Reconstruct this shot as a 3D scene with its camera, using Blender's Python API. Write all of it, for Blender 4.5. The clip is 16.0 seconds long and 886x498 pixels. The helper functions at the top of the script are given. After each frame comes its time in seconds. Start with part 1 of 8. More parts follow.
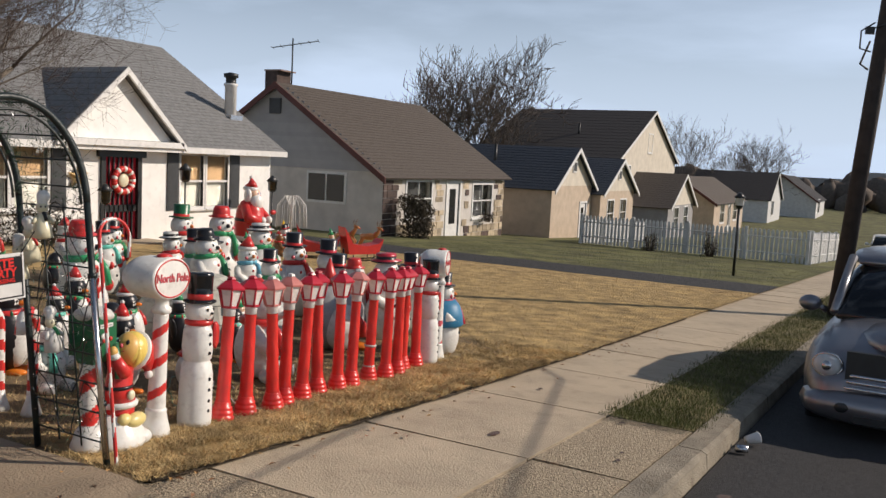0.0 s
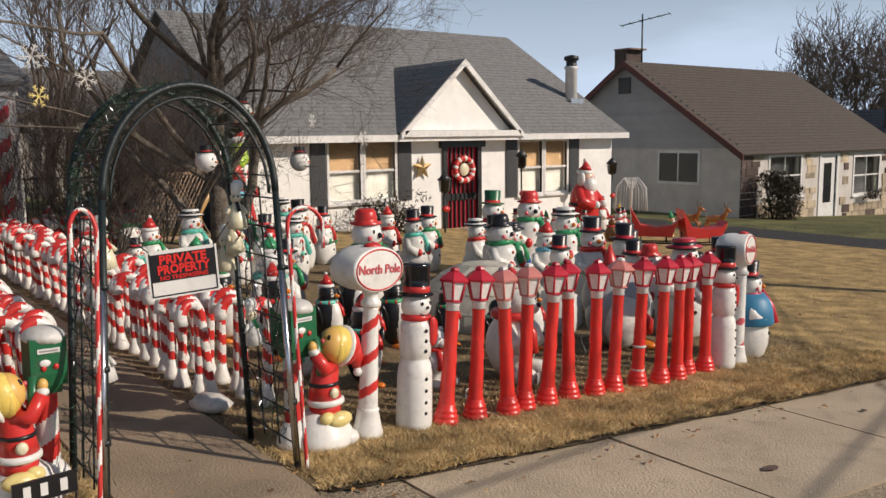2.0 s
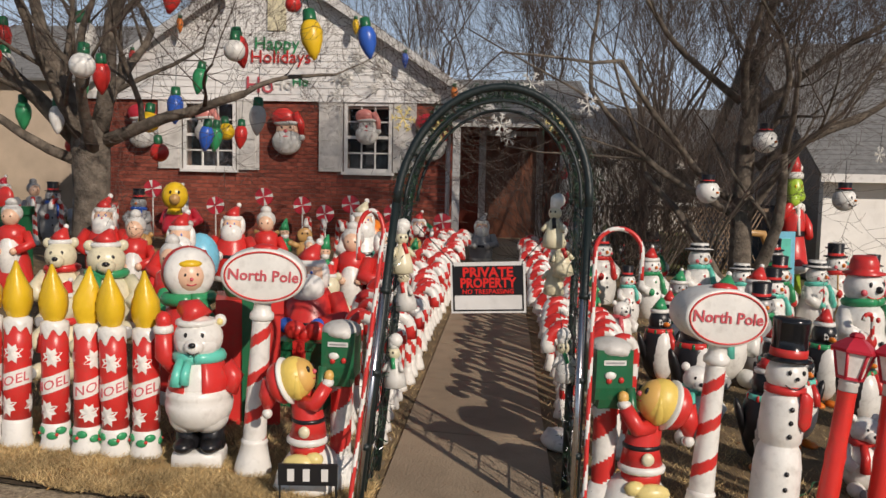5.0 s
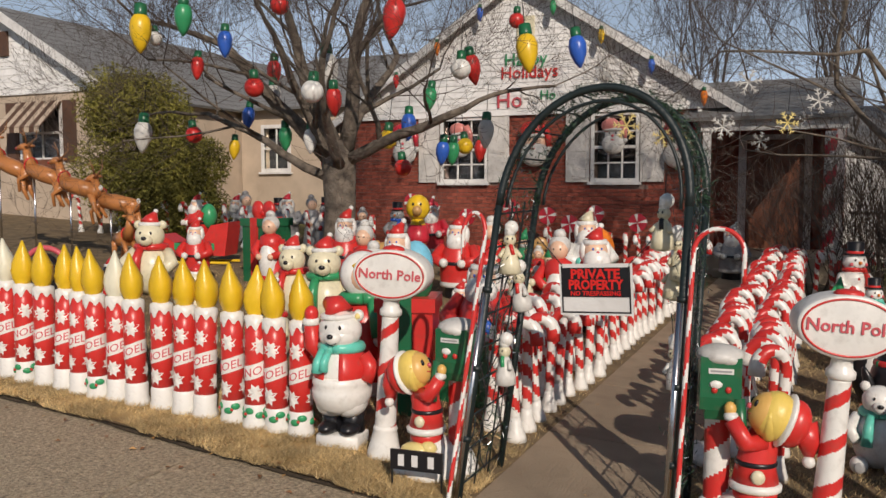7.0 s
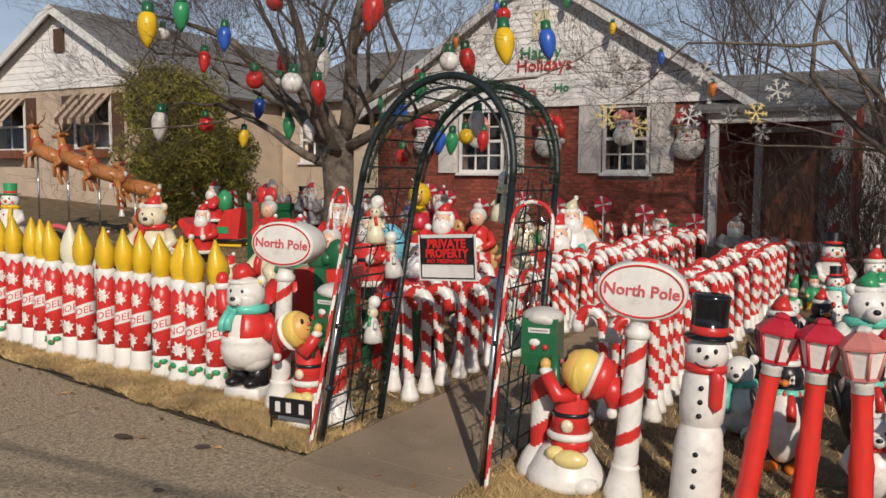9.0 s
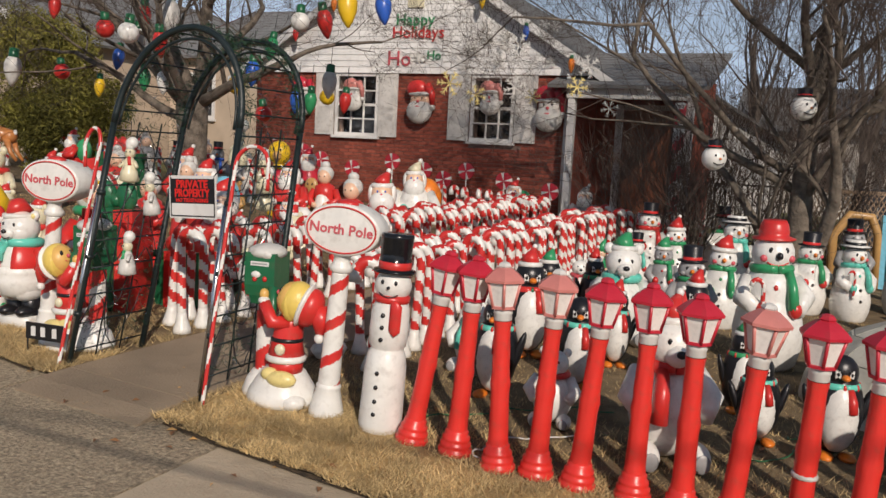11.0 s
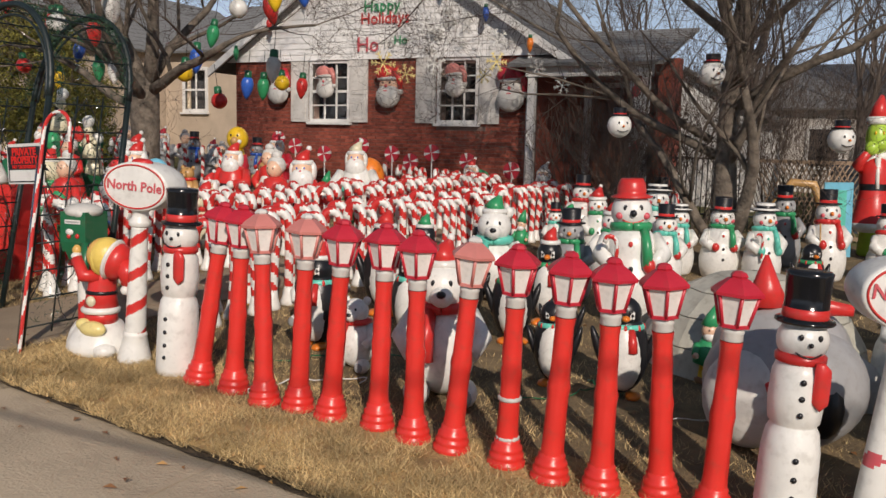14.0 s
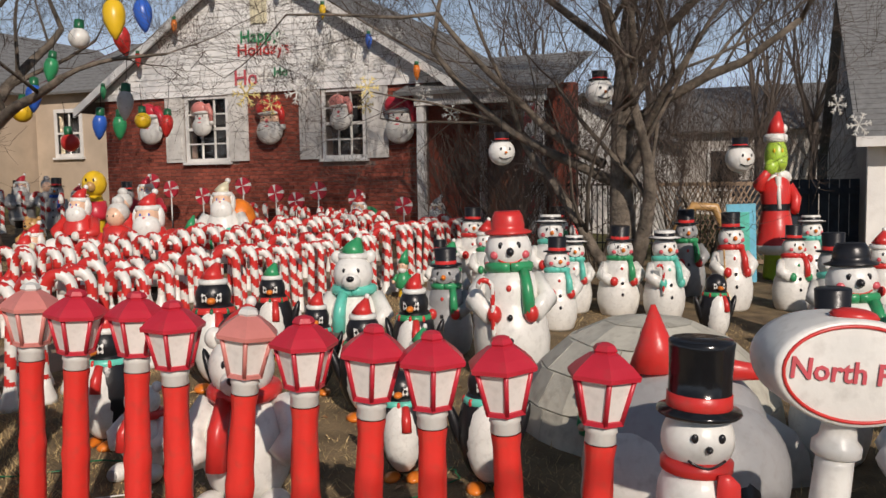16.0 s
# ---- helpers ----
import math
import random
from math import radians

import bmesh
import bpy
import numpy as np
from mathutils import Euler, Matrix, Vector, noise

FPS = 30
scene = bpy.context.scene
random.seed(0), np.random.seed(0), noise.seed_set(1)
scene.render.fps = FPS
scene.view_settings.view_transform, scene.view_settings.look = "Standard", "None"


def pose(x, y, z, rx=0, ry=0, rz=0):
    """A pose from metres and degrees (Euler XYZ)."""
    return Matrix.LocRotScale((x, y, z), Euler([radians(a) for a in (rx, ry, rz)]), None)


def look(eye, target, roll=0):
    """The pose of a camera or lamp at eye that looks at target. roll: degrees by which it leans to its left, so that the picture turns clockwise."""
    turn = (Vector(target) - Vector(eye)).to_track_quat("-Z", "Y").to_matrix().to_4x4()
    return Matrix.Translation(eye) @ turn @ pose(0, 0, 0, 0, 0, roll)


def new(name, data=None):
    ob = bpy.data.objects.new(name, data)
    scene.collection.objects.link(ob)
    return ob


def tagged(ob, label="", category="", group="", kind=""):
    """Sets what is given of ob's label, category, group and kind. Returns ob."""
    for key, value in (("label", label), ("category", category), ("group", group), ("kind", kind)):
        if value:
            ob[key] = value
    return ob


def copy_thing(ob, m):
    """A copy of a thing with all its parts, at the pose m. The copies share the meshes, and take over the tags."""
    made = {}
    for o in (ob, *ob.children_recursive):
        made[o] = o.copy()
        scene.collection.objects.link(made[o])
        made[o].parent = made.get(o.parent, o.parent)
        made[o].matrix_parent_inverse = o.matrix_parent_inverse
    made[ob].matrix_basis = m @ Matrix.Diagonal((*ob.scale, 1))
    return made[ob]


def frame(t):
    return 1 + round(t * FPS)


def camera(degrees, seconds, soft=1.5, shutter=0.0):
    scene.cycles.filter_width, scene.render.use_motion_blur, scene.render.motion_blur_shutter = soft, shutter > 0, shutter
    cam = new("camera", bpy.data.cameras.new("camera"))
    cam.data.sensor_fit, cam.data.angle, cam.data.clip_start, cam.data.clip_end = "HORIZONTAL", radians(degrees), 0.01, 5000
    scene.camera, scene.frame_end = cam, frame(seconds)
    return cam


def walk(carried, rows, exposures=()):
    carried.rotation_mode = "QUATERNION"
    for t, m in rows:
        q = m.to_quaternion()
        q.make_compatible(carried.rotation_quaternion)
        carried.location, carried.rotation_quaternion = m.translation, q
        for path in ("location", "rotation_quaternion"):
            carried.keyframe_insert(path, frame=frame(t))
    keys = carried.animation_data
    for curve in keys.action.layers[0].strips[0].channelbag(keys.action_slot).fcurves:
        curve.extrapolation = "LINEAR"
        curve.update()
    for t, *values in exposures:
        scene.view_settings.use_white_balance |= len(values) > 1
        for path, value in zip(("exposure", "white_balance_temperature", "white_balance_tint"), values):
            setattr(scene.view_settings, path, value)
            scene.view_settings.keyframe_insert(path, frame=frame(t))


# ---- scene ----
cam = camera(55.4, 16.0)
PATH = [
    (0, (-0.175, 0.641, 1.789), (-1.099, 2.402, 1.578), 2.9),
    (0.5, (-0.145, 0.859, 1.766), (-1.185, 2.552, 1.542), 3.3),
    (1, (-0.141, 1.134, 1.745), (-1.39, 2.677, 1.494), 2.4),
    (1.5, (-0.136, 1.479, 1.734), (-1.544, 2.875, 1.469), 0.7),
    (2, (-0.016, 1.813, 1.73), (-1.595, 3.011, 1.465), -0.7),
    (2.5, (0.019, 2.069, 1.71), (-1.728, 3.005, 1.438), -1.1),
    (3, (-0.022, 2.319, 1.694), (-1.861, 3.055, 1.421), -0.9),
    (3.5, (0.013, 2.579, 1.678), (-1.923, 3.002, 1.406), -0.6),
    (3.7, (0.01, 2.692, 1.669), (-1.95, 2.982, 1.399), -0.2),
    (5.8, (-0.309, 3.719, 1.566), (-2.28, 3.403, 1.452), 2.0),
    (6, (-0.285, 3.801, 1.582), (-2.244, 3.416, 1.47), 2.2),
    (6.5, (-0.241, 4.002, 1.589), (-2.141, 3.393, 1.447), 0.8),
    (7, (-0.289, 4.239, 1.554), (-2.11, 3.425, 1.405), -0.1),
    (7.5, (-0.256, 4.503, 1.548), (-2.05, 3.631, 1.406), -0.4),
    (8, (-0.237, 4.77, 1.538), (-2.021, 3.881, 1.384), -0.2),
    (8.5, (-0.332, 5.087, 1.492), (-2.075, 4.118, 1.34), -0.0),
    (9, (-0.327, 5.375, 1.471), (-2.071, 4.41, 1.309), 0.4),
    (9.5, (-0.333, 5.655, 1.427), (-2.13, 4.806, 1.205), 2.0),
    (9.7, (-0.375, 5.771, 1.416), (-2.192, 4.969, 1.177), 2.2),
    (11.8, (-0.375, 7.008, 1.386), (-2.197, 6.216, 1.157), 3.6),
    (12, (-0.438, 7.158, 1.358), (-2.266, 6.387, 1.099), 4.1),
    (12.5, (-0.555, 7.4, 1.306), (-2.406, 6.709, 0.996), 3.3),
    (13, (-0.498, 7.528, 1.316), (-2.373, 6.907, 0.999), 0.9),
    (13.5, (-0.511, 7.668, 1.316), (-2.351, 6.924, 1.064), 1.0),
    (14, (-0.712, 7.81, 1.258), (-2.488, 6.923, 1.009), 1.4),
    (14.5, (-0.927, 7.858, 1.232), (-2.713, 7.0, 0.957), 1.3),
    (15, (-1.171, 7.814, 1.227), (-2.971, 6.975, 0.984), 1.0),
    (15.5, (-1.457, 7.792, 1.219), (-3.267, 6.966, 1.017), -0.7),
    (16, (-1.811, 7.802, 1.244), (-3.67, 7.083, 1.078), -0.9),
]
walk(cam, [(t, look(eye, target, roll)) for t, eye, target, roll in PATH],
     exposures=[(0.0, -0.32, 6750, 16), (1.5, -0.38, 6800, 16), (3.0, -0.48, 6800, 16), (6.0, -0.61, 6750, 16), (16.0, -0.57, 6650, 16)])

# ---- world, sun ----
world = bpy.data.worlds.new("sky_world")
scene.world = world
world.use_nodes = True
SUN_EL, SUN_AZ = radians(29), math.atan2(0.79, 0.61)  # clockwise from +y
wn = world.node_tree.nodes
sky = wn.new("ShaderNodeTexSky")
sky.sky_type = "NISHITA"
sky.sun_disc = False
sky.sun_elevation, sky.sun_rotation = SUN_EL, SUN_AZ
sky.air_density, sky.dust_density, sky.ozone_density = 1.1, 0.3, 1.8
# a thin high veil of cloud, denser towards the horizon
wl = world.node_tree.links
way = wn.new("ShaderNodeTexCoord").outputs["Generated"]
axes = wn.new("ShaderNodeSeparateXYZ")
wl.new(way, axes.inputs[0])
haze = wn.new("ShaderNodeMapRange")
haze.interpolation_type = "SMOOTHSTEP"
haze.inputs[1].default_value, haze.inputs[2].default_value, haze.inputs[3].default_value, haze.inputs[4].default_value = -0.02, 0.36, 0.92, 0.02
wl.new(axes.outputs[2], haze.inputs[0])
stretch = wn.new("ShaderNodeMapping")
stretch.inputs["Scale"].default_value = (1.2, 2.0, 6.0)
wl.new(way, stretch.inputs[0])
wisps = wn.new("ShaderNodeTexNoise")
wisps.inputs["Scale"].default_value, wisps.inputs["Detail"].default_value = 1.6, 7
wl.new(stretch.outputs[0], wisps.inputs["Vector"])
wisp = wn.new("ShaderNodeMapRange")
wisp.inputs[1].default_value, wisp.inputs[2].default_value, wisp.inputs[3].default_value, wisp.inputs[4].default_value = 0.45, 0.70, 0.0, 0.40
wl.new(wisps.outputs[0], wisp.inputs[0])
veil = wn.new("ShaderNodeMath")
veil.use_clamp = True
wl.new(haze.outputs[0], veil.inputs[0])
wl.new(wisp.outputs[0], veil.inputs[1])
tint = wn.new("ShaderNodeMix")
tint.data_type = "RGBA"
tint.inputs[7].default_value = (11.2, 14.4, 18.2, 1)
wl.new(veil.outputs[0], tint.inputs[0])
wl.new(sky.outputs[0], tint.inputs[6])
wl.new(tint.outputs[2], wn["Background"].inputs[0])
wn["Background"].inputs[1].default_value = 0.066
sun = new("sun", bpy.data.lights.new("sun", "SUN"))
sun.data.energy, sun.data.angle, sun.data.color = 5.0, radians(0.6), (1.0, 0.92, 0.80)
sun.matrix_world = look((0, 0, 30), (-math.sin(SUN_AZ) * math.cos(SUN_EL), -math.cos(SUN_AZ) * math.cos(SUN_EL), 30 - math.sin(SUN_EL)))


# ---- materials ----
M = {}


def mat(key, rgb, rough=0.5, var=0.15, scale=6.0, bump=0.0, bscale=40.0, metal=0.0, rand=0.0, dirt=0.0, island=False):
    """A surface of base colour rgb, with two scales of variation, fine relief and a stain colour."""
    m = bpy.data.materials.new(key)
    m.use_nodes = True
    n, ln = m.node_tree.nodes, m.node_tree.links
    b = n["Principled BSDF"]
    co = n.new("ShaderNodeTexCoord").outputs["Object"]
    src = None
    lo, hi = [max(0, c * (1 - var)) for c in rgb], [min(1, c * (1 + var)) for c in rgb]
    big = n.new("ShaderNodeTexNoise")
    big.inputs["Scale"].default_value, big.inputs["Detail"].default_value = scale, 6
    ln.new(co, big.inputs["Vector"])
    mix = n.new("ShaderNodeMix")
    mix.data_type = "RGBA"
    mix.inputs[6].default_value, mix.inputs[7].default_value = (*lo, 1), (*hi, 1)
    ramp = n.new("ShaderNodeMapRange")
    ramp.inputs[1].default_value, ramp.inputs[2].default_value = 0.3, 0.7
    ln.new(big.outputs[0], ramp.inputs[0])
    ln.new(ramp.outputs[0], mix.inputs[0])
    src = mix.outputs[2]
    if dirt:
        d = n.new("ShaderNodeTexNoise")
        d.inputs["Scale"].default_value, d.inputs["Detail"].default_value = scale * 3.7, 8
        ln.new(co, d.inputs["Vector"])
        r2 = n.new("ShaderNodeMapRange")
        r2.inputs[1].default_value, r2.inputs[2].default_value, r2.inputs[4].default_value = 0.52, 0.75, dirt
        ln.new(d.outputs[0], r2.inputs[0])
        m2 = n.new("ShaderNodeMix")
        m2.data_type = "RGBA"
        m2.inputs[7].default_value = (0.16, 0.12, 0.08, 1)
        ln.new(r2.outputs[0], m2.inputs[0])
        ln.new(src, m2.inputs[6])
        src = m2.outputs[2]
    if rand:
        rsrc = n.new("ShaderNodeNewGeometry").outputs["Random Per Island"] if island else n.new("ShaderNodeObjectInfo").outputs["Random"]
        hsv = n.new("ShaderNodeHueSaturation")
        r3 = n.new("ShaderNodeMapRange")
        r3.inputs[3].default_value, r3.inputs[4].default_value = 1 - rand, 1 + rand
        ln.new(rsrc, r3.inputs[0])
        ln.new(r3.outputs[0], hsv.inputs["Value"])
        ln.new(src, hsv.inputs["Color"])
        src = hsv.outputs[0]
    ln.new(src, b.inputs["Base Color"])
    b.inputs["Roughness"].default_value, b.inputs["Metallic"].default_value = rough, metal
    if bump:
        t = n.new("ShaderNodeTexNoise")
        t.inputs["Scale"].default_value, t.inputs["Detail"].default_value = bscale, 5
        ln.new(co, t.inputs["Vector"])
        bp = n.new("ShaderNodeBump")
        bp.inputs["Strength"].default_value, bp.inputs["Distance"].default_value = bump, 0.02
        ln.new(t.outputs[0], bp.inputs["Height"])
        ln.new(bp.outputs[0], b.inputs["Normal"])
    M[key] = m
    return m


# blow-moulded plastics
for key, rgb in dict(white=(0.78, 0.77, 0.72), red=(0.62, 0.035, 0.03), dkred=(0.54, 0.025, 0.045), lampred=(0.72, 0.038, 0.028), green=(0.03, 0.30, 0.12), dkgreen=(0.012, 0.13, 0.055),
                     teal=(0.12, 0.58, 0.46), yellow=(0.78, 0.50, 0.022), paleyellow=(0.80, 0.66, 0.26), black=(0.012, 0.012, 0.014), orange=(0.75, 0.20, 0.02), skin=(0.78, 0.50, 0.34),
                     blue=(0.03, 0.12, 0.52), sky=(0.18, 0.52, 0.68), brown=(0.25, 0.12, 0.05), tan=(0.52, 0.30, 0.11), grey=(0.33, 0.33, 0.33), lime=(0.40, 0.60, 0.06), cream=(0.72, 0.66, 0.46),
                     deer=(0.48, 0.19, 0.06), pane=(0.80, 0.76, 0.71), fadedred=(0.62, 0.22, 0.19), pink=(0.62, 0.10, 0.12)).items():
    mat(key, rgb, rough=0.33, var=0.10, scale=7, bump=0.10, bscale=25, dirt=0.0 if key in ("black", "yellow") else 0.22)
mat("hatblack", (0.010, 0.010, 0.011), 0.16, 0.1, 9, 0.06, 30)
mat("hair", (0.78, 0.57, 0.13), 0.38, 0.12, 9, 0.2, 30)
mat("paleflame", (0.78, 0.75, 0.58), 0.4, 0.1, 8, 0.1, 25)
mat("oldwhite", (0.62, 0.61, 0.57), 0.45, 0.15, 5, 0.15, 25, dirt=0.35)
mat("iglooshell", (0.52, 0.50, 0.42), 0.6, 0.18, 4, 0.3, 20, dirt=0.4)
mat("trim", (0.72, 0.71, 0.68), 0.5, 0.1, 3, 0.1, 60, dirt=0.2)
mat("siding", (0.82, 0.81, 0.78), 0.5, 0.08, 2.5, 0.08, 50, dirt=0.15, rand=0.05)
mat("whitewall", (0.85, 0.84, 0.80), 0.6, 0.08, 1.5, 0.15, 30, dirt=0.12)
mat("greysiding", (0.36, 0.35, 0.34), 0.6, 0.08, 2, 0.1, 40, rand=0.06)
mat("stucco", (0.58, 0.54, 0.49), 0.85, 0.12, 2, 0.4, 60)
mat("tanwall", (0.50, 0.40, 0.30), 0.85, 0.12, 2, 0.4, 60)
mat("creamwall", (0.60, 0.54, 0.44), 0.8, 0.1, 2, 0.3, 60)
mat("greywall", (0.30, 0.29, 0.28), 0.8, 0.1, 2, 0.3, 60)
mat("brick", (0.27, 0.065, 0.04), 0.85, 0.25, 14, 0.5, 90, rand=0.30)
mat("brickrest", (0.27, 0.065, 0.04), 0.85, 0.25, 14, 0.5, 90, rand=0.30, island=True)
mat("mortar", (0.26, 0.18, 0.15), 0.95, 0.15, 10, 0.5, 80)
mat("stone", (0.42, 0.34, 0.235), 0.85, 0.3, 5, 0.7, 25, rand=0.35)
mat("darkstone", (0.09, 0.06, 0.05), 0.85, 0.3, 5, 0.7, 25, rand=0.3)
mat("roofgrey", (0.20, 0.20, 0.195), 0.9, 0.2, 9, 0.6, 60, rand=0.12, island=True)
mat("roofbrown", (0.088, 0.071, 0.058), 0.9, 0.2, 9, 0.6, 60, rand=0.12, island=True)
mat("roofblue", (0.03, 0.04, 0.055), 0.9, 0.2, 9, 0.6, 60, rand=0.12, island=True)
mat("roofdark", (0.022, 0.02, 0.021), 0.9, 0.2, 9, 0.6, 60, rand=0.12, island=True)
mat("fascia", (0.10, 0.03, 0.022), 0.6, 0.1, 3)
mat("shutterwhite", (0.62, 0.60, 0.56), 0.6, 0.15, 4, 0.2, 40, dirt=0.35)
mat("shutterdark", (0.045, 0.048, 0.05), 0.5, 0.15, 6)
mat("shutterbrown", (0.10, 0.05, 0.03), 0.6, 0.15, 6)
# near-black colour for the darkness of rooms behind windows
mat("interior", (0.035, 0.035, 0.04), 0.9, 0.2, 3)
mat("curtain", (0.60, 0.58, 0.52), 0.9, 0.12, 5, 0.2, 20)
mat("blind", (0.42, 0.26, 0.13), 0.8, 0.12, 5, 0.2, 20)
mat("wood", (0.17, 0.06, 0.03), 0.5, 0.3, 6, 0.2, 40)
mat("polewood", (0.045, 0.035, 0.03), 0.85, 0.3, 5, 0.6, 30)
mat("blackmetal", (0.018, 0.02, 0.02), 0.4, 0.2, 9)
mat("archgreen", (0.010, 0.018, 0.018), 0.45, 0.3, 9, 0.2, 60)
mat("chrome", (0.55, 0.55, 0.56), 0.25, 0.1, 9, metal=1.0)
mat("tinsel", (0.45, 0.46, 0.47), 0.25, 0.2, 30, metal=1.0)
mat("garland", (0.015, 0.05, 0.022), 0.6, 0.4, 30)
mat("concrete", (0.455, 0.37, 0.262), 0.9, 0.13, 1.6, 0.5, 70, rand=0.07, dirt=0.30)
mat("coatblue", (0.03, 0.20, 0.36), 0.5, 0.12, 6)
mat("pathconcrete", (0.30, 0.23, 0.155), 0.9, 0.18, 1.8, 0.5, 70, rand=0.06, dirt=0.35)
mat("aggregate", (0.38, 0.305, 0.205), 0.95, 0.45, 50, 1.0, 70, rand=0.06, dirt=0.75)
mat("kerb", (0.25, 0.215, 0.16), 0.9, 0.3, 3, 0.8, 60, dirt=0.75)
mat("asphalt", (0.033, 0.032, 0.032), 0.92, 0.3, 30, 0.8, 140)
mat("soil", (0.185, 0.130, 0.068), 1.0, 0.4, 5, 0.9, 50)
mat("darksoil", (0.085, 0.06, 0.035), 1.0, 0.5, 20, 1.0, 60)
mat("dryground", (0.41, 0.28, 0.115), 1.0, 0.5, 3.5, 0.9, 60, dirt=0.35)
mat("vergeground", (0.17, 0.14, 0.06), 1.0, 0.5, 3.0, 0.9, 50)
mat("greenground", (0.115, 0.112, 0.036), 1.0, 0.6, 0.9, 0.9, 50)
mat("drygrass", (0.53, 0.39, 0.19), 0.9, 0.45, 3.0, rand=0.48, island=True)
mat("greengrass", (0.105, 0.118, 0.032), 0.8, 0.3, 2.0, rand=0.45, island=True)
mat("goldskin", (0.72, 0.43, 0.12), 0.4, 0.1, 6)
mat("bark", (0.155, 0.128, 0.10), 0.95, 0.5, 9, 1.0, 30, dirt=0.3)
mat("twig", (0.10, 0.075, 0.06), 0.95, 0.3, 8)
mat("fartwig", (0.115, 0.092, 0.075), 0.95, 0.2, 2)
mat("shrub", (0.185, 0.17, 0.03), 0.8, 0.5, 2, rand=0.55, island=True)
mat("hedge", (0.045, 0.035, 0.02), 0.85, 0.4, 5, rand=0.4, island=True)
mat("carpaint", (0.26, 0.26, 0.275), 0.30, 0.04, 2, metal=0.75)
mat("tyre", (0.012, 0.012, 0.012), 0.85, 0.2, 20)
mat("carglass", (0.012, 0.014, 0.016), 0.06, 0.05, 1)
mat("lightglass", (0.62, 0.62, 0.60), 0.12, 0.05, 1)
mat("cable", (0.02, 0.02, 0.02), 0.7, 0.1, 4)
mat("signred", (0.70, 0.02, 0.015), 0.5, 0.05, 4)
mat("goldstar", (0.40, 0.27, 0.12), 0.4, 0.2, 8, metal=0.6)
mat("fencewhite", (0.62, 0.62, 0.60), 0.6, 0.12, 3, dirt=0.25)
mat("fencewood", (0.30, 0.21, 0.14), 0.8, 0.25, 4, 0.3, 40)
glass = bpy.data.materials.new("glass")
glass.use_nodes = True
gb = glass.node_tree.nodes["Principled BSDF"]
gb.inputs["Base Color"].default_value = (0.9, 0.93, 0.92, 1)
gb.inputs["Roughness"].default_value, gb.inputs["Transmission Weight"].default_value, gb.inputs["IOR"].default_value = 0.03, 1.0, 1.2
M["glass"] = glass


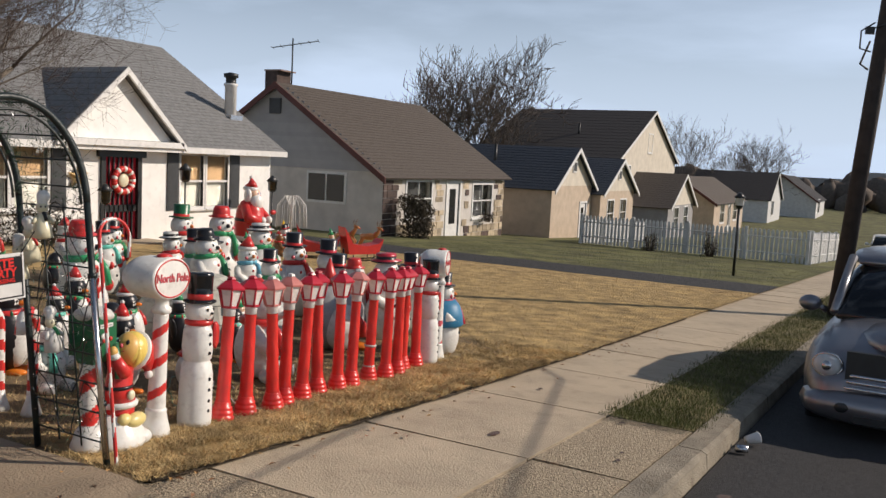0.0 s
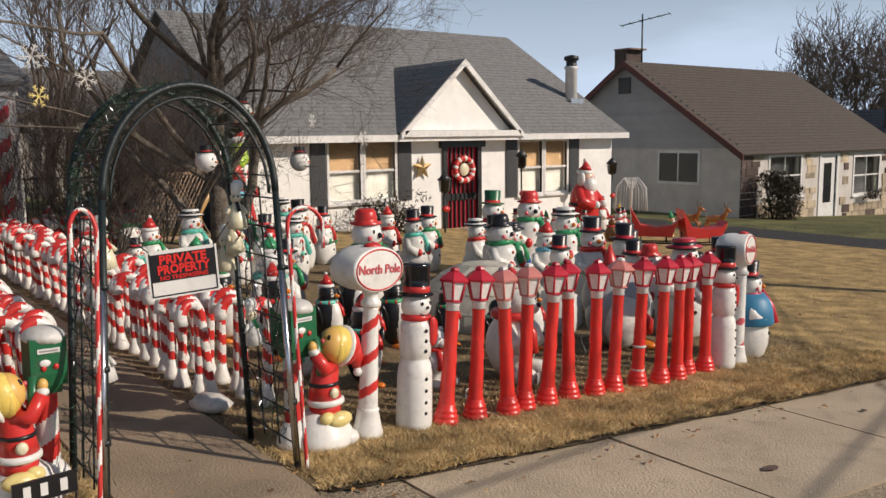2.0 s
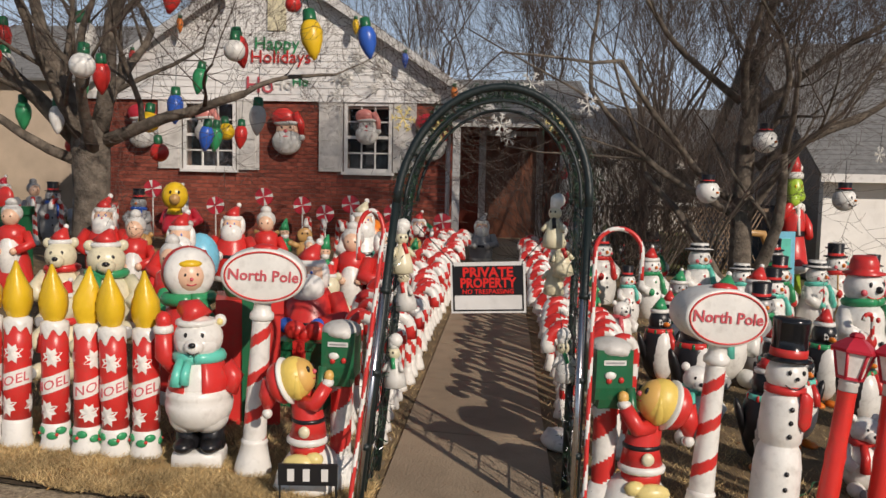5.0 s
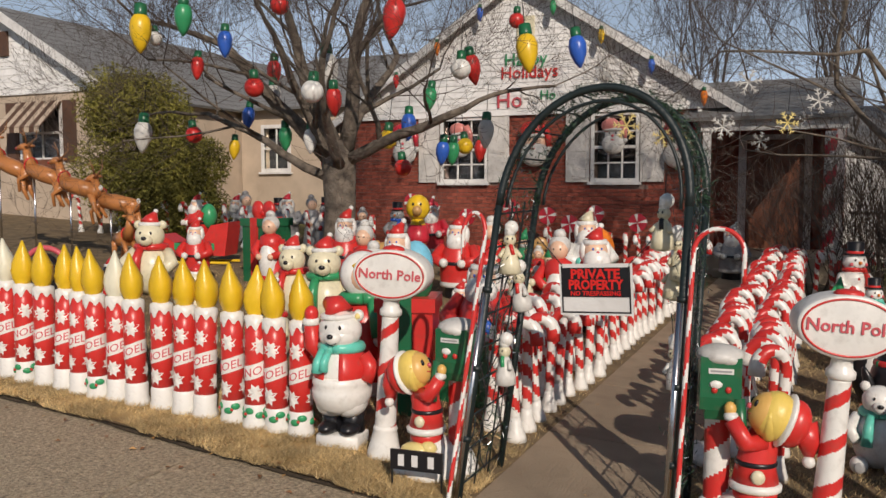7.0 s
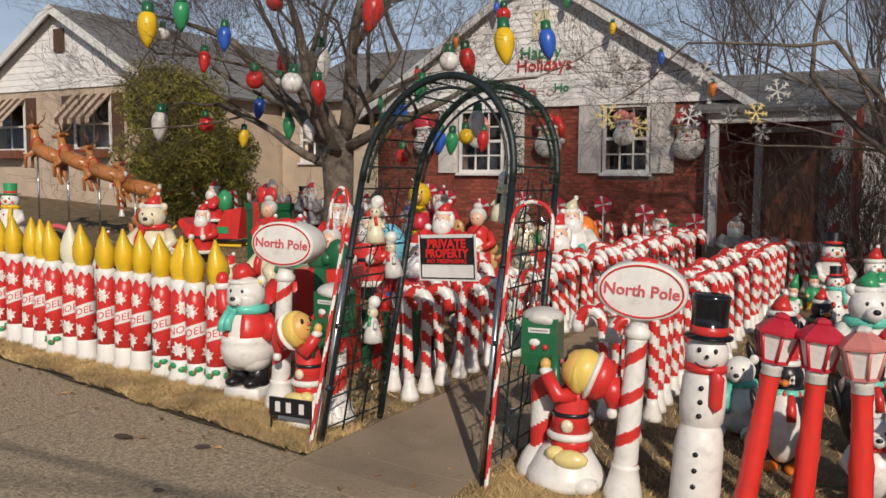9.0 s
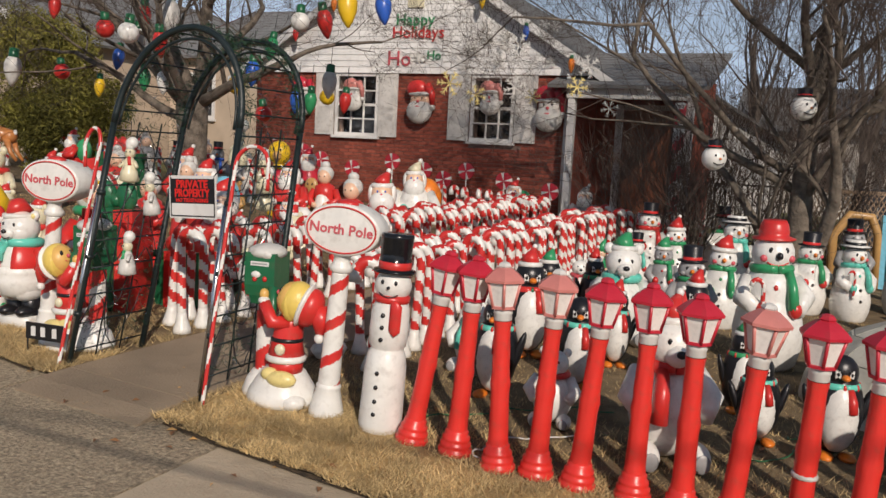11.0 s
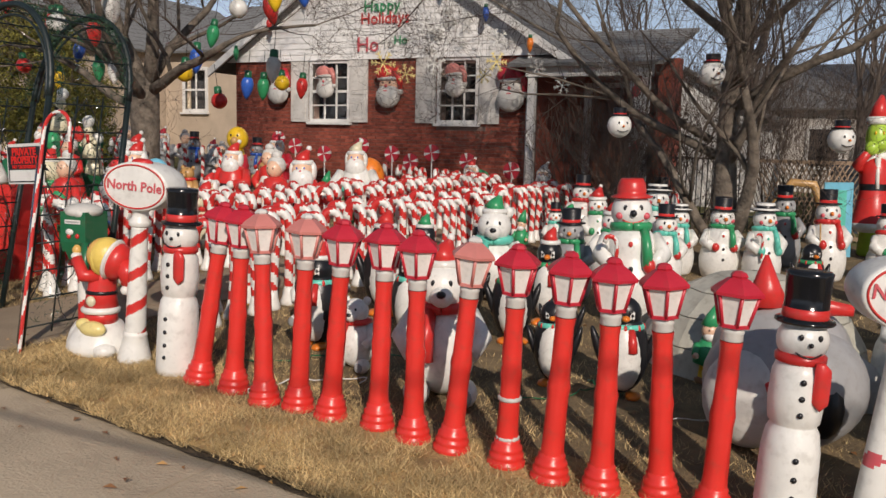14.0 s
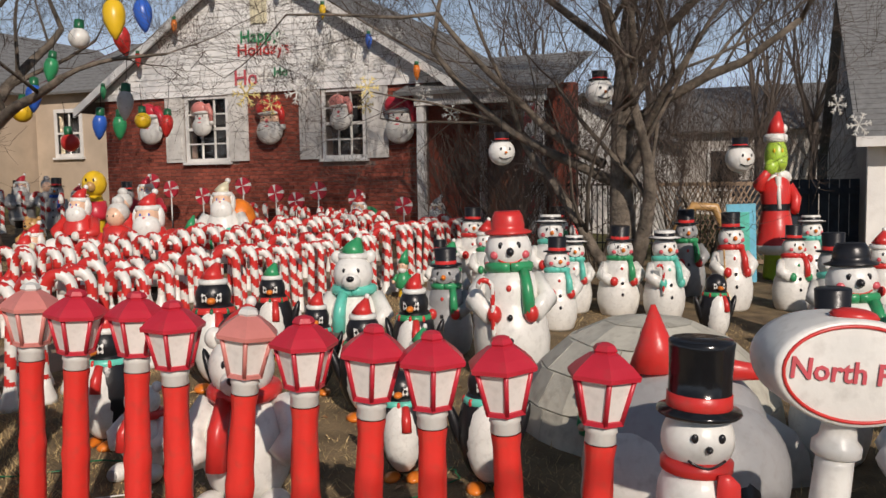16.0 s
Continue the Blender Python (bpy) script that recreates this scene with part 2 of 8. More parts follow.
# ---- mesh tools ----
class MB:
    """Gathers vertices and faces, each face with a material key."""

    def __init__(self):
        self.v, self.f, self.m, self.s = [], [], [], []

    def add(self, vs, fs, key, smooth=True):
        o = len(self.v)
        self.v += [tuple(p) for p in vs]
        for i, f in enumerate(fs):
            self.f.append([o + k for k in f])
            self.m.append(key if isinstance(key, str) else key[i])
            self.s.append(smooth)
        return self

    def box(self, x0, y0, z0, x1, y1, z1, key, m=None):
        vs = [Vector((x, y, z)) for x in (x0, x1) for y in (y0, y1) for z in (z0, z1)]
        if m is not None:
            vs = [m @ p for p in vs]
        return self.add(vs, [(0, 1, 3, 2), (4, 6, 7, 5), (0, 4, 5, 1), (2, 3, 7, 6), (0, 2, 6, 4), (1, 5, 7, 3)], key, False)

    def lathe(self, prof, key, n=14, m=None, c=(0, 0, 0)):
        """prof: (radius, height) rows; key: one material, or one for each band."""
        vs, fs, ks = [], [], []
        for r, z in prof:
            for k in range(n):
                a = 2 * math.pi * k / n
                p = Vector((c[0] + r * math.cos(a), c[1] + r * math.sin(a), c[2] + z))
                vs.append(m @ p if m is not None else p)
        for i in range(len(prof) - 1):
            for k in range(n):
                fs.append((i * n + k, i * n + (k + 1) % n, (i + 1) * n + (k + 1) % n, (i + 1) * n + k))
                ks.append(key if isinstance(key, str) else key[i])
        fs.append(tuple(range(n - 1, -1, -1)))
        ks.append(ks[0])
        fs.append(tuple((len(prof) - 1) * n + k for k in range(n)))
        ks.append(ks[-2])
        return self.add(vs, fs, ks)

    def ball(self, c, r, key, n=12, k=8, m=None):
        rx, ry, rz = r if not isinstance(r, (int, float)) else (r, r, r)
        vs = []
        for i in range(k + 1):
            t = math.pi * i / k
            for j in range(n):
                a = 2 * math.pi * j / n
                p = Vector((max(math.sin(t), 0.02) * math.cos(a) * rx, max(math.sin(t), 0.02) * math.sin(a) * ry, -math.cos(t) * rz))
                vs.append((m @ p if m is not None else p) + Vector(c))
        fs = [(i * n + j, i * n + (j + 1) % n, (i + 1) * n + (j + 1) % n, (i + 1) * n + j) for i in range(k) for j in range(n)]
        fs += [tuple(range(n - 1, -1, -1)), tuple(k * n + j for j in range(n))]
        return self.add(vs, fs, key)

    def tube(self, pts, rad, key, n=8, smooth=True):
        """A round bar along pts. rad: one radius or one a point; key: a material, or f(segment, side)."""
        pts = [Vector(p) for p in pts]
        vs, up = [], None
        for i, p in enumerate(pts):
            d = (pts[min(i + 1, len(pts) - 1)] - pts[max(i - 1, 0)]).normalized()
            if up is None:
                up = d.orthogonal().normalized()
            up = (up - d * up.dot(d)).normalized()
            w = d.cross(up)
            r = rad if isinstance(rad, (int, float)) else rad[i]
            vs += [p + (up * math.cos(2 * math.pi * k / n) + w * math.sin(2 * math.pi * k / n)) * r for k in range(n)]
        fs, ks = [], []
        for i in range(len(pts) - 1):
            for k in range(n):
                fs.append((i * n + k, i * n + (k + 1) % n, (i + 1) * n + (k + 1) % n, (i + 1) * n + k))
                ks.append(key(i, k) if callable(key) else key)
        if n > 3:
            fs += [tuple(range(n - 1, -1, -1)), tuple((len(pts) - 1) * n + k for k in range(n))]
            ks += [ks[0], ks[-1]]
        return self.add(vs, fs, ks, smooth)

    def prism(self, poly, a0, a1, axis, key):
        """A polygon drawn across an axis, from a0 to a1 along it."""
        def pt(u, v, a):
            return (a, u, v) if axis == "x" else (u, a, v) if axis == "y" else (u, v, a)
        n = len(poly)
        vs = [pt(u, v, a0) for u, v in poly] + [pt(u, v, a1) for u, v in poly]
        fs = [tuple(range(n)), tuple(range(2 * n - 1, n - 1, -1))] + [(i, n + i, n + (i + 1) % n, (i + 1) % n) for i in range(n)]
        return self.add(vs, fs, key, False)

    def mesh(self, name, weld=False):
        me = bpy.data.meshes.new(name)
        me.from_pydata(self.v, [], self.f)
        keys = sorted(set(self.m))
        for k in keys:
            me.materials.append(M[k])
        me.polygons.foreach_set("material_index", [keys.index(k) for k in self.m])
        me.polygons.foreach_set("use_smooth", self.s)
        me.update()
        bm = bmesh.new()
        bm.from_mesh(me)
        if weld:
            bmesh.ops.remove_doubles(bm, verts=bm.verts, dist=0.0005)
        bmesh.ops.recalc_face_normals(bm, faces=bm.faces)
        bm.to_mesh(me)
        bm.free()
        return me


def part(name, mb, parent=None, label="", at=None):
    """One mesh object, under a thing or a part."""
    ob = new(name, mb if isinstance(mb, bpy.types.Mesh) else mb.mesh(name, "wall" in name))
    ob.parent = parent
    if at is not None:
        ob.matrix_basis = at
    return tagged(ob, label)


def thing(name, label, category, group="", kind="", at=None):
    ob = new(name)
    ob.empty_display_size = 0.1
    if at is not None:
        ob.matrix_basis = at
    return tagged(ob, label, category, group, kind)


def letters(s, size, depth=0.003, align="CENTER", bold=0.0):
    """A word's mesh as vertices and faces, flat in x and y."""
    cu = bpy.data.curves.new("word", "FONT")
    cu.body, cu.size, cu.extrude, cu.align_x, cu.resolution_u, cu.offset = s, size, depth, align, 2, bold
    ob = bpy.data.objects.new("word", cu)
    scene.collection.objects.link(ob)
    me = bpy.data.meshes.new_from_object(ob)
    vs, fs = [v.co.copy() for v in me.vertices], [tuple(p.vertices) for p in me.polygons]
    bpy.data.objects.remove(ob)
    bpy.data.meshes.remove(me)
    return vs, fs


def gz(y):
    """Height of the ground: the street falls towards +y."""
    y = max(-40, min(75, y))
    return -0.052 * (y - 4.83)


def sx(y):
    """Sideways run of the street's lines."""
    return 0.047 * (y - 6)


# ---- ground, pavement, road ----
def strip(name, xs, ys, zoff, key, label, cat, kind="structure", crown=None):
    """A sheet over rows of y, between two x lines."""
    mb, vs = MB(), []
    for y in ys:
        a, b = xs(y)
        for k in range(5):
            vs.append((a + (b - a) * k / 4, y, gz(y) + zoff))
    fs = [(i * 5 + k, i * 5 + k + 1, i * 5 + k + 6, i * 5 + k + 5) for i in range(len(ys) - 1) for k in range(4)]
    mb.add(vs, fs, key, False)
    return tagged(part(name, mb), label, cat, "", kind)


mb, vs = MB(), []
GX = [-2500, -300, -60, -25, -16, -10, -6, -4, -1.5, -1.1, 3, 8, 9, 30, 300, 2500]
GY = [-2500, -300, -60, -40, -25, -12, -6, 0, 5, 10, 15, 20, 30, 40, 55, 75, 120, 300, 2500]
for y in GY:
    for x in GX:
        vs.append((x + (sx(max(-40, min(75, y))) if -6 < x < 30 else 0), y, gz(y) - (0.30 if -1.2 < x < 8.5 else 0.14 if -6.5 < x < 0 else 0.012)))
nx = len(GX)
mb.add(vs, [(j * nx + i, j * nx + i + 1, (j + 1) * nx + i + 1, (j + 1) * nx + i) for j in range(len(GY) - 1) for i in range(nx - 1)], "greenground", False)
tagged(part("ground", mb), "sparse winter grass and bare earth sloping gently along the street", "ground", "", "structure")


def edge(y):
    """The lawn's edge along the pavement."""
    pts = [(-30, -4.6), (-6, -4.1), (0.2, -3.86), (2.4, -3.66), (4.2, -3.38), (7, -3.16), (9, -3.03), (18.6, -2.62), (60, -0.6)]
    for (a, p), (b, q) in zip(pts, pts[1:]):
        if y <= b:
            return p + (q - p) * (y - a) / (b - a)
    return pts[-1][1]


Y1 = [-30, -20, -12, -6, -3, 0, 2.4, 4.2, 5.5, 7, 9, 12, 16, 20]
strip("lawn", lambda y: (-15.0, edge(y)), [y for y in Y1 if y <= 9] + [9.2], 0.0, "soil", "bare trodden earth and thin dry grass of the front yard", "lawn")
strip("lawn_edge", lambda y: (edge(y) - 0.75 - 0.25 * math.sin(y * 2.1), edge(y) - 0.005), [-30, -12, -6] + [-5 + 0.35 * i for i in range(22)] + [2.74], 0.005, "dryground", "dry straw-coloured grass margin beside the pavement", "lawn")
strip("lawn_margin", lambda y: (edge(y) - 0.75 - 0.25 * math.sin(y * 2.1), edge(y) - 0.005), [3.70 + 0.3667 * i for i in range(16)], 0.005, "dryground", "dry straw-coloured grass margin beside the pavement", "lawn")
rough_edge = [-4.9 + 0.13 * i for i in range(59)]
strip("soil_edge", lambda y: (edge(y) - 0.03, edge(y) + 0.018 + 0.025 * noise.noise(Vector((y * 3.1, 1, 0))) + 0.02 * noise.noise(Vector((y * 11.0, 4, 0)))), rough_edge, -0.018, "darksoil", "thin dark line of soil where the lawn meets the pavement", "soil")
strip("soil_margin", lambda y: (edge(y) - 0.03, edge(y) + 0.018 + 0.025 * noise.noise(Vector((y * 3.1, 1, 0))) + 0.02 * noise.noise(Vector((y * 11.0, 4, 0)))), [3.72 + 0.13 * i for i in range(80)], -0.018, "darksoil", "thin dark line of soil where the lawn meets the pavement", "soil")
strip("lawn_dry", lambda y: (-16.5, edge(y)), [9.2, 10, 12, 14, 16, 18, 20.2], 0.0, "dryground", "dormant straw-coloured winter lawn", "lawn")
strip("driveway", lambda y: (-24, edge(y)), [20.2, 21, 22, 23], 0.004, "asphalt", "narrow dark asphalt driveway between two lawns", "driveway")
strip("lawn_green", lambda y: (-16.5, edge(y)), [23, 26, 30, 34, 38, 48, 60], 0.002, "greenground", "patchy green winter lawn", "lawn")
strip("road", lambda y: (-1.12 + sx(y), 8.2 + sx(y)), [-40, -20, -10, -4, 0, 4, 8, 12, 20, 30, 45, 75], -0.16, "asphalt", "worn dark asphalt road", "road")
walkway = thing("walkway", "narrow concrete garden path leading to the porch", "path", kind="structure")
x = -3.72
while x > -14.0:
    w = 1.28
    mb = MB()
    mb.box(x - w + 0.012, 2.82, -0.2, x, 3.64, 0.0, "pathconcrete")
    for i, p in enumerate(mb.v):
        mb.v[i] = (p[0], p[1], p[2] + gz(p[1]) + 0.012)
    part("slab", mb, walkway)
    x -= w
mb, vs = MB(), []
for yy in (2.82, 3.64):
    vs += [(-3.712, yy, gz(yy) + 0.012), (-3.50, yy, gz(yy) + 0.006), (-3.36, yy, gz(yy) - 0.024), (-3.36, yy, gz(yy) - 0.2), (-3.712, yy, gz(yy) - 0.2)]
mb.add(vs, [(0, 5, 6, 1), (1, 6, 7, 2), (2, 7, 8, 3), (0, 1, 2, 3, 4), (9, 8, 7, 6, 5), (4, 9, 5, 0)], "pathconcrete", False)
part("slab", mb, walkway)
pavement = thing("pavement", "concrete pavement of large worn slabs", "pavement", kind="structure")
JY = [-9, -6.2, -4.7, -3.2, -1.7, -0.2, 1.3, 2.75, 4.1, 5.52, 7.0, 8.5, 10.0, 11.5, 13.0, 14.5, 16, 17.5, 19, 20.5, 22, 23.5, 25, 28, 31, 36, 41, 48, 56]
for a, b in zip(JY, JY[1:]):
    for row, (f0, f1) in enumerate((((lambda y: edge(y) - 0.22), (lambda y: -2.02 + sx(y))), ((lambda y: -2.00 + sx(y)), (lambda y: (1.9 if y < 4.1 else -1.36) + sx(y))))):
        if row == 1 and a >= 6.9:
            continue
        a2, b2 = a + 0.008, b - 0.008
        tilt = random.uniform(-0.006, 0.006)
        mb = MB()
        vs = [(f0(a2), a2, gz(a2) - 0.03 + tilt), (f1(a2) - 0.01, a2, gz(a2) - 0.035), (f1(b2) - 0.01, b2, gz(b2) - 0.035), (f0(b2), b2, gz(b2) - 0.03 - tilt)]
        vs += [(p[0], p[1], p[2] - 0.15) for p in vs]
        mb.add(vs, [(0, 1, 2, 3), (4, 7, 6, 5), (0, 4, 5, 1), (1, 5, 6, 2), (2, 6, 7, 3), (3, 7, 4, 0)], "aggregate" if (b <= 4.2 or row == 1) else "concrete", False)
        part("slab", mb, pavement)
strip("verge", lambda y: (-2.02 + sx(y), -1.36 + sx(y)), [7.0, 8, 10, 13, 16, 20, 26, 34, 48], -0.03, "vergeground", "rough green grass verge beside the kerb", "verge")
kerb = thing("kerb", "weathered concrete kerb with a chipped edge", "kerb", kind="structure")
y = 4.12
while y < 50:
    b2 = y + 2.4
    mb = MB()
    vs = []
    for yy in (y + 0.006, b2 - 0.006):
        for x, z in ((-1.355, -0.3), (-1.355, -0.03), (-1.19, -0.035), (-1.15, -0.055), (-1.12, -0.3)):
            vs.append((x + sx(yy) + random.uniform(-0.006, 0.006), yy, gz(yy) + z))
    mb.add(vs, [(0, 1, 2, 3, 4), (9, 8, 7, 6, 5)] + [(i, i + 5, (i + 1) % 5 + 5, (i + 1) % 5) for i in range(5)], "kerb", False)
    part("kerbstone", mb, kerb)
    y = b2


# ---- houses ----
def rects(u0, u1, v0, v1, holes):
    """The rectangles that are left of a wall round its openings."""
    us = sorted({u0, u1, *[h[0] for h in holes], *[h[1] for h in holes]})
    out = []
    for a, b in zip(us, us[1:]):
        cut = sorted([(h[2], h[3]) for h in holes if h[0] <= a and h[1] >= b])
        z = v0
        for c, d in cut:
            if c > z:
                out.append((a, b, z, c))
            z = d
        if v1 > z:
            out.append((a, b, z, v1))
    return out


def wall_x(mb, x, th, y0, y1, z0, z1, holes, key):
    """A wall that faces +x, with openings."""
    for a, b, c, d in rects(y0, y1, z0, z1, holes):
        mb.box(x - th, a, c, x, b, d, key)


def window(parent, x, y0, y1, z0, z1, cols=1, rows=1, curtain="", fr="trim", fw=0.06, sill=True):
    """A sash window that faces +x: frame, meeting rail, bars, panes and what hangs behind."""
    w = MB()
    w.box(x - 0.06, y0 - fw, z0 - fw, x + 0.03, y0, z1 + fw, fr).box(x - 0.06, y1, z0 - fw, x + 0.03, y1 + fw, z1 + fw, fr)
    w.box(x - 0.06, y0, z1, x + 0.03, y1, z1 + fw, fr).box(x - 0.06, y0, z0 - fw, x + 0.03, y1, z0, fr)
    wf = part("window", w, parent)
    zm = (z0 + z1) / 2
    b = MB().box(x - 0.05, y0, zm - 0.025, x + 0.005, y1, zm + 0.025, fr)
    for i in range(1, cols):
        yy = y0 + (y1 - y0) * i / cols
        b.box(x - 0.045, yy - 0.012, z0, x - 0.005, yy + 0.012, z1, fr)
    for i in range(1, rows):
        if abs(i / rows - 0.5) > 0.01:
            zz = z0 + (z1 - z0) * i / rows
            b.box(x - 0.045, y0, zz - 0.012, x - 0.005, y1, zz + 0.012, fr)
    part("sash", b, wf)
    p = part("pane", MB().box(x - 0.03, y0, z0, x - 0.024, y1, z1, "glass"), wf)
    p.visible_shadow = False
    if sill:
        part("sill", MB().box(x - 0.02, y0 - fw - 0.04, z0 - fw - 0.05, x + 0.09, y1 + fw + 0.04, z0 - fw, fr), wf)
    if curtain:
        part("curtain", MB().box(x - 0.14, y0, z0, x - 0.12, y1, zm if curtain == "low" else z1, "curtain"), wf)
        if curtain == "low":
            part("blind", MB().box(x - 0.12, y0, zm, x - 0.10, y1, z1, "blind"), wf)
    # added dark sheet in place of an unlit room
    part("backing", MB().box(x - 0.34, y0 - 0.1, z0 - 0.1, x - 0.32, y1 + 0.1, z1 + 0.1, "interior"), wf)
    return wf


def shutter(parent, x, y0, y1, z0, z1, key, raised=True):
    mb = MB().box(x, y0, z0, x + 0.03, y1, z1, key)
    zm = z0 + (z1 - z0) * 0.42
    if raised:
        for a, b in ((z0 + 0.06, zm - 0.03), (zm + 0.03, z1 - 0.06)):
            mb.box(x + 0.03, y0 + 0.06, a, x + 0.042, y1 - 0.06, b, key)
    sh = part("shutter", mb, parent)
    if not raised:
        z = z0 + 0.06
        while z < z1 - 0.06:
            part("slat", MB().box(x + 0.03, y0 + 0.04, z, x + 0.04, y1 - 0.04, z + 0.022, key), sh)
            z += 0.045
    return sh


def lap_roof(mb, p00, p01, p10, p11, n, key, th=0.013):
    """Courses of shingles from the eave p00-p01 up to the ridge p10-p11."""
    p00, p01, p10, p11 = map(Vector, (p00, p01, p10, p11))
    nrm = (p01 - p00).cross(p10 - p00).normalized()
    if nrm.z < 0:
        nrm = -nrm
    prof = [(0.0, -0.05)]
    for i in range(n):
        prof += [(i / n, th), ((i + 1) / n, 0.004)]
    prof.append((1.0, -0.05))
    vs = []
    for u, o in prof:
        vs += [p00.lerp(p10, u) + nrm * o, p01.lerp(p11, u) + nrm * o]
    m = len(prof)
    mb.add(vs, [(2 * i, 2 * i + 1, 2 * ((i + 1) % m) + 1, 2 * ((i + 1) % m)) for i in range(m)] + [tuple(range(0, 2 * m, 2)), tuple(range(2 * m - 1, 0, -2))], key, False)


def boards(parent, x, poly_at, z0, z1, step, key, lip=0.018, name="board"):
    """Lapped boards on a wall that faces +x; poly_at(z) gives the wall's ends at that height."""
    z = z0
    while z < z1 - 0.02:
        za = min(z + step * 1.04, z1)
        (a, b), (c, d) = poly_at(z), poly_at(za)
        if b - a > 0.05 and d - c > 0.01:
            vs = [(x + lip, a, z), (x + lip, b, z), (x + 0.004, d, za), (x + 0.004, c, za), (x - 0.02, a, z), (x - 0.02, b, z), (x - 0.02, d, za), (x - 0.02, c, za)]
            part(name, MB().add(vs, [(0, 1, 2, 3), (7, 6, 5, 4), (4, 5, 1, 0), (3, 2, 6, 7), (0, 3, 7, 4), (1, 5, 6, 2)], key, False), parent)
        z += step


# brick house with the white gable
brick_house = thing("brick_house", "small red brick house with a white clapboard gable and decorated front", "house")
BX, BY0, BY1 = -14.85, -4.2, 2.45
HOLES = [(-2.25, -1.42, 1.68, 2.78), (0.62, 1.34, 1.66, 2.72)]
mb = MB()
wall_x(mb, BX - 0.012, 0.22, BY0, BY1, -0.1, 2.9, HOLES, "mortar")
mb.box(-24, BY0, -0.1, BX - 0.2, BY0 + 0.2, 2.9, "brickrest").box(-24, BY1 - 0.2, -0.1, BX - 0.2, BY1, 2.9, "brickrest").box(-24.2, BY0, -0.1, -24, BY1, 2.9, "brickrest")
part("wall", mb, brick_house)
part("gable_wall", MB().prism([(-4.4, 2.86), (2.95, 2.86), (-0.72, 5.24)], BX - 0.2, BX + 0.03, "x", "siding"), brick_house)
boards(brick_house, BX + 0.05, lambda z: (-0.72 - (5.22 - z) / 0.648, -0.72 + (5.22 - z) / 0.648), 2.82, 5.2, 0.115, "siding")
mb = MB()
for s in (-1, 1):
    e = (-0.72 + s * 4.0, 2.66)
    lap_roof(mb, (BX + 0.28, e[0], e[1]), (-24.6, e[0], e[1]), (BX + 0.28, -0.72, 5.30), (-24.6, -0.72, 5.30), 26, "roofgrey")
part("roof", mb, brick_house)
for s in (-1, 1):
    part("rake_board", MB().prism([(-0.72, 5.28), (-0.72 + s * 4.0, 2.68), (-0.72 + s * 4.0, 2.52), (-0.72, 5.12)], BX + 0.24, BX + 0.29, "x", "trim"), brick_house)
part("vent", MB().box(BX + 0.06, -0.78, 4.02, BX + 0.10, -0.46, 4.55, "cream"), brick_house)
for a, b in ((-2.25, -1.42), (0.62, 1.34)):
    window(brick_house, BX, a, b, 1.68, 2.76, 3, 4)
    shutter(brick_house, BX + 0.02, a - 0.50, a - 0.08, 1.62, 2.82, "shutterwhite")
    shutter(brick_house, BX + 0.02, b + 0.08, b + 0.48, 1.62, 2.82, "shutterwhite")
# porch beside it
part("porch_back_wall", MB().box(-16.9, BY1, -0.1, -16.6, 4.6, 2.9, "brickrest"), brick_house)
part("porch_side_wall", MB().box(-16.6, 4.38, -0.1, -15.9, 4.6, 2.7, "brickrest"), brick_house)
part("porch_floor", MB().box(-16.6, BY1, -0.2, -14.5, 4.6, 0.42, "concrete"), brick_house)
part("porch_step", MB().box(-14.5, 2.7, -0.2, -14.15, 3.9, 0.22, "concrete"), brick_house)
mb = MB()
lap_roof(mb, (-14.3, BY1 - 0.3, 2.62), (-14.3, 4.8, 2.62), (-17.2, BY1 - 0.3, 3.5), (-17.2, 4.8, 3.5), 12, "roofgrey")
part("porch_roof", mb, brick_house)
part("porch_beam", MB().box(-14.62, BY1, 2.42, -14.45, 4.6, 2.62, "trim"), brick_house)
for yy in (2.54, 4.5):
    part("porch_post", MB().box(-14.6, yy - 0.06, 0.42, -14.48, yy + 0.06, 2.42, "trim"), brick_house)
dr = part("door", MB().box(-16.6, 3.0, 0.42, -16.54, 3.95, 2.36, "wood"), brick_house, "dark brown panelled wooden door")
part("door_frame", MB().box(-16.6, 2.86, 0.42, -16.5, 2.99, 2.46, "trim").box(-16.6, 3.96, 0.42, -16.5, 4.09, 2.46, "trim").box(-16.6, 2.99, 2.37, -16.5, 3.96, 2.46, "trim"), dr)
part("panel", MB().box(-16.54, 3.12, 0.6, -16.53, 3.83, 1.15, "wood").box(-16.54, 3.12, 1.3, -16.53, 3.83, 2.2, "wood"), dr)
part("gutter_pipe", MB().tube([(BX + 0.06, 2.38, 0.2), (BX + 0.06, 2.38, 2.8)], 0.04, "trim"), brick_house)

# white house with the small front gable
white_house = thing("white_house", "white cottage with dark shutters and grey shingle roof", "house")
WX, WY0, WY1, WZ = -16.2, 9.2, 20.1, 1.78
wh = [(11.0, 12.72, 0.34, 1.62), (14.1, 15.28, -0.5, 1.6), (16.58, 18.30, 0.24, 1.56)]
mb = MB()
wall_x(mb, WX, 0.2, WY0, WY1, -0.9, WZ + 0.1, wh, "whitewall")
# white side wall and gable towards -y: shade painted in as grey
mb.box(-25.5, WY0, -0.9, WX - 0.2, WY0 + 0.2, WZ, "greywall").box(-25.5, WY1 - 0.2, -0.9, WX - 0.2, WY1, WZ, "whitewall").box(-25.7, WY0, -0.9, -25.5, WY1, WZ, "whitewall")
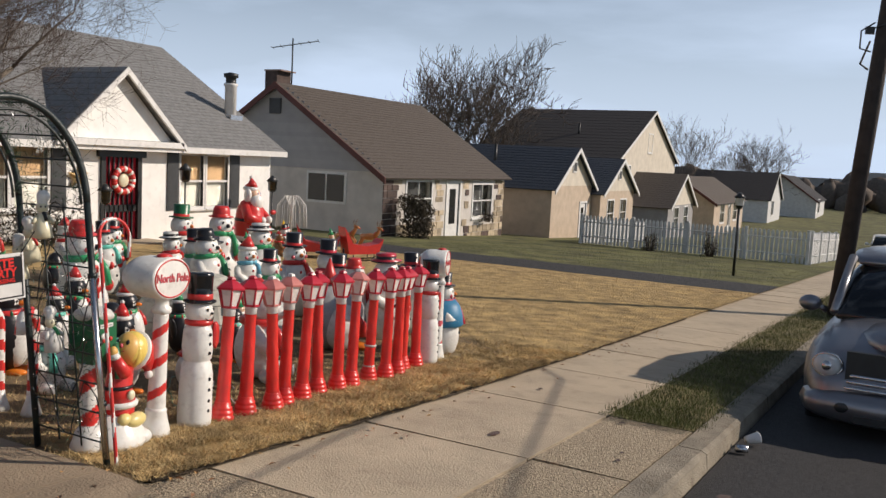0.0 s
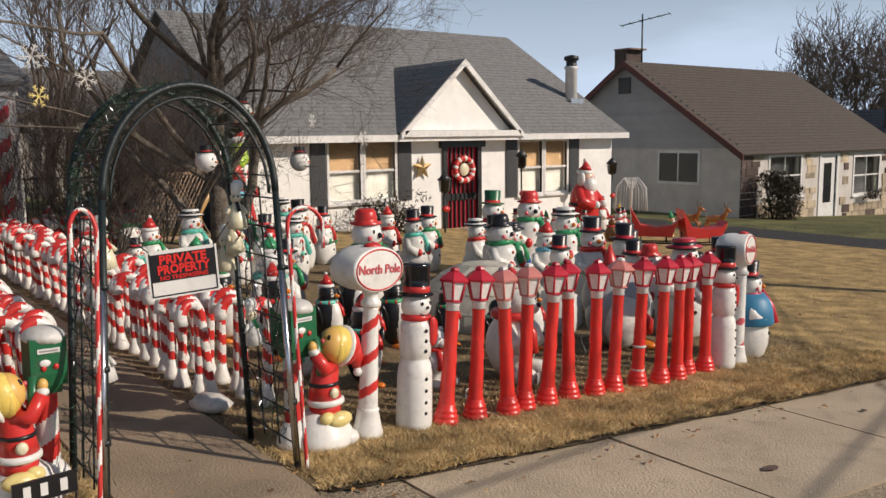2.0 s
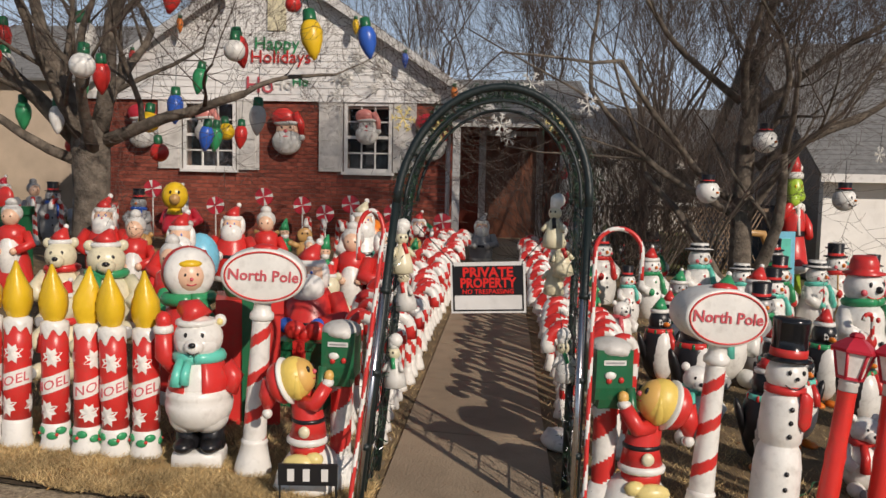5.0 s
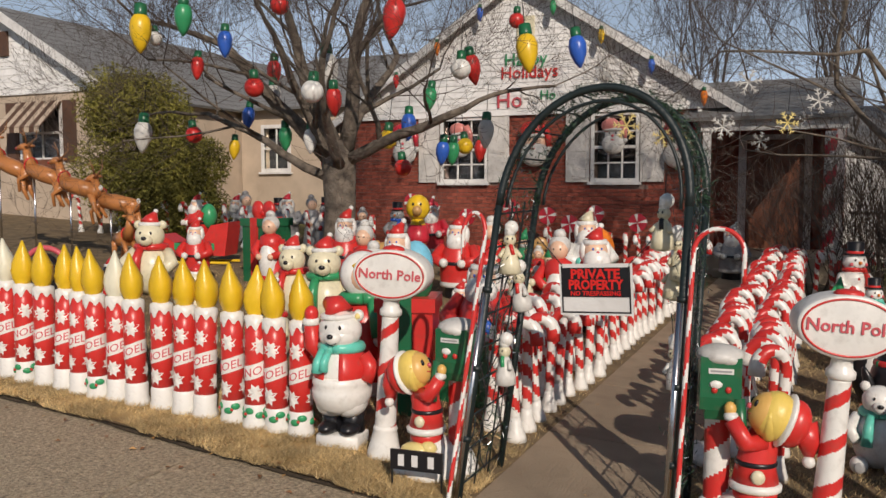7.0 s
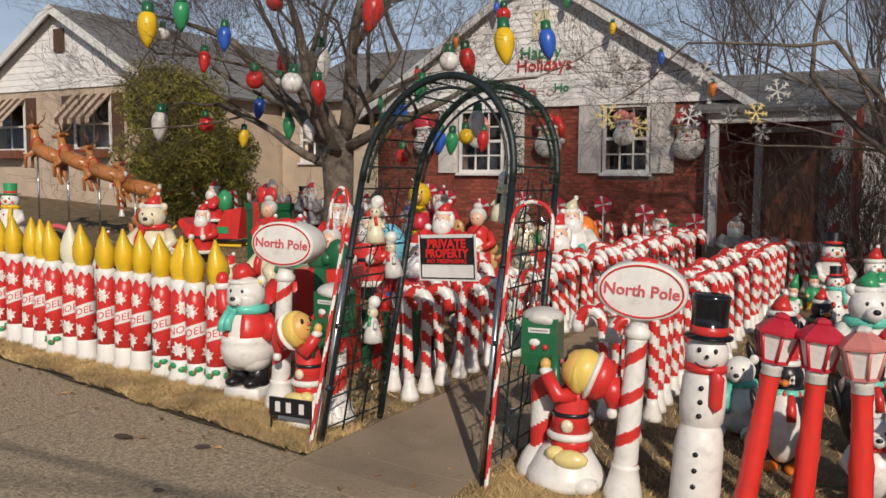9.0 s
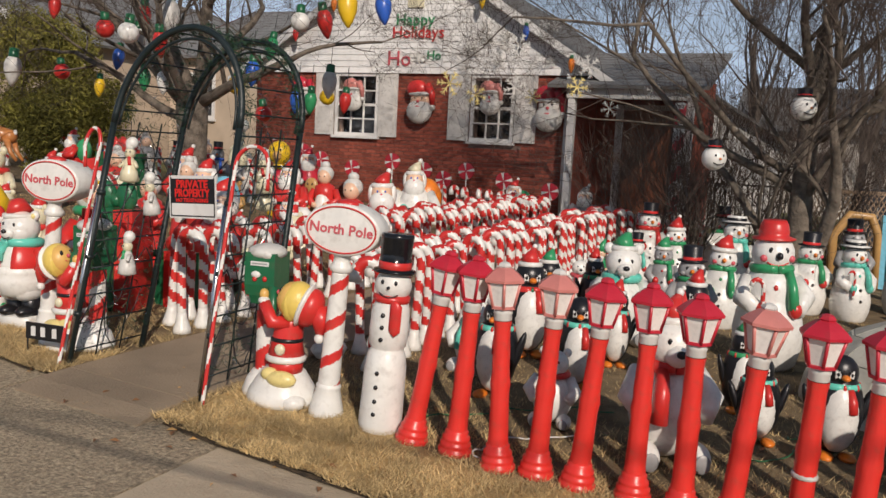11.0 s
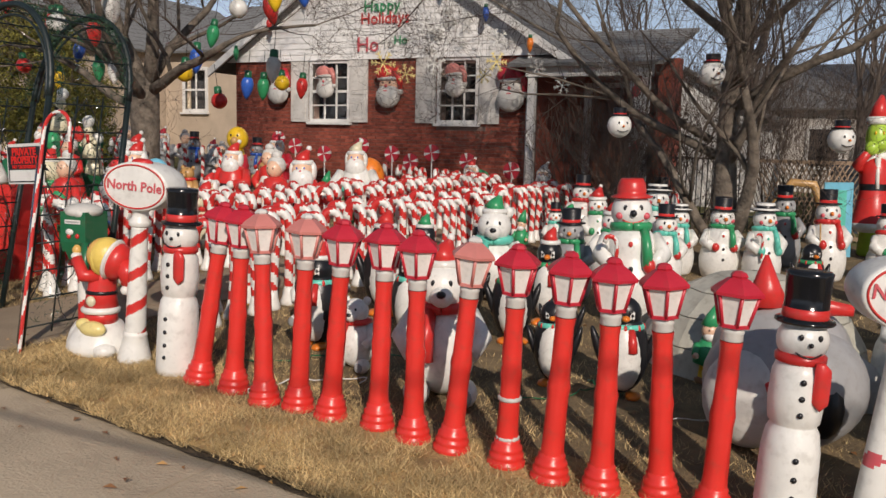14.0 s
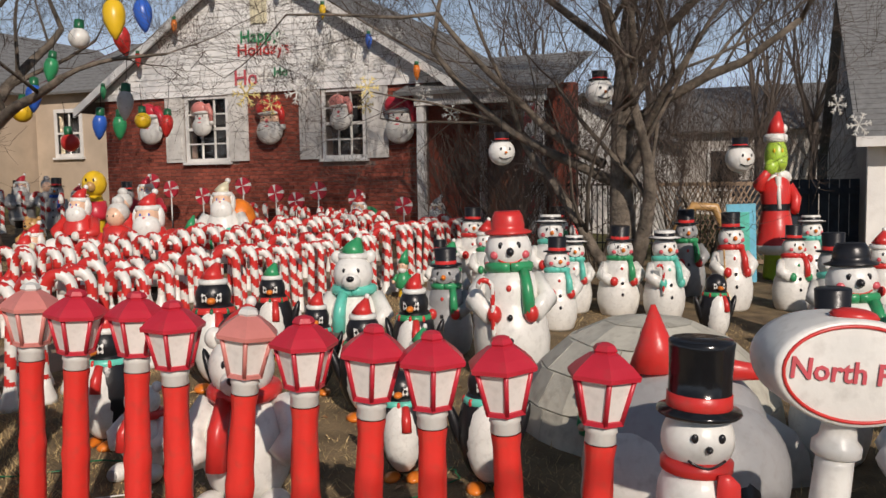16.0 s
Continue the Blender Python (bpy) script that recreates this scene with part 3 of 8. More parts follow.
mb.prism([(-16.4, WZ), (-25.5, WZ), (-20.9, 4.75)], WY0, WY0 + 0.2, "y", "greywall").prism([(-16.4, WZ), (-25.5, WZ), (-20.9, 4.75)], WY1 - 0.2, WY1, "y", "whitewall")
part("wall", mb, white_house)
mb = MB()
lap_roof(mb, (-15.8, WY0 - 0.2, WZ - 0.02), (-15.8, WY1 + 0.25, WZ - 0.02), (-20.9, WY0 - 0.2, 4.85), (-20.9, WY1 + 0.25, 4.85), 34, "roofgrey")
lap_roof(mb, (-26, WY0 - 0.2, WZ - 0.02), (-26, WY1 + 0.25, WZ - 0.02), (-20.9, WY0 - 0.2, 4.85), (-20.9, WY1 + 0.25, 4.85), 20, "roofgrey")
for s in (-1, 1):
    lap_roof(mb, (-15.72, 14.45 + s * 1.85, 1.82), (-18.2, 14.45 + s * 1.85, 1.82), (-15.72, 14.45, 3.52), (-19.2, 14.45, 3.52), 12, "roofgrey")
part("roof", mb, white_house)
part("front_gable", MB().prism([(12.75, WZ), (16.15, WZ), (14.45, 3.4)], WX - 1.5, WX + 0.24, "x", "whitewall"), white_house)
for s in (-1, 1):
    part("rake_board", MB().prism([(14.45, 3.52), (14.45 + s * 1.85, 1.80), (14.45 + s * 1.85, 1.66), (14.45, 3.36)], -15.76, -15.70, "x", "trim"), white_house)
part("fascia", MB().box(-15.86, WY0 - 0.2, WZ - 0.16, -15.78, WY1 + 0.25, WZ - 0.01, "trim"), white_house)
part("gable_shelf", MB().box(-15.95, 12.7, 1.72, -15.7, 16.2, 1.86, "trim"), white_house)
for a, b, c, d in (wh[0], wh[2]):
    mid = (a + b) / 2
    window(white_house, WX, a, mid - 0.07, c, d, 1, 1, "low")
    window(white_house, WX, mid + 0.07, b, c, d, 1, 1, "low")
    part("mullion", MB().box(WX - 0.1, mid - 0.07, c, WX + 0.02, mid + 0.07, d, "trim"), white_house)
    shutter(white_house, WX + 0.005, a - 0.46, a - 0.09, c - 0.08, d + 0.1, "shutterdark", False)
    shutter(white_house, WX + 0.005, b + 0.09, b + 0.46, c - 0.08, d + 0.1, "shutterdark", False)
wd = part("door", MB().box(WX - 0.08, 14.22, -0.5, WX - 0.03, 15.16, 1.46, "dkred"), white_house, "red front door behind a black storm door")
part("storm_frame", MB().box(WX - 0.05, 14.1, -0.5, WX + 0.06, 14.22, 1.6, "blackmetal").box(WX - 0.05, 15.16, -0.5, WX + 0.06, 15.28, 1.6, "blackmetal").box(WX - 0.05, 14.0, 1.46, WX + 0.1, 15.38, 1.62, "blackmetal")
     .box(WX - 0.05, 14.22, 0.18, WX + 0.02, 15.16, 0.34, "blackmetal"), wd)
for i in range(1, 7):
    yy = 14.22 + 0.94 * i / 7
    part("grille_bar", MB().box(WX - 0.02, yy - 0.018, -0.5, WX + 0.02, yy + 0.018, 1.46, "blackmetal"), wd)
part("door_step", MB().box(WX, 13.9, -0.9, WX + 0.9, 15.5, -0.5, "concrete"), white_house)
ch = MB().lathe([(0.17, 2.3), (0.17, 3.25), (0.20, 3.27), (0.20, 3.34), (0.15, 3.36), (0.15, 3.5), (0.21, 3.52), (0.21, 3.62), (0.05, 3.66)], ["trim"] * 3 + ["blackmetal"] * 5, 16, c=(-17.45, 19.75, 0.33))
ch.box(-17.7, 19.5, 2.3, -17.2, 20.0, 2.75, "chrome")
part("chimney", ch, white_house, "shiny metal stove chimney with a black cap")
wr = MB()
for i in range(26):
    a = 2 * math.pi * i / 26
    wr.ball((WX + 0.10, 14.69 + 0.27 * math.cos(a), 0.92 + 0.27 * math.sin(a)), 0.075, "red" if i % 3 else "white", 8, 6)
wr.ball((WX + 0.10, 14.69, 0.92), (0.05, 0.16, 0.16), "cream", 8, 6)
tagged(part("wreath", wr), "round red and white wreath hung on the door", "wreath")


def far_house(name, label, x0, x1, y0, y1, zg, eave, ridge, along, wallkey, roofkey, wins=(), doors=(), gablekey=None, over=0.3, n=16, side=()):
    """A small house; along: the axis of its ridge. wins and doors: (y0, y1, z0, z1) on the front, which faces +x; side: (x0, x1, z0, z1) on the wall that faces -y."""
    h = thing(name, label, "house", "small houses along the street")
    mb = MB()
    wall_x(mb, x1, 0.2, y0, y1, zg, eave, [w for w in wins] + [d for d in doors], wallkey)
    mb.box(x0, y0, zg, x1 - 0.2, y0 + 0.2, eave, wallkey).box(x0, y1 - 0.2, zg, x1 - 0.2, y1, eave, wallkey).box(x0, y0, zg, x0 + 0.2, y1, eave, wallkey)
    part("wall", mb, h)
    r = MB()
    g = gablekey or wallkey
    if along == "x":
        ym = (y0 + y1) / 2
        k = (ridge - eave) / ((y1 - y0) / 2)
        part("gable", MB().prism([(y0, eave), (y1, eave), (ym, ridge - 0.06)], x1 - 0.2, x1 + 0.01, "x", g), h)
        for s, e in ((-1, y0 - over), (1, y1 + over)):
            lap_roof(r, (x1 + over, e, eave - k * over), (x0, e, eave - k * over), (x1 + over, ym, ridge), (x0, ym, ridge), n, roofkey)
            part("rake_board", MB().prism([(ym, ridge), (e, eave - k * over), (e, eave - k * over - 0.2), (ym, ridge - 0.22)], x1 + over - 0.03, x1 + over + 0.03, "x", "trim"), h)
    else:
        xm = (x0 + x1) / 2
        k = (ridge - eave) / ((x1 - x0) / 2)
        for yy in (y0, y1 - 0.2):
            part("gable", MB().prism([(x0, eave), (x1, eave), (xm, ridge - 0.06)], yy, yy + 0.2, "y", g), h)
        lap_roof(r, (x1 + over, y0 - over, eave - k * over), (x1 + over, y1 + over, eave - k * over), (xm, y0 - over, ridge), (xm, y1 + over, ridge), n, roofkey)
        lap_roof(r, (x0 - over, y0 - over, eave - k * over), (x0 - over, y1 + over, eave - k * over), (xm, y0 - over, ridge), (xm, y1 + over, ridge), n, roofkey)
        for xe in (x0 - over, x1 + over):
            part("rake_board", MB().prism([(xm, ridge + 0.02), (xe, eave - k * over + 0.02), (xe, eave - k * over - 0.22), (xm, ridge - 0.24)], y0 - over - 0.05, y0 - over, "y", "fascia"), h)
    part("roof", r, h)
    for a, b, c, d in wins:
        window(h, x1, a, b, c, d, 2, 2, "", "trim", 0.09)
    for a, b, c, d in doors:
        o = part("door", MB().box(x1 - 0.1, a, c, x1 - 0.03, b, d, "trim"), h, "white door with narrow glass panels")
        part("glazing", MB().box(x1 - 0.03, a + 0.3, c + 0.55, x1 - 0.02, b - 0.3, d - 0.25, "carglass"), o)
        part("door_frame", MB().box(x1 - 0.1, a - 0.12, c, x1 + 0.04, a, d + 0.1, "trim").box(x1 - 0.1, b, c, x1 + 0.04, b + 0.12, d + 0.1, "trim").box(x1 - 0.1, a, d, x1 + 0.04, b, d + 0.1, "trim"), o)
    for a, b, c, d in side:
        w = part("window", MB().box(a - 0.1, y0 - 0.05, c - 0.1, b + 0.1, y0 + 0.01, d + 0.1, "trim"), h)
        part("pane", MB().box(a, y0 - 0.07, c, (a + b) / 2 - 0.04, y0 - 0.052, d, "carglass").box((a + b) / 2 + 0.04, y0 - 0.07, c, b, y0 - 0.052, d, "carglass"), w)
    return h


stone_house = far_house("stone_house", "house with a stone front, grey clapboard gable and brown roof", -26.6, -16.75, 27.2, 38.2, -2.1, 1.2, 4.45, "y", "stucco", "roofbrown",
                        wins=[(28.95, 30.95, -0.5, 0.85), (34.85, 36.85, -0.72, 0.72)], doors=[(32.35, 33.5, -1.5, 0.8)], gablekey="greysiding", side=[(-20.1, -18.45, 0.0, 1.02)], n=30)
z = 1.2
while z < 4.2:
    hw = (4.4 - z) / 3.25 * 4.9
    mb = MB()
    mb.add([(-21.7 - hw, 27.16, z), (-21.7 + hw, 27.16, z), (-21.7 + hw, 27.195, z + 0.17), (-21.7 - hw, 27.195, z + 0.17)], [(0, 1, 2, 3)], "greysiding", False)
    mb.add([(-21.7 - hw, 27.2, z), (-21.7 + hw, 27.2, z), (-21.7 + hw, 27.16, z), (-21.7 - hw, 27.16, z)], [(0, 1, 2, 3)], "greysiding", False)
    part("board", mb, stone_house)
    z += 0.17
part("vent", MB().box(-22.1, 27.1, 3.25, -21.55, 27.18, 3.85, "shutterdark"), stone_house)
part("chimney", MB().box(-23.1, 28.0, 4.0, -22.5, 28.9, 5.0, "darkstone").box(-23.13, 27.97, 5.0, -22.27, 28.93, 5.06, "mortar"), stone_house, "short dark brick chimney")
mb = MB().tube([(-21.9, 28.2, 4.3), (-21.9, 28.2, 6.3)], 0.03, "blackmetal", 6).tube([(-22.6, 27.8, 5.9), (-21.0, 28.7, 6.25)], 0.02, "blackmetal", 5)
for i in range(6):
    p = Vector((-22.6, 27.8, 5.9)).lerp(Vector((-21.0, 28.7, 6.25)), i / 5)
    mb.tube([p + Vector((-0.2, 0.35, 0)), p + Vector((0.2, -0.35, 0))], 0.012, "blackmetal", 4)
tagged(part("television_antenna", mb), "thin metal television antenna above the roof ridge", "antenna")
front_stones = random.Random(5)
z = -2.0
while z < 1.15:
    hgt = front_stones.uniform(0.16, 0.34)
    y = 27.2
    while y < 38.15:
        w = front_stones.uniform(0.25, 0.75)
        y2, z2 = min(y + w, 38.2), min(z + hgt, 1.18)
        if not any(y2 > a - 0.1 and y < b + 0.1 and z2 > c - 0.1 and z < d + 0.1 for a, b, c, d in ((28.85, 31.05, -0.6, 0.95), (34.75, 36.95, -0.82, 0.82), (32.2, 33.65, -2.2, 0.9))):
            k = front_stones.uniform(0.01, 0.05)
            part("stone", MB().box(-16.78, y + 0.015, z + 0.012, -16.75 + k, y2 - 0.015, z2 - 0.012, "darkstone" if y < 27.9 or front_stones.random() < 0.12 else "stone"), stone_house)
        y = y2
    z += hgt

far_house("tan_house", "tan house with a dark blue roof and front gable", -24, -15, 40.2, 46.4, -3.0, 0.75, 2.75, "x", "tanwall", "roofblue", doors=[(44.6, 45.6, -2.3, -0.2)], gablekey="creamwall")
far_house("tan_house", "tan house with a dark blue roof and paired front windows", -24, -14.5, 46.6, 53.4, -3.3, 0.45, 2.35, "x", "tanwall", "roofblue", wins=[(48.0, 49.2, -1.6, -0.1), (50.6, 51.8, -1.6, -0.1)], gablekey="creamwall", side=[(-19.5, -18.2, -1.2, 0.1)])
far_house("tall_house", "taller cream house with a near-black roof", -29, -17.6, 60, 78, -3.6, 2.6, 6.5, "x", "creamwall", "roofdark", wins=[(68.2, 69.4, 3.2, 4.6), (62, 63.4, 0.2, 2.0)])
far_house("small_house", "small grey house with a brown roof and cream gable", -20, -14.0, 61.0, 69.5, -3.9, -0.7, 1.6, "x", "greywall", "roofbrown", wins=[(63.0, 64.3, -2.4, -0.9), (66.2, 67.5, -2.4, -0.9)], gablekey="creamwall")
far_house("small_house", "small brick house with a brown roof and white windows", -20, -13.5, 76, 92, -4.0, -0.7, 1.4, "y", "tanwall", "roofbrown", wins=[(79, 81, -2.6, -0.9), (86, 88, -2.6, -0.9)], doors=[(83, 84.4, -3.6, -1.0)])
far_house("small_house", "distant white house with a dark roof", -22, -12.5, 104, 116, -4.2, -0.9, 2.2, "x", "fencewhite", "roofdark", wins=[(107, 109, -2.8, -1.2)])
far_house("small_house", "distant white house with a dark roof", -18, -9, 126, 142, -4.2, -1.2, 2.0, "y", "fencewhite", "roofdark", wins=[(129, 132, -3, -1.2)])
for y0, y1, x0, x1, h in ((210, 224, -30, 30, 2.5), (240, 252, -10, 60, 4.5)):
    mb = MB().box(x0, y0, -4.2, x1, y1, h - 0.6, "greywall")
    for i in range(9):
        u = x0 + (x1 - x0) * (i + 0.5) / 9
        mb.box(u - 1.4, y0 - 0.1, -2.6, u + 1.4, y0 + 0.02, -1.4, "carglass")
    tagged(part("industrial_building", mb), "long low grey building far down the street", "building")

for yy, xx, zz in ((43.3, -14.98, 1.75), (50.0, -14.48, 1.4)):
    gv = MB().box(xx, yy - 0.28, zz - 0.3, xx + 0.05, yy + 0.28, zz + 0.3, "trim").box(xx + 0.05, yy - 0.2, zz - 0.22, xx + 0.07, yy + 0.2, zz + 0.22, "shutterdark")
    tagged(part("gable_vent", gv), "small white-framed vent high in a gable", "vent", "gable vents of the far houses")
for xx, yy, zz in ((-19.0, 42.0, 2.0), (-21.5, 49.0, 1.8), (-22.0, 64.0, 4.4)):
    tagged(part("vent_pipe", MB().tube([(xx, yy, zz - 0.6), (xx, yy, zz + 0.75)], 0.09, "blackmetal", 8)), "short dark vent pipe on a roof", "pipe", "roof vent pipes")
# neighbour on the other side, with the awning
neighbour = far_house("neighbour_house", "tan stucco house with a white clapboard gable and striped awnings", -24, -14, -16.2, -9.4, 0.2, 3.62, 5.6, "x", "tanwall", "roofgrey", wins=[(-12.3, -11.15, 2.2, 3.3), (-15.4, -14.3, 2.2, 3.3)], gablekey="siding")
boards(neighbour, -13.97, lambda z: (-12.8 - (5.55 - z) / 0.582, -12.8 + (5.55 - z) / 0.582), 3.62, 5.5, 0.15, "siding")
part("vent", MB().box(-13.95, -12.95, 4.5, -13.9, -12.6, 5.05, "shutterbrown"), neighbour)
for a, b in ((-12.3, -11.15), (-15.4, -14.3)):
    shutter(neighbour, -13.99, a - 0.5, a - 0.12, 2.1, 3.45, "shutterbrown")
    shutter(neighbour, -13.99, b + 0.12, b + 0.5, 2.1, 3.45, "shutterbrown")
    aw = part("awning", MB().tube([(-13.95, a - 0.1, 3.42), (-13.36, a - 0.1, 2.84), (-13.36, b + 0.1, 2.84), (-13.95, b + 0.1, 3.42)], 0.015, "shutterbrown", 6), neighbour)
    for i in range(9):
        u, v = a - 0.1 + (b - a + 0.2) * i / 9, a - 0.1 + (b - a + 0.2) * (i + 1) / 9
        part("strip", MB().add([(-13.95, u, 3.45), (-13.95, v, 3.45), (-13.35, v, 2.85), (-13.35, u, 2.85), (-13.35, v, 2.72), (-13.35, u, 2.72)], [(0, 1, 2, 3), (3, 2, 4, 5)], "shutterbrown" if i % 2 else "tanwall", False), aw)
    part("window_box", MB().box(-13.95, a - 0.05, 1.95, -13.7, b + 0.05, 2.15, "wood"), neighbour)
far_house("neighbour_wing", "tan stucco wing with a grey shingle roof", -26, -18, -9.3, -5.3, 0.2, 3.6, 5.3, "y", "tanwall", "roofgrey", wins=[(-8.6, -7.9, 2.0, 3.0)])


# ---- trees ----
def grow(mb, p, d, length, r, depth, rnd, lift=0.12, kids=3, key="bark", rmin=0.0021):
    """A winding branch that tapers and forks; thin twigs turn up."""
    d = d.normalized()
    n = 6 if r > 0.03 else 4
    pts, rad, p = [p.copy()], [r], p.copy()
    bend = Vector((rnd.uniform(-1, 1), rnd.uniform(-1, 1), rnd.uniform(-0.7, 0.9))) * 0.17
    up = lift if r > 0.012 else lift + 0.10
    for i in range(n):
        if rnd.random() < 0.35:
            bend = bend * -0.6 + Vector((rnd.uniform(-1, 1), rnd.uniform(-1, 1), rnd.uniform(-0.5, 0.7))) * 0.10
        d = (d + bend + Vector((rnd.uniform(-1, 1), rnd.uniform(-1, 1), rnd.uniform(-1, 1))) * 0.13 + Vector((0, 0, up * 0.3))).normalized()
        p = p + d * length / n
        pts.append(p.copy())
        rad.append(max(rmin * 0.7, r * (1 - 0.52 * (i + 1) / n)))
    mb.tube(pts, rad, key if r > 0.012 else "twig" if key == "bark" else key, 10 if r > 0.06 else 6 if r > 0.015 else 3)
    if depth > 0:
        for i in range(kids + (rnd.random() < 0.5)):
            s = rnd.uniform(0.25, 0.95) if i else 1.0
            k = min(n - 1, int(s * n))
            q = pts[k].lerp(pts[k + 1], s * n - k)
            ax = (pts[k + 1] - pts[k]).normalized()
            side = ax.orthogonal().normalized()
            side.rotate(Matrix.Rotation(rnd.uniform(0, 6.28), 3, ax))
            nd = ax * rnd.uniform(0.5, 0.9) + side * rnd.uniform(0.4, 0.95) + Vector((0, 0, lift))
            grow(mb, q, nd, length * rnd.uniform(0.56, 0.84), max(rmin, rad[k] * (rnd.uniform(0.62, 0.8) if i == 0 else rnd.uniform(0.32, 0.52))), depth - 1, rnd, lift, kids, key, rmin)


def yard_tree(name, label, x, y, trunk, limbs, seed, depth=6):
    rnd = random.Random(seed)
    t = thing(name, label, "tree", at=pose(x, y, gz(y) - 0.05))
    mb = MB()
    mb.tube([Vector(p) for p, r in trunk], [r for p, r in trunk], "bark", 14)
    part("trunk", mb, t)
    for p, d, length, r in limbs:
        b = MB()
        grow(b, Vector(p), Vector(d), length, r, depth, rnd, 0.10)
        part("limb", b, t)
    return t


yard_tree("bulb_tree", "bare spreading tree with grey bark hung with giant coloured bulbs", -9.55, -1.35,
          [((0, 0, 0), 0.31), ((0.02, 0, 0.35), 0.215), ((0.0, 0.02, 1.0), 0.195), ((0.02, 0.02, 1.55), 0.215), ((0.02, 0.0, 1.85), 0.17)],
          [((0, -0.1, 1.6), (0.35, -0.85, 0.85), 1.9, 0.107), ((0, 0.0, 1.7), (0.1, -0.35, 1.0), 1.9, 0.107), ((0, 0.1, 1.7), (0.25, 0.55, 1.0), 2.0, 0.107), ((0, 0.12, 1.6), (0.1, 1.0, 0.42), 2.0, 0.082),
           ((0.1, -0.1, 1.4), (0.45, -1.0, 0.22), 1.9, 0.066), ((0.1, 0.1, 1.5), (0.9, 0.45, 0.7), 1.8, 0.074), ((-0.1, 0, 1.7), (-0.7, 0.1, 0.9), 1.8, 0.082), ((0.1, 0, 1.6), (0.9, -0.5, 0.8), 1.7, 0.074)], 4)
yard_tree("yard_tree", "bare many-limbed tree with ridged bark and dense twigs", -11.0, 6.35,
          [((0, 0, 0), 0.25), ((0.02, 0, 0.3), 0.16), ((0.02, -0.03, 1.2), 0.125), ((0.0, -0.02, 2.2), 0.112), ((0.02, 0.04, 2.9), 0.09)],
          [((0, 0, 2.8), (0.1, 0.2, 1.0), 1.9, 0.076), ((0, 0, 2.4), (0.3, -0.4, 0.9), 1.7, 0.063), ((0.05, 0.1, 0.35), (0.15, 0.72, 1.0), 1.9, 0.091), ((0.05, 0.0, 1.2), (0.3, 0.5, 1.0), 1.8, 0.060),
           ((0, -0.12, 0.3), (0.3, -0.75, 0.9), 1.9, 0.070), ((0, -0.1, 1.3), (0.25, -1.0, 0.50), 2.5, 0.060), ((0.1, -0.2, 1.5), (0.6, -0.9, 0.42), 2.4, 0.052), ((0.1, 0.1, 1.9), (0.6, 0.8, 0.75), 1.9, 0.063),
           ((-0.1, 0, 2.0), (-0.6, 0.3, 0.9), 1.8, 0.063), ((0.1, 0, 2.1), (0.9, 0.1, 0.6), 1.7, 0.056), ((0, 0.1, 2.6), (0.1, 0.95, 0.7), 1.9, 0.056), ((0, -0.1, 2.7), (-0.1, -0.9, 0.8), 1.9, 0.056)], 9)


def far_tree(x, y, zg, h, seed, label="bare winter tree with a wide branching crown", depth=5, r=0.38, rmin=0.016, spread=0.7, lift=0.2):
    rnd = random.Random(seed)
    t = thing("bare_tree", label, "tree", at=pose(x, y, zg))
    part("trunk", MB().tube([(0, 0, -1), (0.1, 0, h * 0.12), (0, 0.1, h * 0.3)], [r, r * 0.8, r * 0.62], "fartwig", 8), t)
    c = MB()
    for i in range(7):
        a = i * 0.9 + rnd.uniform(0, 0.5)
        grow(c, Vector((0, 0.05, h * rnd.uniform(0.16, 0.3))), Vector((math.cos(a) * spread, math.sin(a) * spread, 1.0)), h * 0.36, r * 0.42, depth, rnd, lift, 3, "fartwig", rmin)
    part("crown", c, t)


far_tree(-30, 60, -2.5, 12.6, 1, r=0.5, spread=0.8, rmin=0.02)
far_tree(-36, 66, -2.5, 10, 2, depth=4)
for i, (x, y, h) in enumerate(((-24, 112, 11), (-16, 122, 10), (-20, 134, 9))):
    far_tree(x, y, gz(y), h, 10 + i, depth=4, r=0.2)
for i, (x, y, h) in enumerate(((-27, 15, 8), (-27.5, 11, 9), (-26, 7.5, 8.5), (-28, 4.5, 9), (-27, 1, 9), (-28, -6, 9), (-30, 9, 10))):
    far_tree(x, y, gz(y), h, 30 + i, "bare upright tree behind the houses", 4, 0.15, 0.006, 0.38, 0.5)
far_woods = MB()
rw = random.Random(3)
for i in range(150):
    u = rw.uniform(-70, 60)
    far_woods.ball((u, rw.uniform(165, 200), -3 + rw.uniform(0, 3.2)), (rw.uniform(1.5, 4), 1.5, rw.uniform(1.5, 4)), "fartwig", 7, 5)
for i, p in enumerate(far_woods.v):
    far_woods.v[i] = (p[0] + rw.uniform(-0.5, 0.5), p[1], p[2] + rw.uniform(-0.5, 0.5))
tagged(part("far_woods", far_woods), "distant grey-brown winter treeline", "trees", kind="stuff")


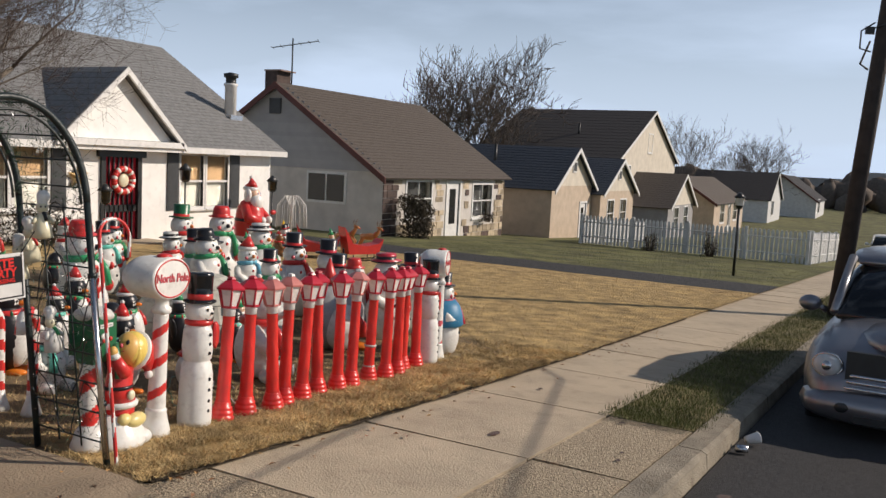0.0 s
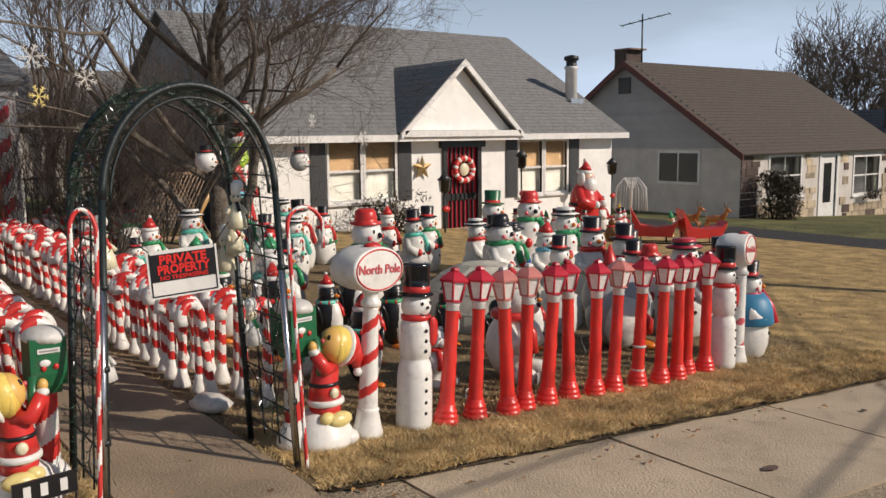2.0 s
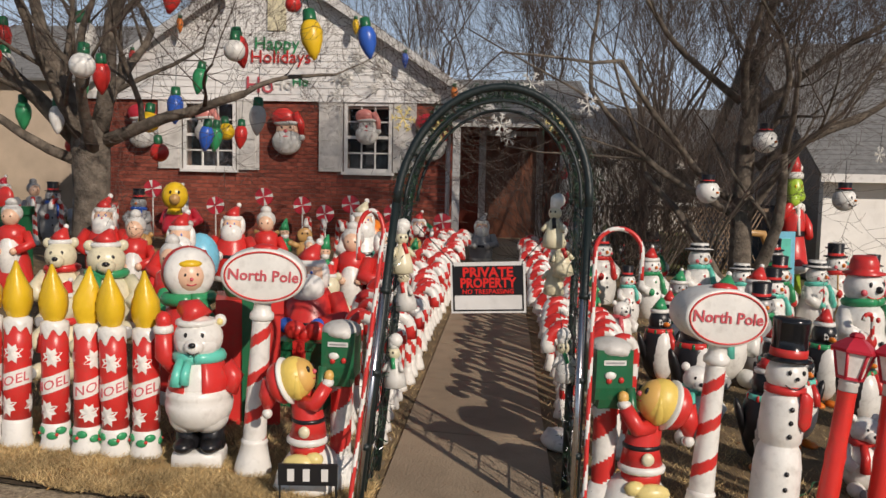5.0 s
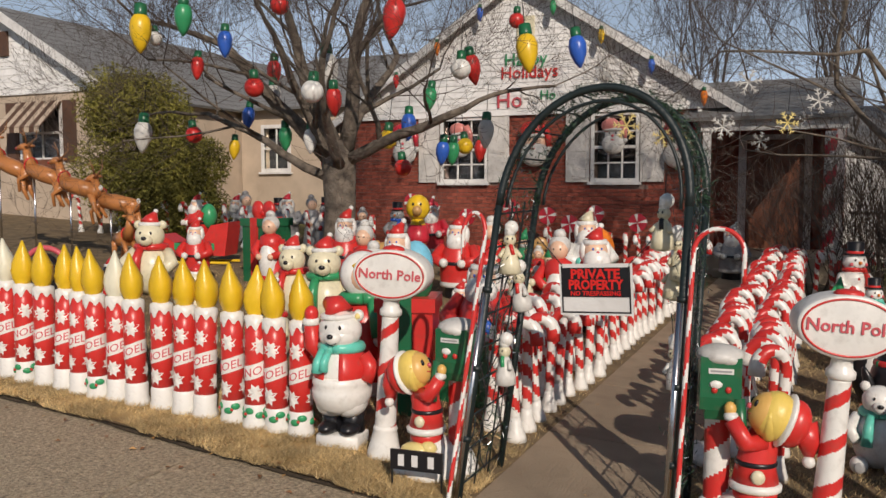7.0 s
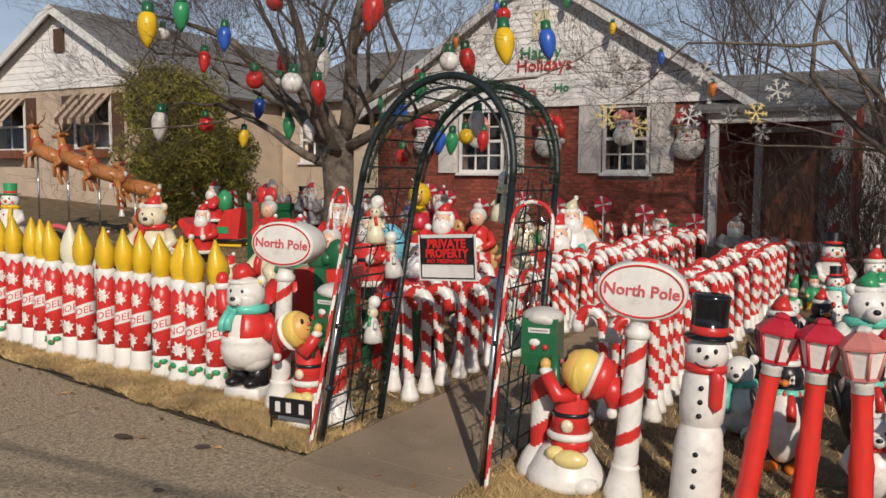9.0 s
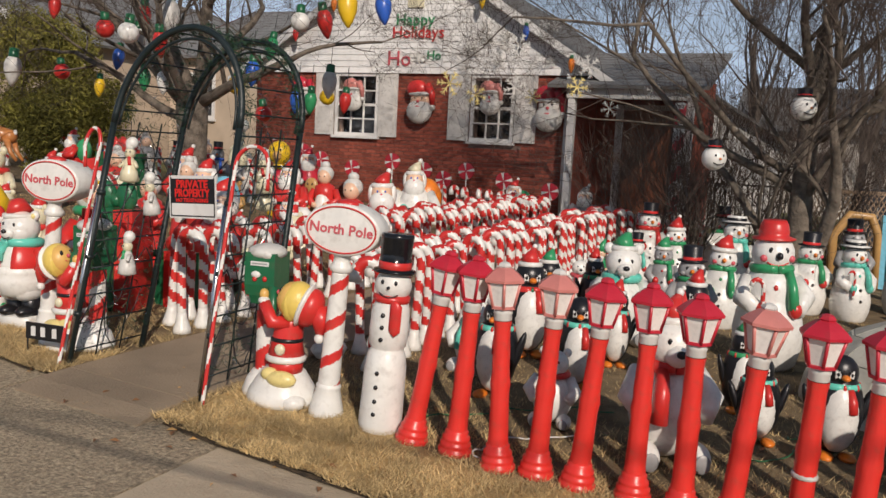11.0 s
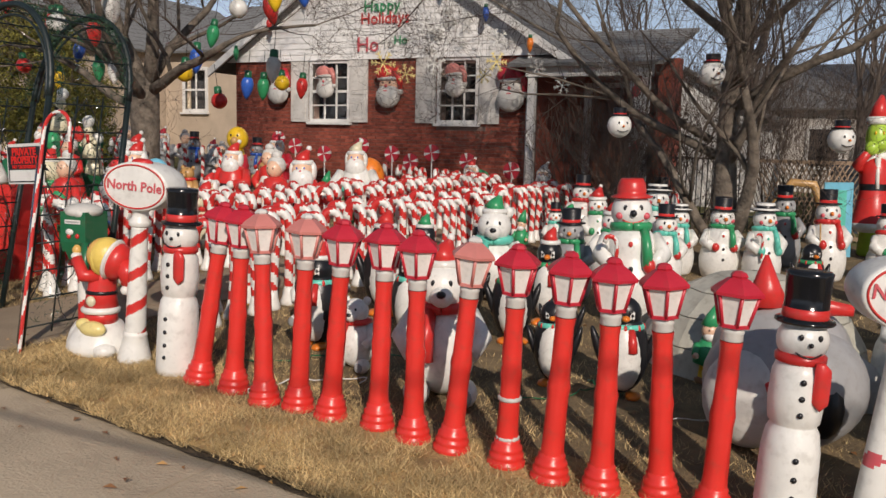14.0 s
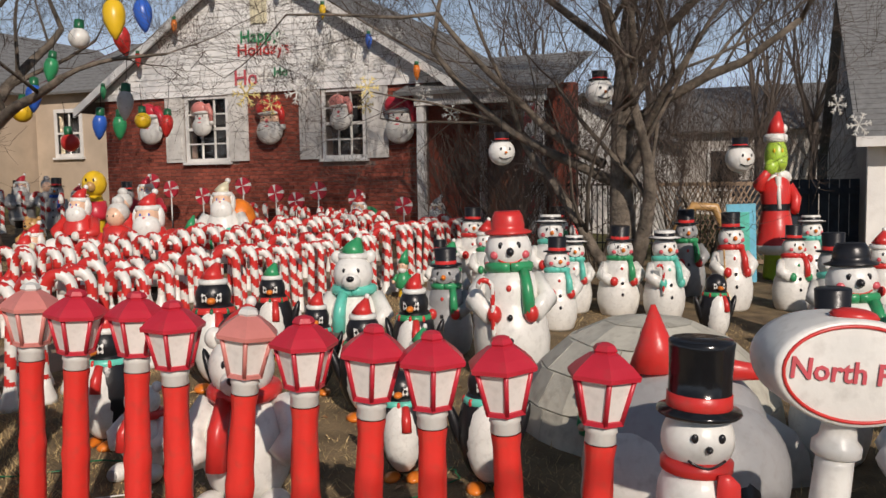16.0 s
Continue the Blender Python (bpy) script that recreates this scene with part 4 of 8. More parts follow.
def leafy(name, label, x, y, zg, rx, ry, h, n, key, leaf, seed, cat="bush"):
    """A shrub of many small leaf clumps round a few stems."""
    rnd = random.Random(seed)
    t = thing(name, label, cat, at=pose(x, y, zg))
    s = MB()
    for i in range(6):
        a = i * 1.05
        s.tube([(0.1 * math.cos(a), 0.1 * math.sin(a), 0), (rx * 0.5 * math.cos(a), ry * 0.5 * math.sin(a), h * 0.75)], [0.04, 0.012], "twig", 5)
    part("stem", s, t)
    c = MB()
    lobes = []
    for i in range(26):
        u, a = rnd.uniform(0.1, 0.92), rnd.uniform(0, 6.283)
        k = (0.35 + 0.65 * math.sin(math.pi * min(1.0, u * 0.62 + 0.28))) * rnd.uniform(0.3, 0.72)
        lobes.append((Vector((rx * k * math.cos(a), ry * k * math.sin(a), h * u)), rnd.uniform(0.28, 0.46)))
    for i in range(n):
        q, w = lobes[i % 26]
        v = Vector((rnd.gauss(0, 1), rnd.gauss(0, 1), rnd.gauss(0, 1))).normalized() * rnd.uniform(0.55, 1.08)
        p = q + Vector((v.x * rx * w, v.y * ry * w, v.z * h * w * 0.55))
        p.z = max(0.02, p.z)
        e = Vector((rnd.gauss(0, 1), rnd.gauss(0, 1), rnd.gauss(0.5, 0.8))).normalized() * leaf
        g = Vector((rnd.gauss(0, 1), rnd.gauss(0, 1), rnd.gauss(0, 1))).normalized() * leaf * 0.25
        c.add([p - e, p + g, p + e, p - g], [(0, 1, 2, 3)], key, False)
    part("foliage", c, t)


def bare_shrub(x, y, h, seed):
    """Many thin upright stems from one foot."""
    rnd = random.Random(seed)
    t = thing("bare_shrub", "leafless brown shrub of many thin stems", "bush", "bare shrubs behind the yard", at=pose(x, y, gz(y) - 0.05))
    for i in range(16):
        a = rnd.uniform(0, 6.28)
        c = MB()
        grow(c, Vector((0.12 * math.cos(a), 0.12 * math.sin(a), 0)), Vector((math.cos(a) * 0.45, math.sin(a) * 0.45, 1.0)), h * 0.5, 0.014, 3, rnd, 0.25, 3, "bark", 0.003)
        part("stem", c, t)


for i, (x, y, h) in enumerate(((-12.6, 5.0, 2.3), (-13.4, 5.6, 2.6), (-12.9, 4.2, 1.9), (-15.0, 6.9, 2.4), (-17.9, 6.2, 3.4), (-18.5, 8.0, 3.6), (-11.6, 4.9, 1.6))):
    bare_shrub(x, y, h, 70 + i)
leafy("evergreen_shrub", "large olive-green evergreen shrub beside the neighbour's wall", -12.6, -7.35, 0.5, 1.45, 1.5, 3.0, 70000, "shrub", 0.055, 4)
leafy("round_bush", "clipped dark brown-green bush at the stone wall", -16.0, 28.3, -1.4, 0.9, 1.0, 1.75, 3500, "hedge", 0.09, 5)
leafy("low_bush", "low dark evergreen bush under the windows", -15.4, 12.0, -0.5, 0.6, 1.2, 0.95, 2500, "hedge", 0.06, 6)
for yy, xx in ((30.0, -16.45), (35.8, -16.4)):
    leafy("window_box_plant", "dry reddish plants in a window box", xx, yy, -0.95, 0.25, 0.9, 0.4, 400, "hedge", 0.06, 7)
leafy("fence_bush", "small bare brown bush by the fence", -6.5, 36.2, -1.7, 0.5, 0.6, 1.1, 500, "hedge", 0.07, 8)
leafy("fence_bush", "small bare brown bush by the fence", -9.0, 36.3, -1.7, 0.4, 0.5, 0.9, 500, "hedge", 0.07, 9)


# ---- fences, pole, street things ----
def fence(x0, y0, x1, y1, h, label):
    f = thing("picket_fence", label, "fence", "white picket fences")
    a, b = Vector((x0, y0, 0)), Vector((x1, y1, 0))
    L = (b - a).length
    u = (b - a).normalized()
    me = MB().prism([(-0.055, 0), (0.055, 0), (0.055, h - 0.08), (0, h), (-0.055, h - 0.08)], -0.012, 0.012, "y", "fencewhite").mesh("picket")
    ang = math.degrees(math.atan2(u.y, u.x))
    for i in range(int(L / 0.17)):
        p = a + u * (i + 0.5) * 0.17
        part("picket", me, f, at=pose(p.x, p.y, gz(p.y) + 0.03, 0, 0, ang))
    for z in (0.35, h - 0.3):
        part("rail", MB().tube([(a.x, a.y, gz(a.y) + z), (b.x, b.y, gz(b.y) + z)], 0.035, "fencewhite", 4), f)
    for i in range(int(L / 2.4) + 1):
        p = a + u * min(L, i * 2.4)
        part("post", MB().box(p.x - 0.06, p.y - 0.06, gz(p.y) - 0.05, p.x + 0.06, p.y + 0.06, gz(p.y) + h + 0.08, "fencewhite"), f)


fence(-12.5, 37.6, -2.9, 37.2, 1.3, "weathered white picket fence across the side of a lawn")
fence(-2.8, 37.4, -2.2, 46, 1.3, "weathered white picket fence along the pavement")
fence(-12.5, 38.0, -12.0, 47, 1.1, "weathered white picket fence before the tan houses")
pole = thing("utility_pole", "dark leaning wooden utility pole with wires", "pole", at=pose(-0.85, 17.2, gz(17.2) - 0.05, 0, 3.6, 0))
part("shaft", MB().tube([(0, 0, 0), (0, 0, 4), (0, 0, 9)], [0.15, 0.14, 0.12], "polewood", 14), pole)
part("bracket", MB().box(-0.3, -0.05, 5.0, -0.15, 0.05, 5.12, "blackmetal").tube([(-0.16, 0, 4.7), (-0.34, 0, 4.75), (-0.36, 0, 5.05), (-0.16, 0, 5.2)], 0.015, "cable", 5).tube([(-0.16, 0.05, 4.4), (-0.3, 0.1, 4.5), (-0.2, 0.1, 4.9)], 0.02, "cable", 5), pole)
for i, (dx, z0, z1) in enumerate(((0.15, 4.7, 3.6), (0.2, 4.9, 3.8), (-0.2, 5.1, 5.6))):
    part("wire", MB().tube([(dx, 0.1, z0), (dx + 0.9 * (i + 1), -6, z1 - 0.3), (dx + 2.2 * (i + 1), -14, z1 + 0.6)], 0.014, "cable", 5), pole)
gl = thing("garden_lamp_post", "thin black lamp post standing on the lawn", "lamp", at=pose(-3.9, 25.5, gz(25.5)))
part("post", MB().tube([(0, 0, 0), (0, 0, 1.9)], 0.04, "blackmetal", 8), gl)
part("lantern", MB().lathe([(0.07, 1.9), (0.12, 2.0), (0.13, 2.2), (0.17, 2.22), (0.03, 2.36)], ["blackmetal", "lightglass", "blackmetal", "blackmetal"], 8), gl)


def loft(mb, rows, key, n=20, e=3.2):
    """A rounded body through sections across y: (y, half width, low, high)."""
    vs, fs = [], []
    for y, w, z0, z1 in rows:
        for k in range(n):
            a = 2 * math.pi * k / n
            c, s = math.cos(a), math.sin(a)
            vs.append((w * math.copysign(abs(c) ** (2 / e), c), y, (z0 + z1) / 2 + (z1 - z0) / 2 * math.copysign(abs(s) ** (2 / e), s)))
    for i in range(len(rows) - 1):
        for k in range(n):
            fs.append((i * n + k, i * n + (k + 1) % n, (i + 1) * n + (k + 1) % n, (i + 1) * n + k))
    fs += [tuple(range(n)), tuple((len(rows) - 1) * n + k for k in range(n))]
    return mb.add(vs, fs, key)


def make_car(x, y, label, key):
    c = thing("car", label, "car", at=pose(x, y, gz(y + 2) - 0.16, 0, -0.3, -2.7) @ pose(0, 0, 0, -2.9))
    mb = loft(MB(), [(0, 0.66, 0.26, 0.60), (0.08, 0.76, 0.20, 0.70), (0.3, 0.83, 0.18, 0.86), (0.7, 0.86, 0.2, 0.98), (1.25, 0.87, 0.2, 1.06), (2.5, 0.87, 0.2, 1.1), (3.8, 0.86, 0.22, 1.1), (4.3, 0.82, 0.25, 1.0), (4.45, 0.7, 0.35, 0.85)], key)
    for s in (-1, 1):
        for yy in (0.85, 3.55):
            mb.ball((s * 0.72, yy, 0.52), (0.19, 0.52, 0.36), key, 14, 8)
    mb.ball((0, 0.85, 0.86), (0.5, 0.75, 0.2), key, 16, 8)
    part("body", mb, c)
    part("bumper", loft(MB(), [(-0.07, 0.72, 0.26, 0.46), (0.0, 0.80, 0.22, 0.50), (0.2, 0.86, 0.22, 0.52)], key), c)
    part("cabin_glass", loft(MB(), [(1.1, 0.72, 0.95, 1.06), (1.75, 0.69, 0.95, 1.52), (2.2, 0.68, 0.95, 1.60), (3.5, 0.67, 0.95, 1.60), (4.15, 0.66, 0.95, 1.40), (4.3, 0.64, 0.95, 1.1)], "carglass"), c)
    part("roof", loft(MB(), [(1.72, 0.60, 1.47, 1.54), (1.9, 0.67, 1.5, 1.60), (2.3, 0.68, 1.54, 1.65), (3.4, 0.67, 1.54, 1.66), (4.1, 0.62, 1.42, 1.5)], key), c)
    for s in (-1, 1):
        part("pillar", MB().tube([(s * 0.73, 1.15, 1.03), (s * 0.66, 1.8, 1.55)], 0.045, key, 8), c)
        h = part("headlight", MB().ball((s * 0.645, 0.075, 0.68), (0.115, 0.085, 0.095), "lightglass", 16, 10).ball((s * 0.645, 0.02, 0.68), (0.05, 0.04, 0.05), "chrome", 12, 8), c)
        part("bezel", MB().tube([(s * 0.645 + 0.118 * math.cos(a), 0.055 + 0.05 * max(0, math.cos(a) * s), 0.68 + 0.098 * math.sin(a)) for a in [i * 0.3307 for i in range(20)]], 0.012, "chrome", 5), h)
        part("mirror", MB().ball((s * 0.97, 1.35, 1.08), (0.11, 0.07, 0.08), key, 10, 6).tube([(s * 0.82, 1.38, 1.02), (s * 0.9, 1.36, 1.06)], 0.03, key, 6), c)
        part("fog_light", MB().ball((s * 0.5, -0.05, 0.36), (0.08, 0.03, 0.06), "blackmetal", 10, 6), c)
        for yy in (0.85, 3.55):
            rot = pose(s * 0.74, yy, 0.33, 0, 90, 0)
            w = part("wheel", MB().lathe([(0.22, -0.1), (0.31, -0.1), (0.335, -0.06), (0.335, 0.06), (0.31, 0.1), (0.22, 0.1)], "tyre", 22, rot), c)
            part("rim", MB().lathe([(0.05, -0.112), (0.215, -0.105), (0.215, 0.105), (0.05, 0.112)], "chrome", 12, rot), w)
    for i in range(6):
        w = 0.50 - 0.016 * i
        part("grille_bar", loft(MB(), [(-w, 0.012, 0.508 + i * 0.05, 0.53 + i * 0.05), (-w + 0.02, 0.02, 0.50 + i * 0.05, 0.538 + i * 0.05), (w - 0.02, 0.02, 0.50 + i * 0.05, 0.538 + i * 0.05), (w, 0.012, 0.508 + i * 0.05, 0.53 + i * 0.05)], "chrome", 10), c, at=pose(0, -0.01 + 0.014 * i, 0, 0, 0, 90))
    part("grille", MB().box(-0.50, 0.01, 0.49, 0.50, 0.10, 0.82, "blackmetal"), c)
    part("air_intake", MB().box(-0.40, -0.085, 0.25, 0.40, -0.05, 0.31, "blackmetal"), c)
    part("bonnet_crease", MB().tube([(0, 0.10, 0.86), (0, 0.45, 0.985), (0, 1.05, 1.075)], 0.02, key, 8), c)
    part("number_plate", MB().box(-0.16, -0.10, 0.30, 0.16, -0.08, 0.44, "trim").box(-0.11, -0.104, 0.34, 0.11, -0.10, 0.40, "grey"), c)
    return c


make_car(0.13, 8.25, "silver retro-styled car parked at the kerb", "carpaint")
make_car(1.0, 15.8, "pale silver car parked behind another at the kerb", "carpaint")
make_car(-0.2, 52, "white parked van far down the street", "trim")
cup = MB().lathe([(0.032, 0), (0.045, 0.10), (0.048, 0.105)], "trim", 12, pose(-0.98, 7.35, gz(7.35) - 0.11, 0, 80, 40))
tagged(part("paper_cup", cup), "crumpled white paper cup lying in the gutter", "litter")
tagged(part("crushed_can", MB().lathe([(0.03, 0), (0.03, 0.09)], "chrome", 10, pose(-1.02, 7.1, gz(7.1) - 0.125, 0, 85, 10))), "small crushed can lying in the gutter", "litter")


# ---- front row ----
def six(prof, key):
    """A six-sided moulding with flat faces."""
    n = 6
    vs = [(r * math.cos(2 * math.pi * k / n), r * math.sin(2 * math.pi * k / n), z) for r, z in prof for k in range(n)]
    fs = [(i * n + k, i * n + (k + 1) % n, (i + 1) * n + (k + 1) % n, (i + 1) * n + k) for i in range(len(prof) - 1) for k in range(n)]
    return MB().add(vs, fs + [tuple(range(n - 1, -1, -1)), tuple((len(prof) - 1) * n + k for k in range(n))], key, False)


def lantern_post(faded):
    t = thing("lamp_post", "red plastic toy street lantern" + (" with a faded pink roof" if faded else " with a dark red roof"), "lamp post", "red lantern posts in the front row")
    part("base", MB().lathe([(0.076, 0), (0.082, 0.012), (0.082, 0.03), (0.071, 0.036), (0.074, 0.046), (0.074, 0.062), (0.064, 0.068), (0.067, 0.078), (0.066, 0.092), (0.055, 0.10), (0.056, 0.118), (0.046, 0.13)], "lampred", 18), t)
    n = 20
    vs, fs = [], []
    for i in range(15):
        z = 0.12 + 0.57 * i / 14
        for k in range(n):
            a = 2 * math.pi * k / n
            r = (0.047 - 0.009 * i / 14) * (1.0 - (0.07 if k % 2 else 0)) + (0.004 if i in (0, 7, 14) else 0) + 0.004 * noise.noise(Vector((3 * math.cos(a), 3 * math.sin(a), 9 * z)))
            vs.append((r * math.cos(a), r * math.sin(a), z))
    fs = [(i * n + k, i * n + (k + 1) % n, (i + 1) * n + (k + 1) % n, (i + 1) * n + k) for i in range(14) for k in range(n)]
    part("post", MB().add(vs, fs, "lampred"), t)
    part("collar", MB().lathe([(0.036, 0.69), (0.042, 0.695), (0.040, 0.72), (0.044, 0.725), (0.040, 0.745), (0.034, 0.75)], "oldwhite", 16), t, "dirty white collar")
    g = part("lantern", six([(0.046, 0.745), (0.052, 0.755), (0.080, 0.865), (0.07, 0.872)], "pane"), t, "frosted white panes")
    for k in range(6):
        a = 2 * math.pi * k / 6
        part("rib", MB().tube([(0.053 * math.cos(a), 0.053 * math.sin(a), 0.75), (0.083 * math.cos(a), 0.083 * math.sin(a), 0.87)], 0.0075, "fadedred" if faded else "dkred", 5), g)
    part("rim", six([(0.046, 0.742), (0.060, 0.745), (0.060, 0.757), (0.046, 0.76)], "fadedred" if faded else "dkred"), t)
    part("roof", six([(0.078, 0.862), (0.099, 0.866), (0.101, 0.878), (0.078, 0.900), (0.044, 0.925), (0.030, 0.931)], "fadedred" if faded else "dkred"), t)
    part("finial", six([(0.030, 0.931), (0.034, 0.937), (0.026, 0.95), (0.010, 0.956)], "oldwhite" if faded else "dkred"), t)
    return t


lanterns = {}
LX = [-3.95, -3.95, -3.90, -3.94, -3.93, -3.96, -3.92, -3.92, -3.92, -3.88, -3.89, -3.97, -3.94]
LY = [4.80, 5.03, 5.265, 5.435, 5.63, 5.87, 6.08, 6.27, 6.53, 6.74, 6.95, 7.17, 7.37]
LD = [0.15, 0.06, -0.02, 0.05, 0.07, 0.02, 0.01, 0.08, 0.03, 0.05, 0.01, -0.04, 0.05]
for i, (x, y, d) in enumerate(zip(LX, LY, LD)):
    m = pose(x, y, gz(y) - 0.006, -math.degrees(math.atan(d / 0.95)), random.uniform(-2, 2), 20 + random.uniform(-12, 12))
    faded = i in (2, 3, 7)
    if faded in lanterns:
        lp = copy_thing(lanterns[faded], m)
        if i == 8:
            for z in (0.128, 0.30):
                part("worn_band", MB().lathe([(0.044, z - 0.008), (0.051, z - 0.004), (0.051, z + 0.008), (0.042, z + 0.012)], "oldwhite", 14), lp, "bare white plastic where the red paint wore off")
    else:
        lanterns[faded] = lantern_post(faded)
        lanterns[faded].matrix_basis = m


def stripes(mb, pts, r, n=16, turns=0.5, width=0.5, key2="red"):
    """A white bar with a spiral red stripe. turns: per segment, in sides."""
    mb.tube(pts, r, lambda i, k: key2 if ((k - i * turns) % n) / n < width else "white", n)


def sign_post(x, y, lean, worn=False):
    p = thing("north_pole_sign", "white pole with red spiral stripes and an oval North Pole sign" if not worn else "white pole with worn red paint and oval North Pole sign", "sign", "North Pole signs in the front row",
              at=pose(x, y, gz(y) - (0.035 if worn else 0.006), -math.degrees(math.atan(lean)), 0, 12 if not worn else 20))
    part("base", MB().lathe([(0.092, 0), (0.09, 0.03), (0.075, 0.09), (0.062, 0.15), (0.066, 0.16), (0.056, 0.175)], "white", 18), p)
    mb = MB()
    pts = [(0, 0, 0.17 + 0.58 * i / 40) for i in range(41)]
    if worn:
        rw2 = random.Random(8)
        spots = {(rw2.randrange(40), rw2.randrange(18)) for _ in range(7)}
        mb.tube(pts, [0.056 - 0.012 * i / 40 for i in range(41)], lambda i, k: "pink" if any(abs(i - a) < 1.5 and (k - b - (i - a)) % 18 < 3 for a, b in spots) else "white", 18)
    else:
        pts = [(0, 0, 0.17 + 0.58 * i / 90) for i in range(91)]
        mb.tube(pts, [0.056 - 0.012 * i / 90 for i in range(91)], lambda i, k: "red" if ((k - i * 1.25) % 36) < 11 else "white", 36)
    part("pole", mb, p)
    part("capital", MB().lathe([(0.044, 0.75), (0.058, 0.76), (0.058, 0.785), (0.044, 0.80), (0.04, 0.83), (0.055, 0.845), (0.06, 0.87)], "white", 18), p)
    w, h, zc = 0.198, 0.130, 0.970
    mb = MB()
    n = 40
    rows = [(-0.20, 0.45), (-0.185, 0.75), (-0.15, 0.93), (-0.10, 1.0), (0.05, 1.0), (0.062, 0.97), (0.064, 0.92)]
    vs = [(xx, w * k * math.cos(2 * math.pi * i / n), zc + h * k * math.sin(2 * math.pi * i / n)) for xx, k in rows for i in range(n)]
    fs = [(j * n + i, j * n + (i + 1) % n, (j + 1) * n + (i + 1) % n, (j + 1) * n + i) for j in range(len(rows) - 1) for i in range(n)]
    fs += [tuple(range(n)), tuple((len(rows) - 1) * n + i for i in range(n))]
    board = part("board", MB().add(vs, fs, "white"), p)
    part("rim", MB().tube([(0.066, w * 0.90 * math.cos(2 * math.pi * i / n), zc + h * 0.88 * math.sin(2 * math.pi * i / n)) for i in range(n + 1)], 0.0045, "red", 6), board)
    vs, fs = letters("North Pole", 0.072, 0.0015, "CENTER", 0.0013)
    part("lettering", MB().add([(0.068 + v.z, v.x, zc - 0.02 + v.y) for v in vs], fs, "pink", False), board, "red lettering reading North Pole")
    part("knob", MB().ball((0, 0, zc + h), (0.045, 0.06, 0.02), "red", 12, 6), p)
    return p


sign_post(-4.13, 2.18, 0.055)
sign_post(-4.01, 4.28, 0.07)
sign_post(-4.00, 7.885, 0.11, True)


def noel_candle(pale, holly):
    t = thing("candle", "tall red plastic Noel candle with a yellow flame" if not pale else "tall red plastic Noel candle with a faded pale flame", "candle", "Noel candles in the front row")
    R = 0.064
    body = part("body", MB().lathe([(R, 0.11), (R * 0.99, 0.3), (R * 1.01, 0.5), (R * 0.97, 0.63)], "red", 22), t)
    part("foot", MB().lathe([(0.074, 0), (0.078, 0.03), (0.068, 0.06), (0.070, 0.13), (R, 0.145)], "white", 22), t, "white foot with green holly" if holly else "")
    n = 44
    drip = []
    for k in range(n):
        a = 2 * math.pi * k / n
        low = 0.575 + 0.035 * (0.5 + 0.5 * math.sin(a * 7)) + 0.012 * math.sin(a * 3)
        drip += [(1.03 * R * math.cos(a), 1.03 * R * math.sin(a), low), (1.06 * R * math.cos(a), 1.06 * R * math.sin(a), low + 0.02), (1.02 * R * math.cos(a), 1.02 * R * math.sin(a), 0.645), (0.5 * R * math.cos(a), 0.5 * R * math.sin(a), 0.662)]
    part("wax_drip", MB().add(drip, [(4 * k + j, 4 * ((k + 1) % n) + j, 4 * ((k + 1) % n) + j + 1, 4 * k + j + 1) for k in range(n) for j in range(3)], "white"), body)
    ban = []
    for k in range(n + 1):
        a = 2 * math.pi * k / n
        z = 0.345 + 0.022 * math.sin(a)
        ban += [(R * 1.03 * math.cos(a), R * 1.03 * math.sin(a), z - 0.042), (R * 1.05 * math.cos(a), R * 1.05 * math.sin(a), z), (R * 1.03 * math.cos(a), R * 1.03 * math.sin(a), z + 0.042)]
    banner = part("banner", MB().add(ban, [(3 * k + j, 3 * k + 3 + j, 3 * k + 4 + j, 3 * k + 1 + j) for k in range(n) for j in range(2)], "white"), body)
    vs, fs = letters("NOEL", 0.068, 0.001)
    wrapped = []
    for v in vs:
        a = v.x / R
        r = R * 1.07 + v.z
        wrapped.append((r * math.cos(a), r * math.sin(a), 0.322 + 0.022 * math.sin(a) + v.y))
    part("lettering", MB().add(wrapped, fs, "pink", False), banner, "raised red letters reading Noel")
    for a0, z0, s in ((0.1, 0.48, 1.0), (2.2, 0.47, 1.0), (4.2, 0.49, 1.0), (-0.3, 0.215, 1.0), (1.8, 0.22, 1.0), (3.9, 0.21, 1.0)):
        vs = [(1.09 * R, 0, 0)]
        for k in range(16):
            rr = (0.056 if k % 4 == 1 else 0.049) if k % 2 else 0.033
            vs.append((rr * math.cos(k * math.pi / 8), rr * math.sin(k * math.pi / 8)))
        pts = [(1.10 * R * math.cos(a0), 1.10 * R * math.sin(a0), z0)]
        for u, w in vs[1:]:
            a = a0 + u / R
            pts.append((1.03 * R * math.cos(a), 1.03 * R * math.sin(a), z0 + w))
        part("poinsettia", MB().add(pts, [(0, 1 + k, 1 + (k + 1) % 16) for k in range(16)], "white", False), body)
    for a0 in ((0.4, 2.0, 3.6, 5.2) if holly else ()):
        mb = MB()
        for s in (-1, 1):
            aa = a0 + 0.3 * s
            mb.ball((0.069 * math.cos(aa), 0.069 * math.sin(aa), 0.10 + 0.012 * s), (0.009, 0.028, 0.02), "green", 8, 5, Matrix.Rotation(aa, 3, "Z"))
        mb.ball((0.076 * math.cos(a0), 0.076 * math.sin(a0), 0.095), 0.009, "red", 7, 5)
        part("holly", mb, t)
    f = MB()
    n = 16
    prof = [(0.046, 0.655), (0.062, 0.69), (0.069, 0.735), (0.064, 0.785), (0.044, 0.84), (0.022, 0.89), (0.006, 0.935)]
    vs = []
